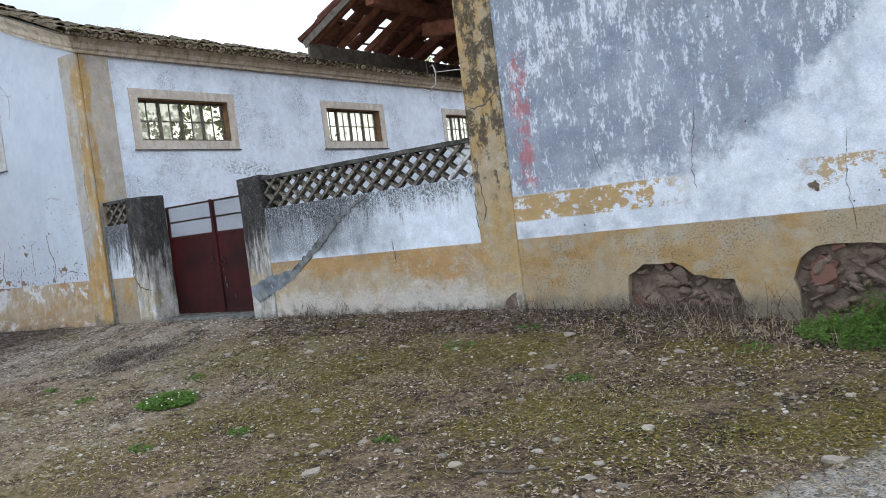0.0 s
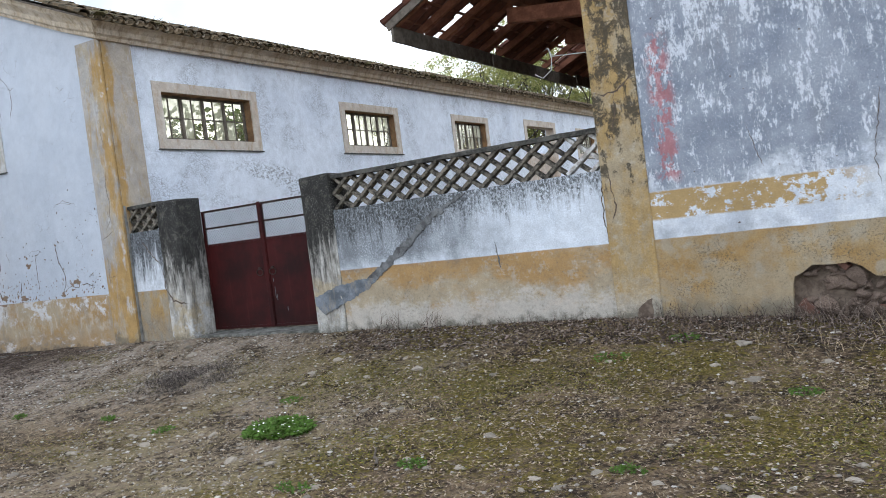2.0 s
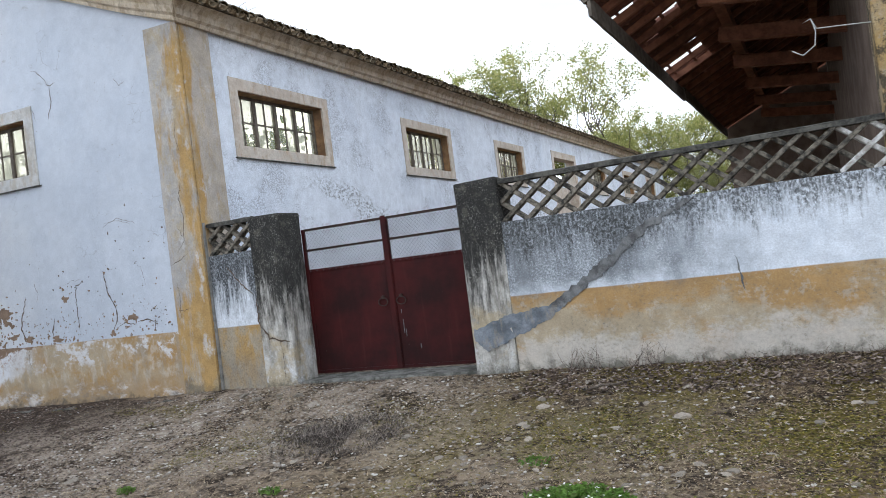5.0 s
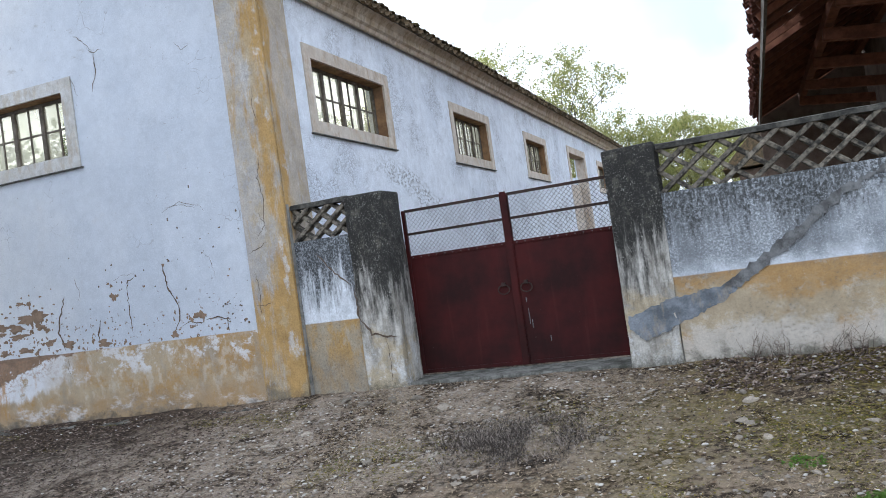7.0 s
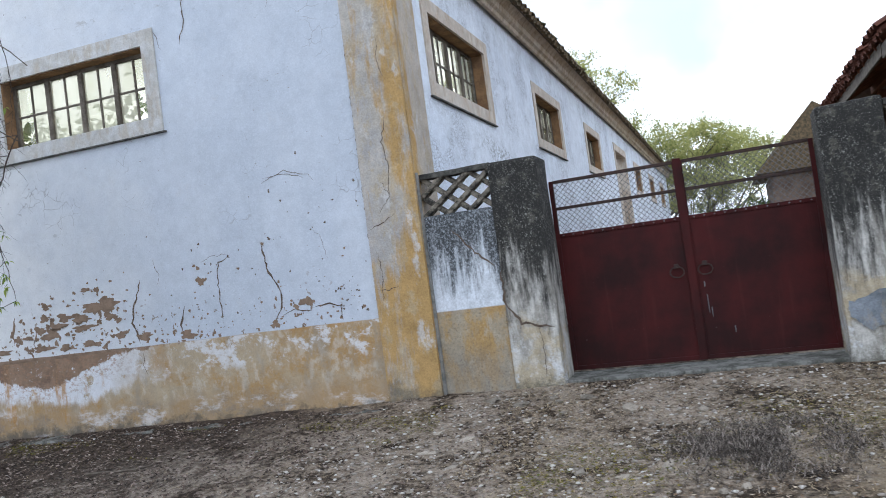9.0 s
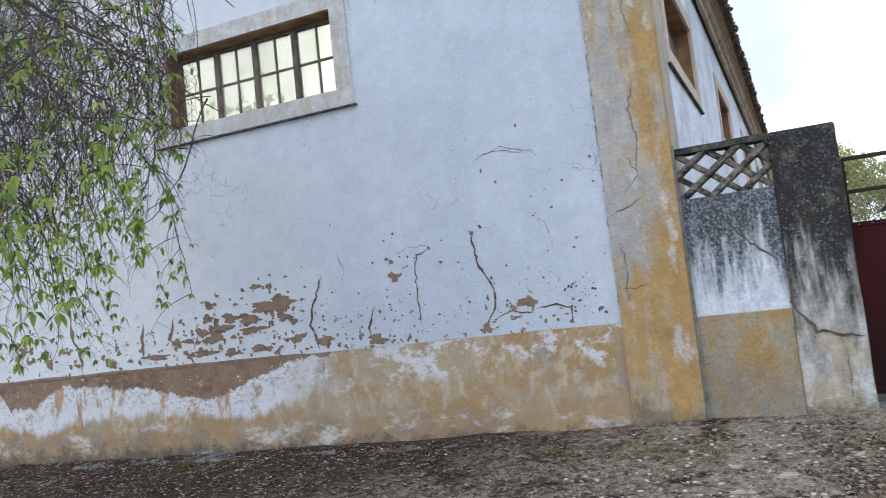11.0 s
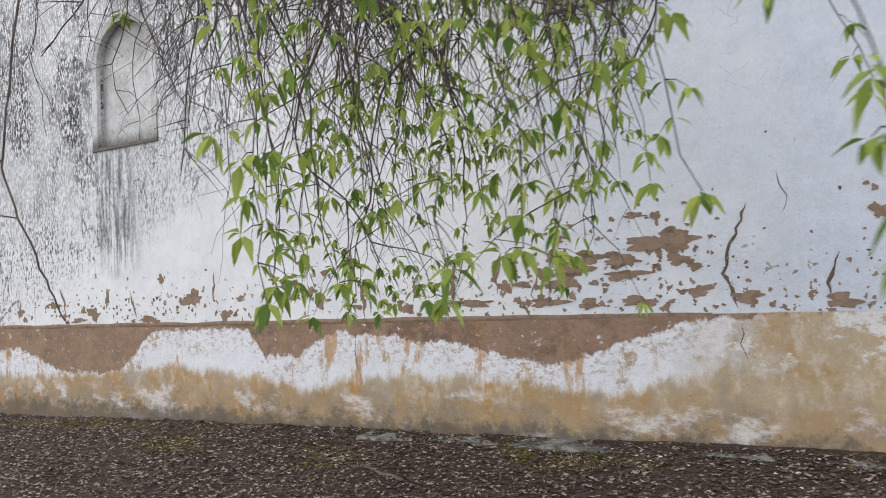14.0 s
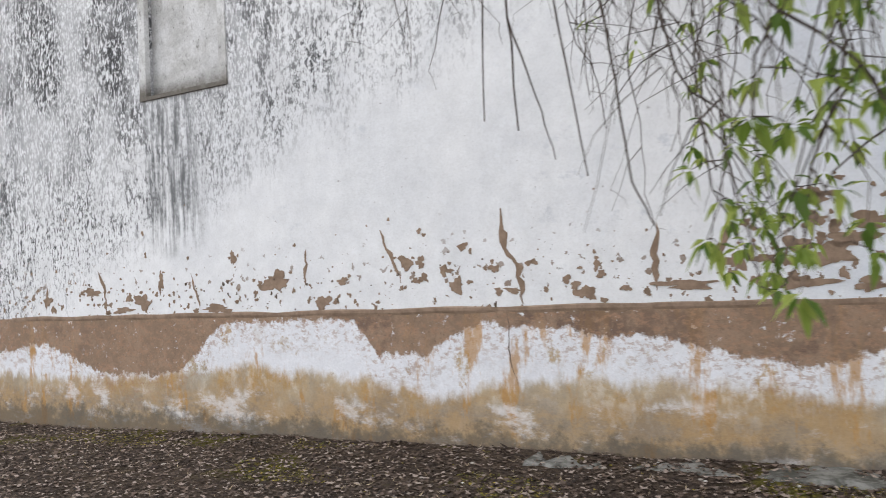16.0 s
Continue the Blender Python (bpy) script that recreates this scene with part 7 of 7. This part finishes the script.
def clump(name, x, y, rx, ry, h, blades, leaf, material, label, category, flowers=0, seed=0):
    """A low plant: many short leafy stems, with flowers where it has any."""
    rng = random.Random(seed)
    z = ground_z(x, y)
    t = thing(name, (x, y, z), label, category, "weeds")
    lv, lf, sv, sf, pv, pf = [], [], [], [], [], []
    for i in range(blades):
        a, r = rng.uniform(0, 6.28), math.sqrt(rng.random())
        p = Vector((rx * r * math.cos(a), ry * r * math.sin(a), ground_z(x + rx * r * math.cos(a), y + ry * r * math.sin(a)) - z))
        d = Vector((rng.gauss(0, 0.4), rng.gauss(0, 0.4), 1)).normalized()
        top = p + d * h * (1.1 - 0.7 * r) * rng.uniform(0.5, 1.1)
        spindle(sv, sf, [p, p.lerp(top, 0.5), top], 0.0025, 0.0012, 3)
        for _ in range(6):
            leaf_batch(lv, lf, p.lerp(top, rng.uniform(0.25, 1)), Vector((rng.gauss(0, 1), rng.gauss(0, 1), rng.uniform(-0.1, 0.8))), leaf * rng.uniform(0.6, 1.3), rng, 0.5)
        if i < flowers:
            c = top + Vector((0, 0, 0.012))
            o = len(pv)
            n = 8
            pv.append(tuple(c))
            tilt = Vector((rng.uniform(-0.5, 0.5), rng.uniform(-0.8, 0.2), 1)).normalized()
            e1 = tilt.cross(Vector((1, 0, 0))).normalized()
            e2 = tilt.cross(e1)
            for k in range(n):
                pv.append(tuple(c + (e1 * math.cos(2 * math.pi * k / n) + e2 * math.sin(2 * math.pi * k / n)) * 0.009 + tilt * 0.002))
            pf += [(o, o + 1 + k, o + 1 + (k + 1) % n) for k in range(n)]
    rows = [("stem_work", sv, sf, material), ("foliage", lv, lf, material)] + ([("blossom", pv, pf, M_PETAL)] if flowers else [])
    for n, v, f, mt in rows:
        ob = new(n, raw(n, v, f, mt))
        ob.parent = t
        tagged(ob, kind="stuff")
    return t


clump("flowering_weed", -7.74, 5.5, 0.36, 0.26, 0.13, 420, 0.042, M_WEED, "low green weed with small white flowers on the bank", "weed", 34, 1)
clump("tall_weed", -1.35, 8.05, 0.55, 0.32, 0.34, 520, 0.034, M_WEED, "leafy green weed growing at the foot of the wall", "weed", 0, 2)
clump("dark_shrub", -0.95, 8.25, 0.45, 0.22, 0.62, 560, 0.04, M_DARKLEAF, "dark bushy weed against the broken wall base", "weed", 0, 3)
for i, (x, y, r) in enumerate(((-5.9, 4.9, 0.13), (-6.6, 4.4, 0.16), (-4.3, 5.0, 0.12), (-9.2, 5.4, 0.14), (-5.2, 7.4, 0.2), (-4.6, 7.9, 0.16), (-8.3, 6.3, 0.14), (-10.3, 5.6, 0.12), (-3.4, 6.6, 0.14), (-11.8, 5.5, 0.1), (-2.2, 7.6, 0.2))):
    clump("small_weed", x, y, r, r * 0.7, 0.05, 40, 0.022, M_WEED, "small tuft of green weed in the soil", "weed", 0, 10 + i)


def stalks(x, y, rx, ry, n, h, label, seed, mat=M_LITTER_DARK):
    """Dry upright stalks with a few bent side shoots."""
    rng = random.Random(seed)
    z = ground_z(x, y)
    t = thing("dry_stalks", (x, y, z), label, "dry plant", "dry plants by the wall")
    v, f = [], []
    for _ in range(n):
        px, py = rng.uniform(-rx, rx), rng.uniform(-ry, ry)
        p = Vector((px, py, ground_z(x + px, y + py) - z - 0.01))
        d = Vector((rng.gauss(0, 0.35), rng.gauss(-0.05, 0.15), 1)).normalized()
        hh = h * rng.uniform(0.3, 1.1)
        q = p + d * hh * 0.6
        e = q + (d + Vector((rng.gauss(0, 0.5), rng.gauss(0, 0.2), -0.1))).normalized() * hh * 0.4
        spindle(v, f, [p, q, e], 0.003, 0.001, 3)
        for _ in range(2):
            a = p.lerp(q, rng.uniform(0.4, 1))
            spindle(v, f, [a, a + Vector((rng.gauss(0, 1), rng.gauss(0, 0.4), rng.uniform(0, 1))).normalized() * hh * 0.25], 0.0018, 0.0008, 3)
    ob = new("stalk_work", raw("stalk_work", v, f, mat))
    ob.parent = t
    tagged(ob, kind="stuff")
    return t


stalks(-3.1, 8.36, 0.65, 0.09, 220, 0.26, "dark dry stalks before the exposed rubble", 1)
stalks(-2.3, 8.3, 0.45, 0.12, 70, 0.42, "tall dry weed stalks against the ochre plinth", 2)
stalks(-4.4, 8.38, 0.6, 0.07, 80, 0.22, "thin dry stalks along the wall foot", 3)
stalks(-8.1, 8.36, 0.5, 0.1, 60, 0.3, "thin dry stalks beside the boundary wall", 4)
stalks(-6.6, 8.4, 0.9, 0.06, 70, 0.12, "short dry grass along the boundary wall", 5)
stalks(-3.0, 7.7, 1.2, 0.35, 160, 0.14, "tufts of bleached dry grass on the bank", 6, M_STRAW)
stalks(-4.0, 8.2, 1.6, 0.2, 320, 0.13, "dark dry grass along the foot of the wall", 7)
stalks(-1.9, 8.1, 1.0, 0.25, 220, 0.20, "bleached dry grass before the green weed", 8, M_STRAW)


def stick(points, r, label):
    ob = part("stick", tube(points, [r * (1 - 0.12 * i) for i in range(len(points))], 6), M_BARK, None, "", True)
    return tagged(ob, label, "stick", "fallen sticks")


for x, y, l, a in ((-8.0, 8.0, 0.55, 0.5), (-3.0, 4.7, 0.5, 0.2), (-6.3, 5.0, 0.4, 2.2), (-15.8, 6.9, 0.6, 0.3), (-18.8, 7.2, 0.5, 2.8)):
    pts = []
    for k in range(5):
        px, py = x + math.cos(a) * l * (k / 4 - 0.5), y + math.sin(a) * l * (k / 4 - 0.5) + 0.02 * math.sin(k * 2.1)
        pts.append((px, py, ground_z(px, py) + 0.012))
    stick(pts, 0.014, "dry fallen stick lying on the soil")

# grass in the eaves of the store
v, f = [], []
rng = random.Random(8)
for _ in range(2600):
    y = rng.uniform(8.0, 40)
    if noise.noise((y * 1.3, 0, 9)) < rng.uniform(-0.35, 0.5):
        continue
    x = -12.98 - rng.random() ** 2 * 0.7
    p = Vector((x, y, sheet(x) + 0.06))
    h = rng.uniform(0.04, 0.16)
    spindle(v, f, [p, p + Vector((rng.gauss(0, 0.3), rng.gauss(0, 0.3), 1)) * h * 0.6, p + Vector((rng.gauss(0.2, 0.5), rng.gauss(0, 0.5), 0.9)) * h], 0.006, 0.002, 3)
ob = new("roof_grass", raw("roof_grass", v, f, M_STRAW))
tagged(ob, "dry grass and moss growing in the roof tiles", "grass", "", "stuff")
M_CUSHION = plain("brown_green_moss", (0.11, 0.095, 0.035), (0.055, 0.046, 0.022), 12, 0.97, bump=0.8)
cushion = lump(random.Random(90), 0.6, 3)
poses = []
for _ in range(170):
    y = 8.0 + 30 * rng.random() ** 1.6
    if noise.noise((y * 0.9, 3, 1)) < rng.uniform(-0.5, 0.35):
        continue
    x = -12.95 - rng.random() * 0.35
    w = rng.uniform(0.10, 0.26)
    poses.append(Matrix.Translation((x, y, sheet(x) + 0.10)) @ pose(0, 0, 0, 0, 0, rng.uniform(0, 360)) @ Matrix.Diagonal((w, w * rng.uniform(0.6, 1.4), w * rng.uniform(0.5, 0.9), 1)))
for _ in range(60):
    x = -13.0 - 6.2 * rng.random()
    w = rng.uniform(0.08, 0.2)
    poses.append(Matrix.Translation((x, 8.04 + rng.uniform(0, 0.3), sheet(x) + 0.11)) @ Matrix.Diagonal((w, w, w * 0.6, 1)))
join_tiles("moss_cushions", cushion, poses, M_CUSHION, store_roof)
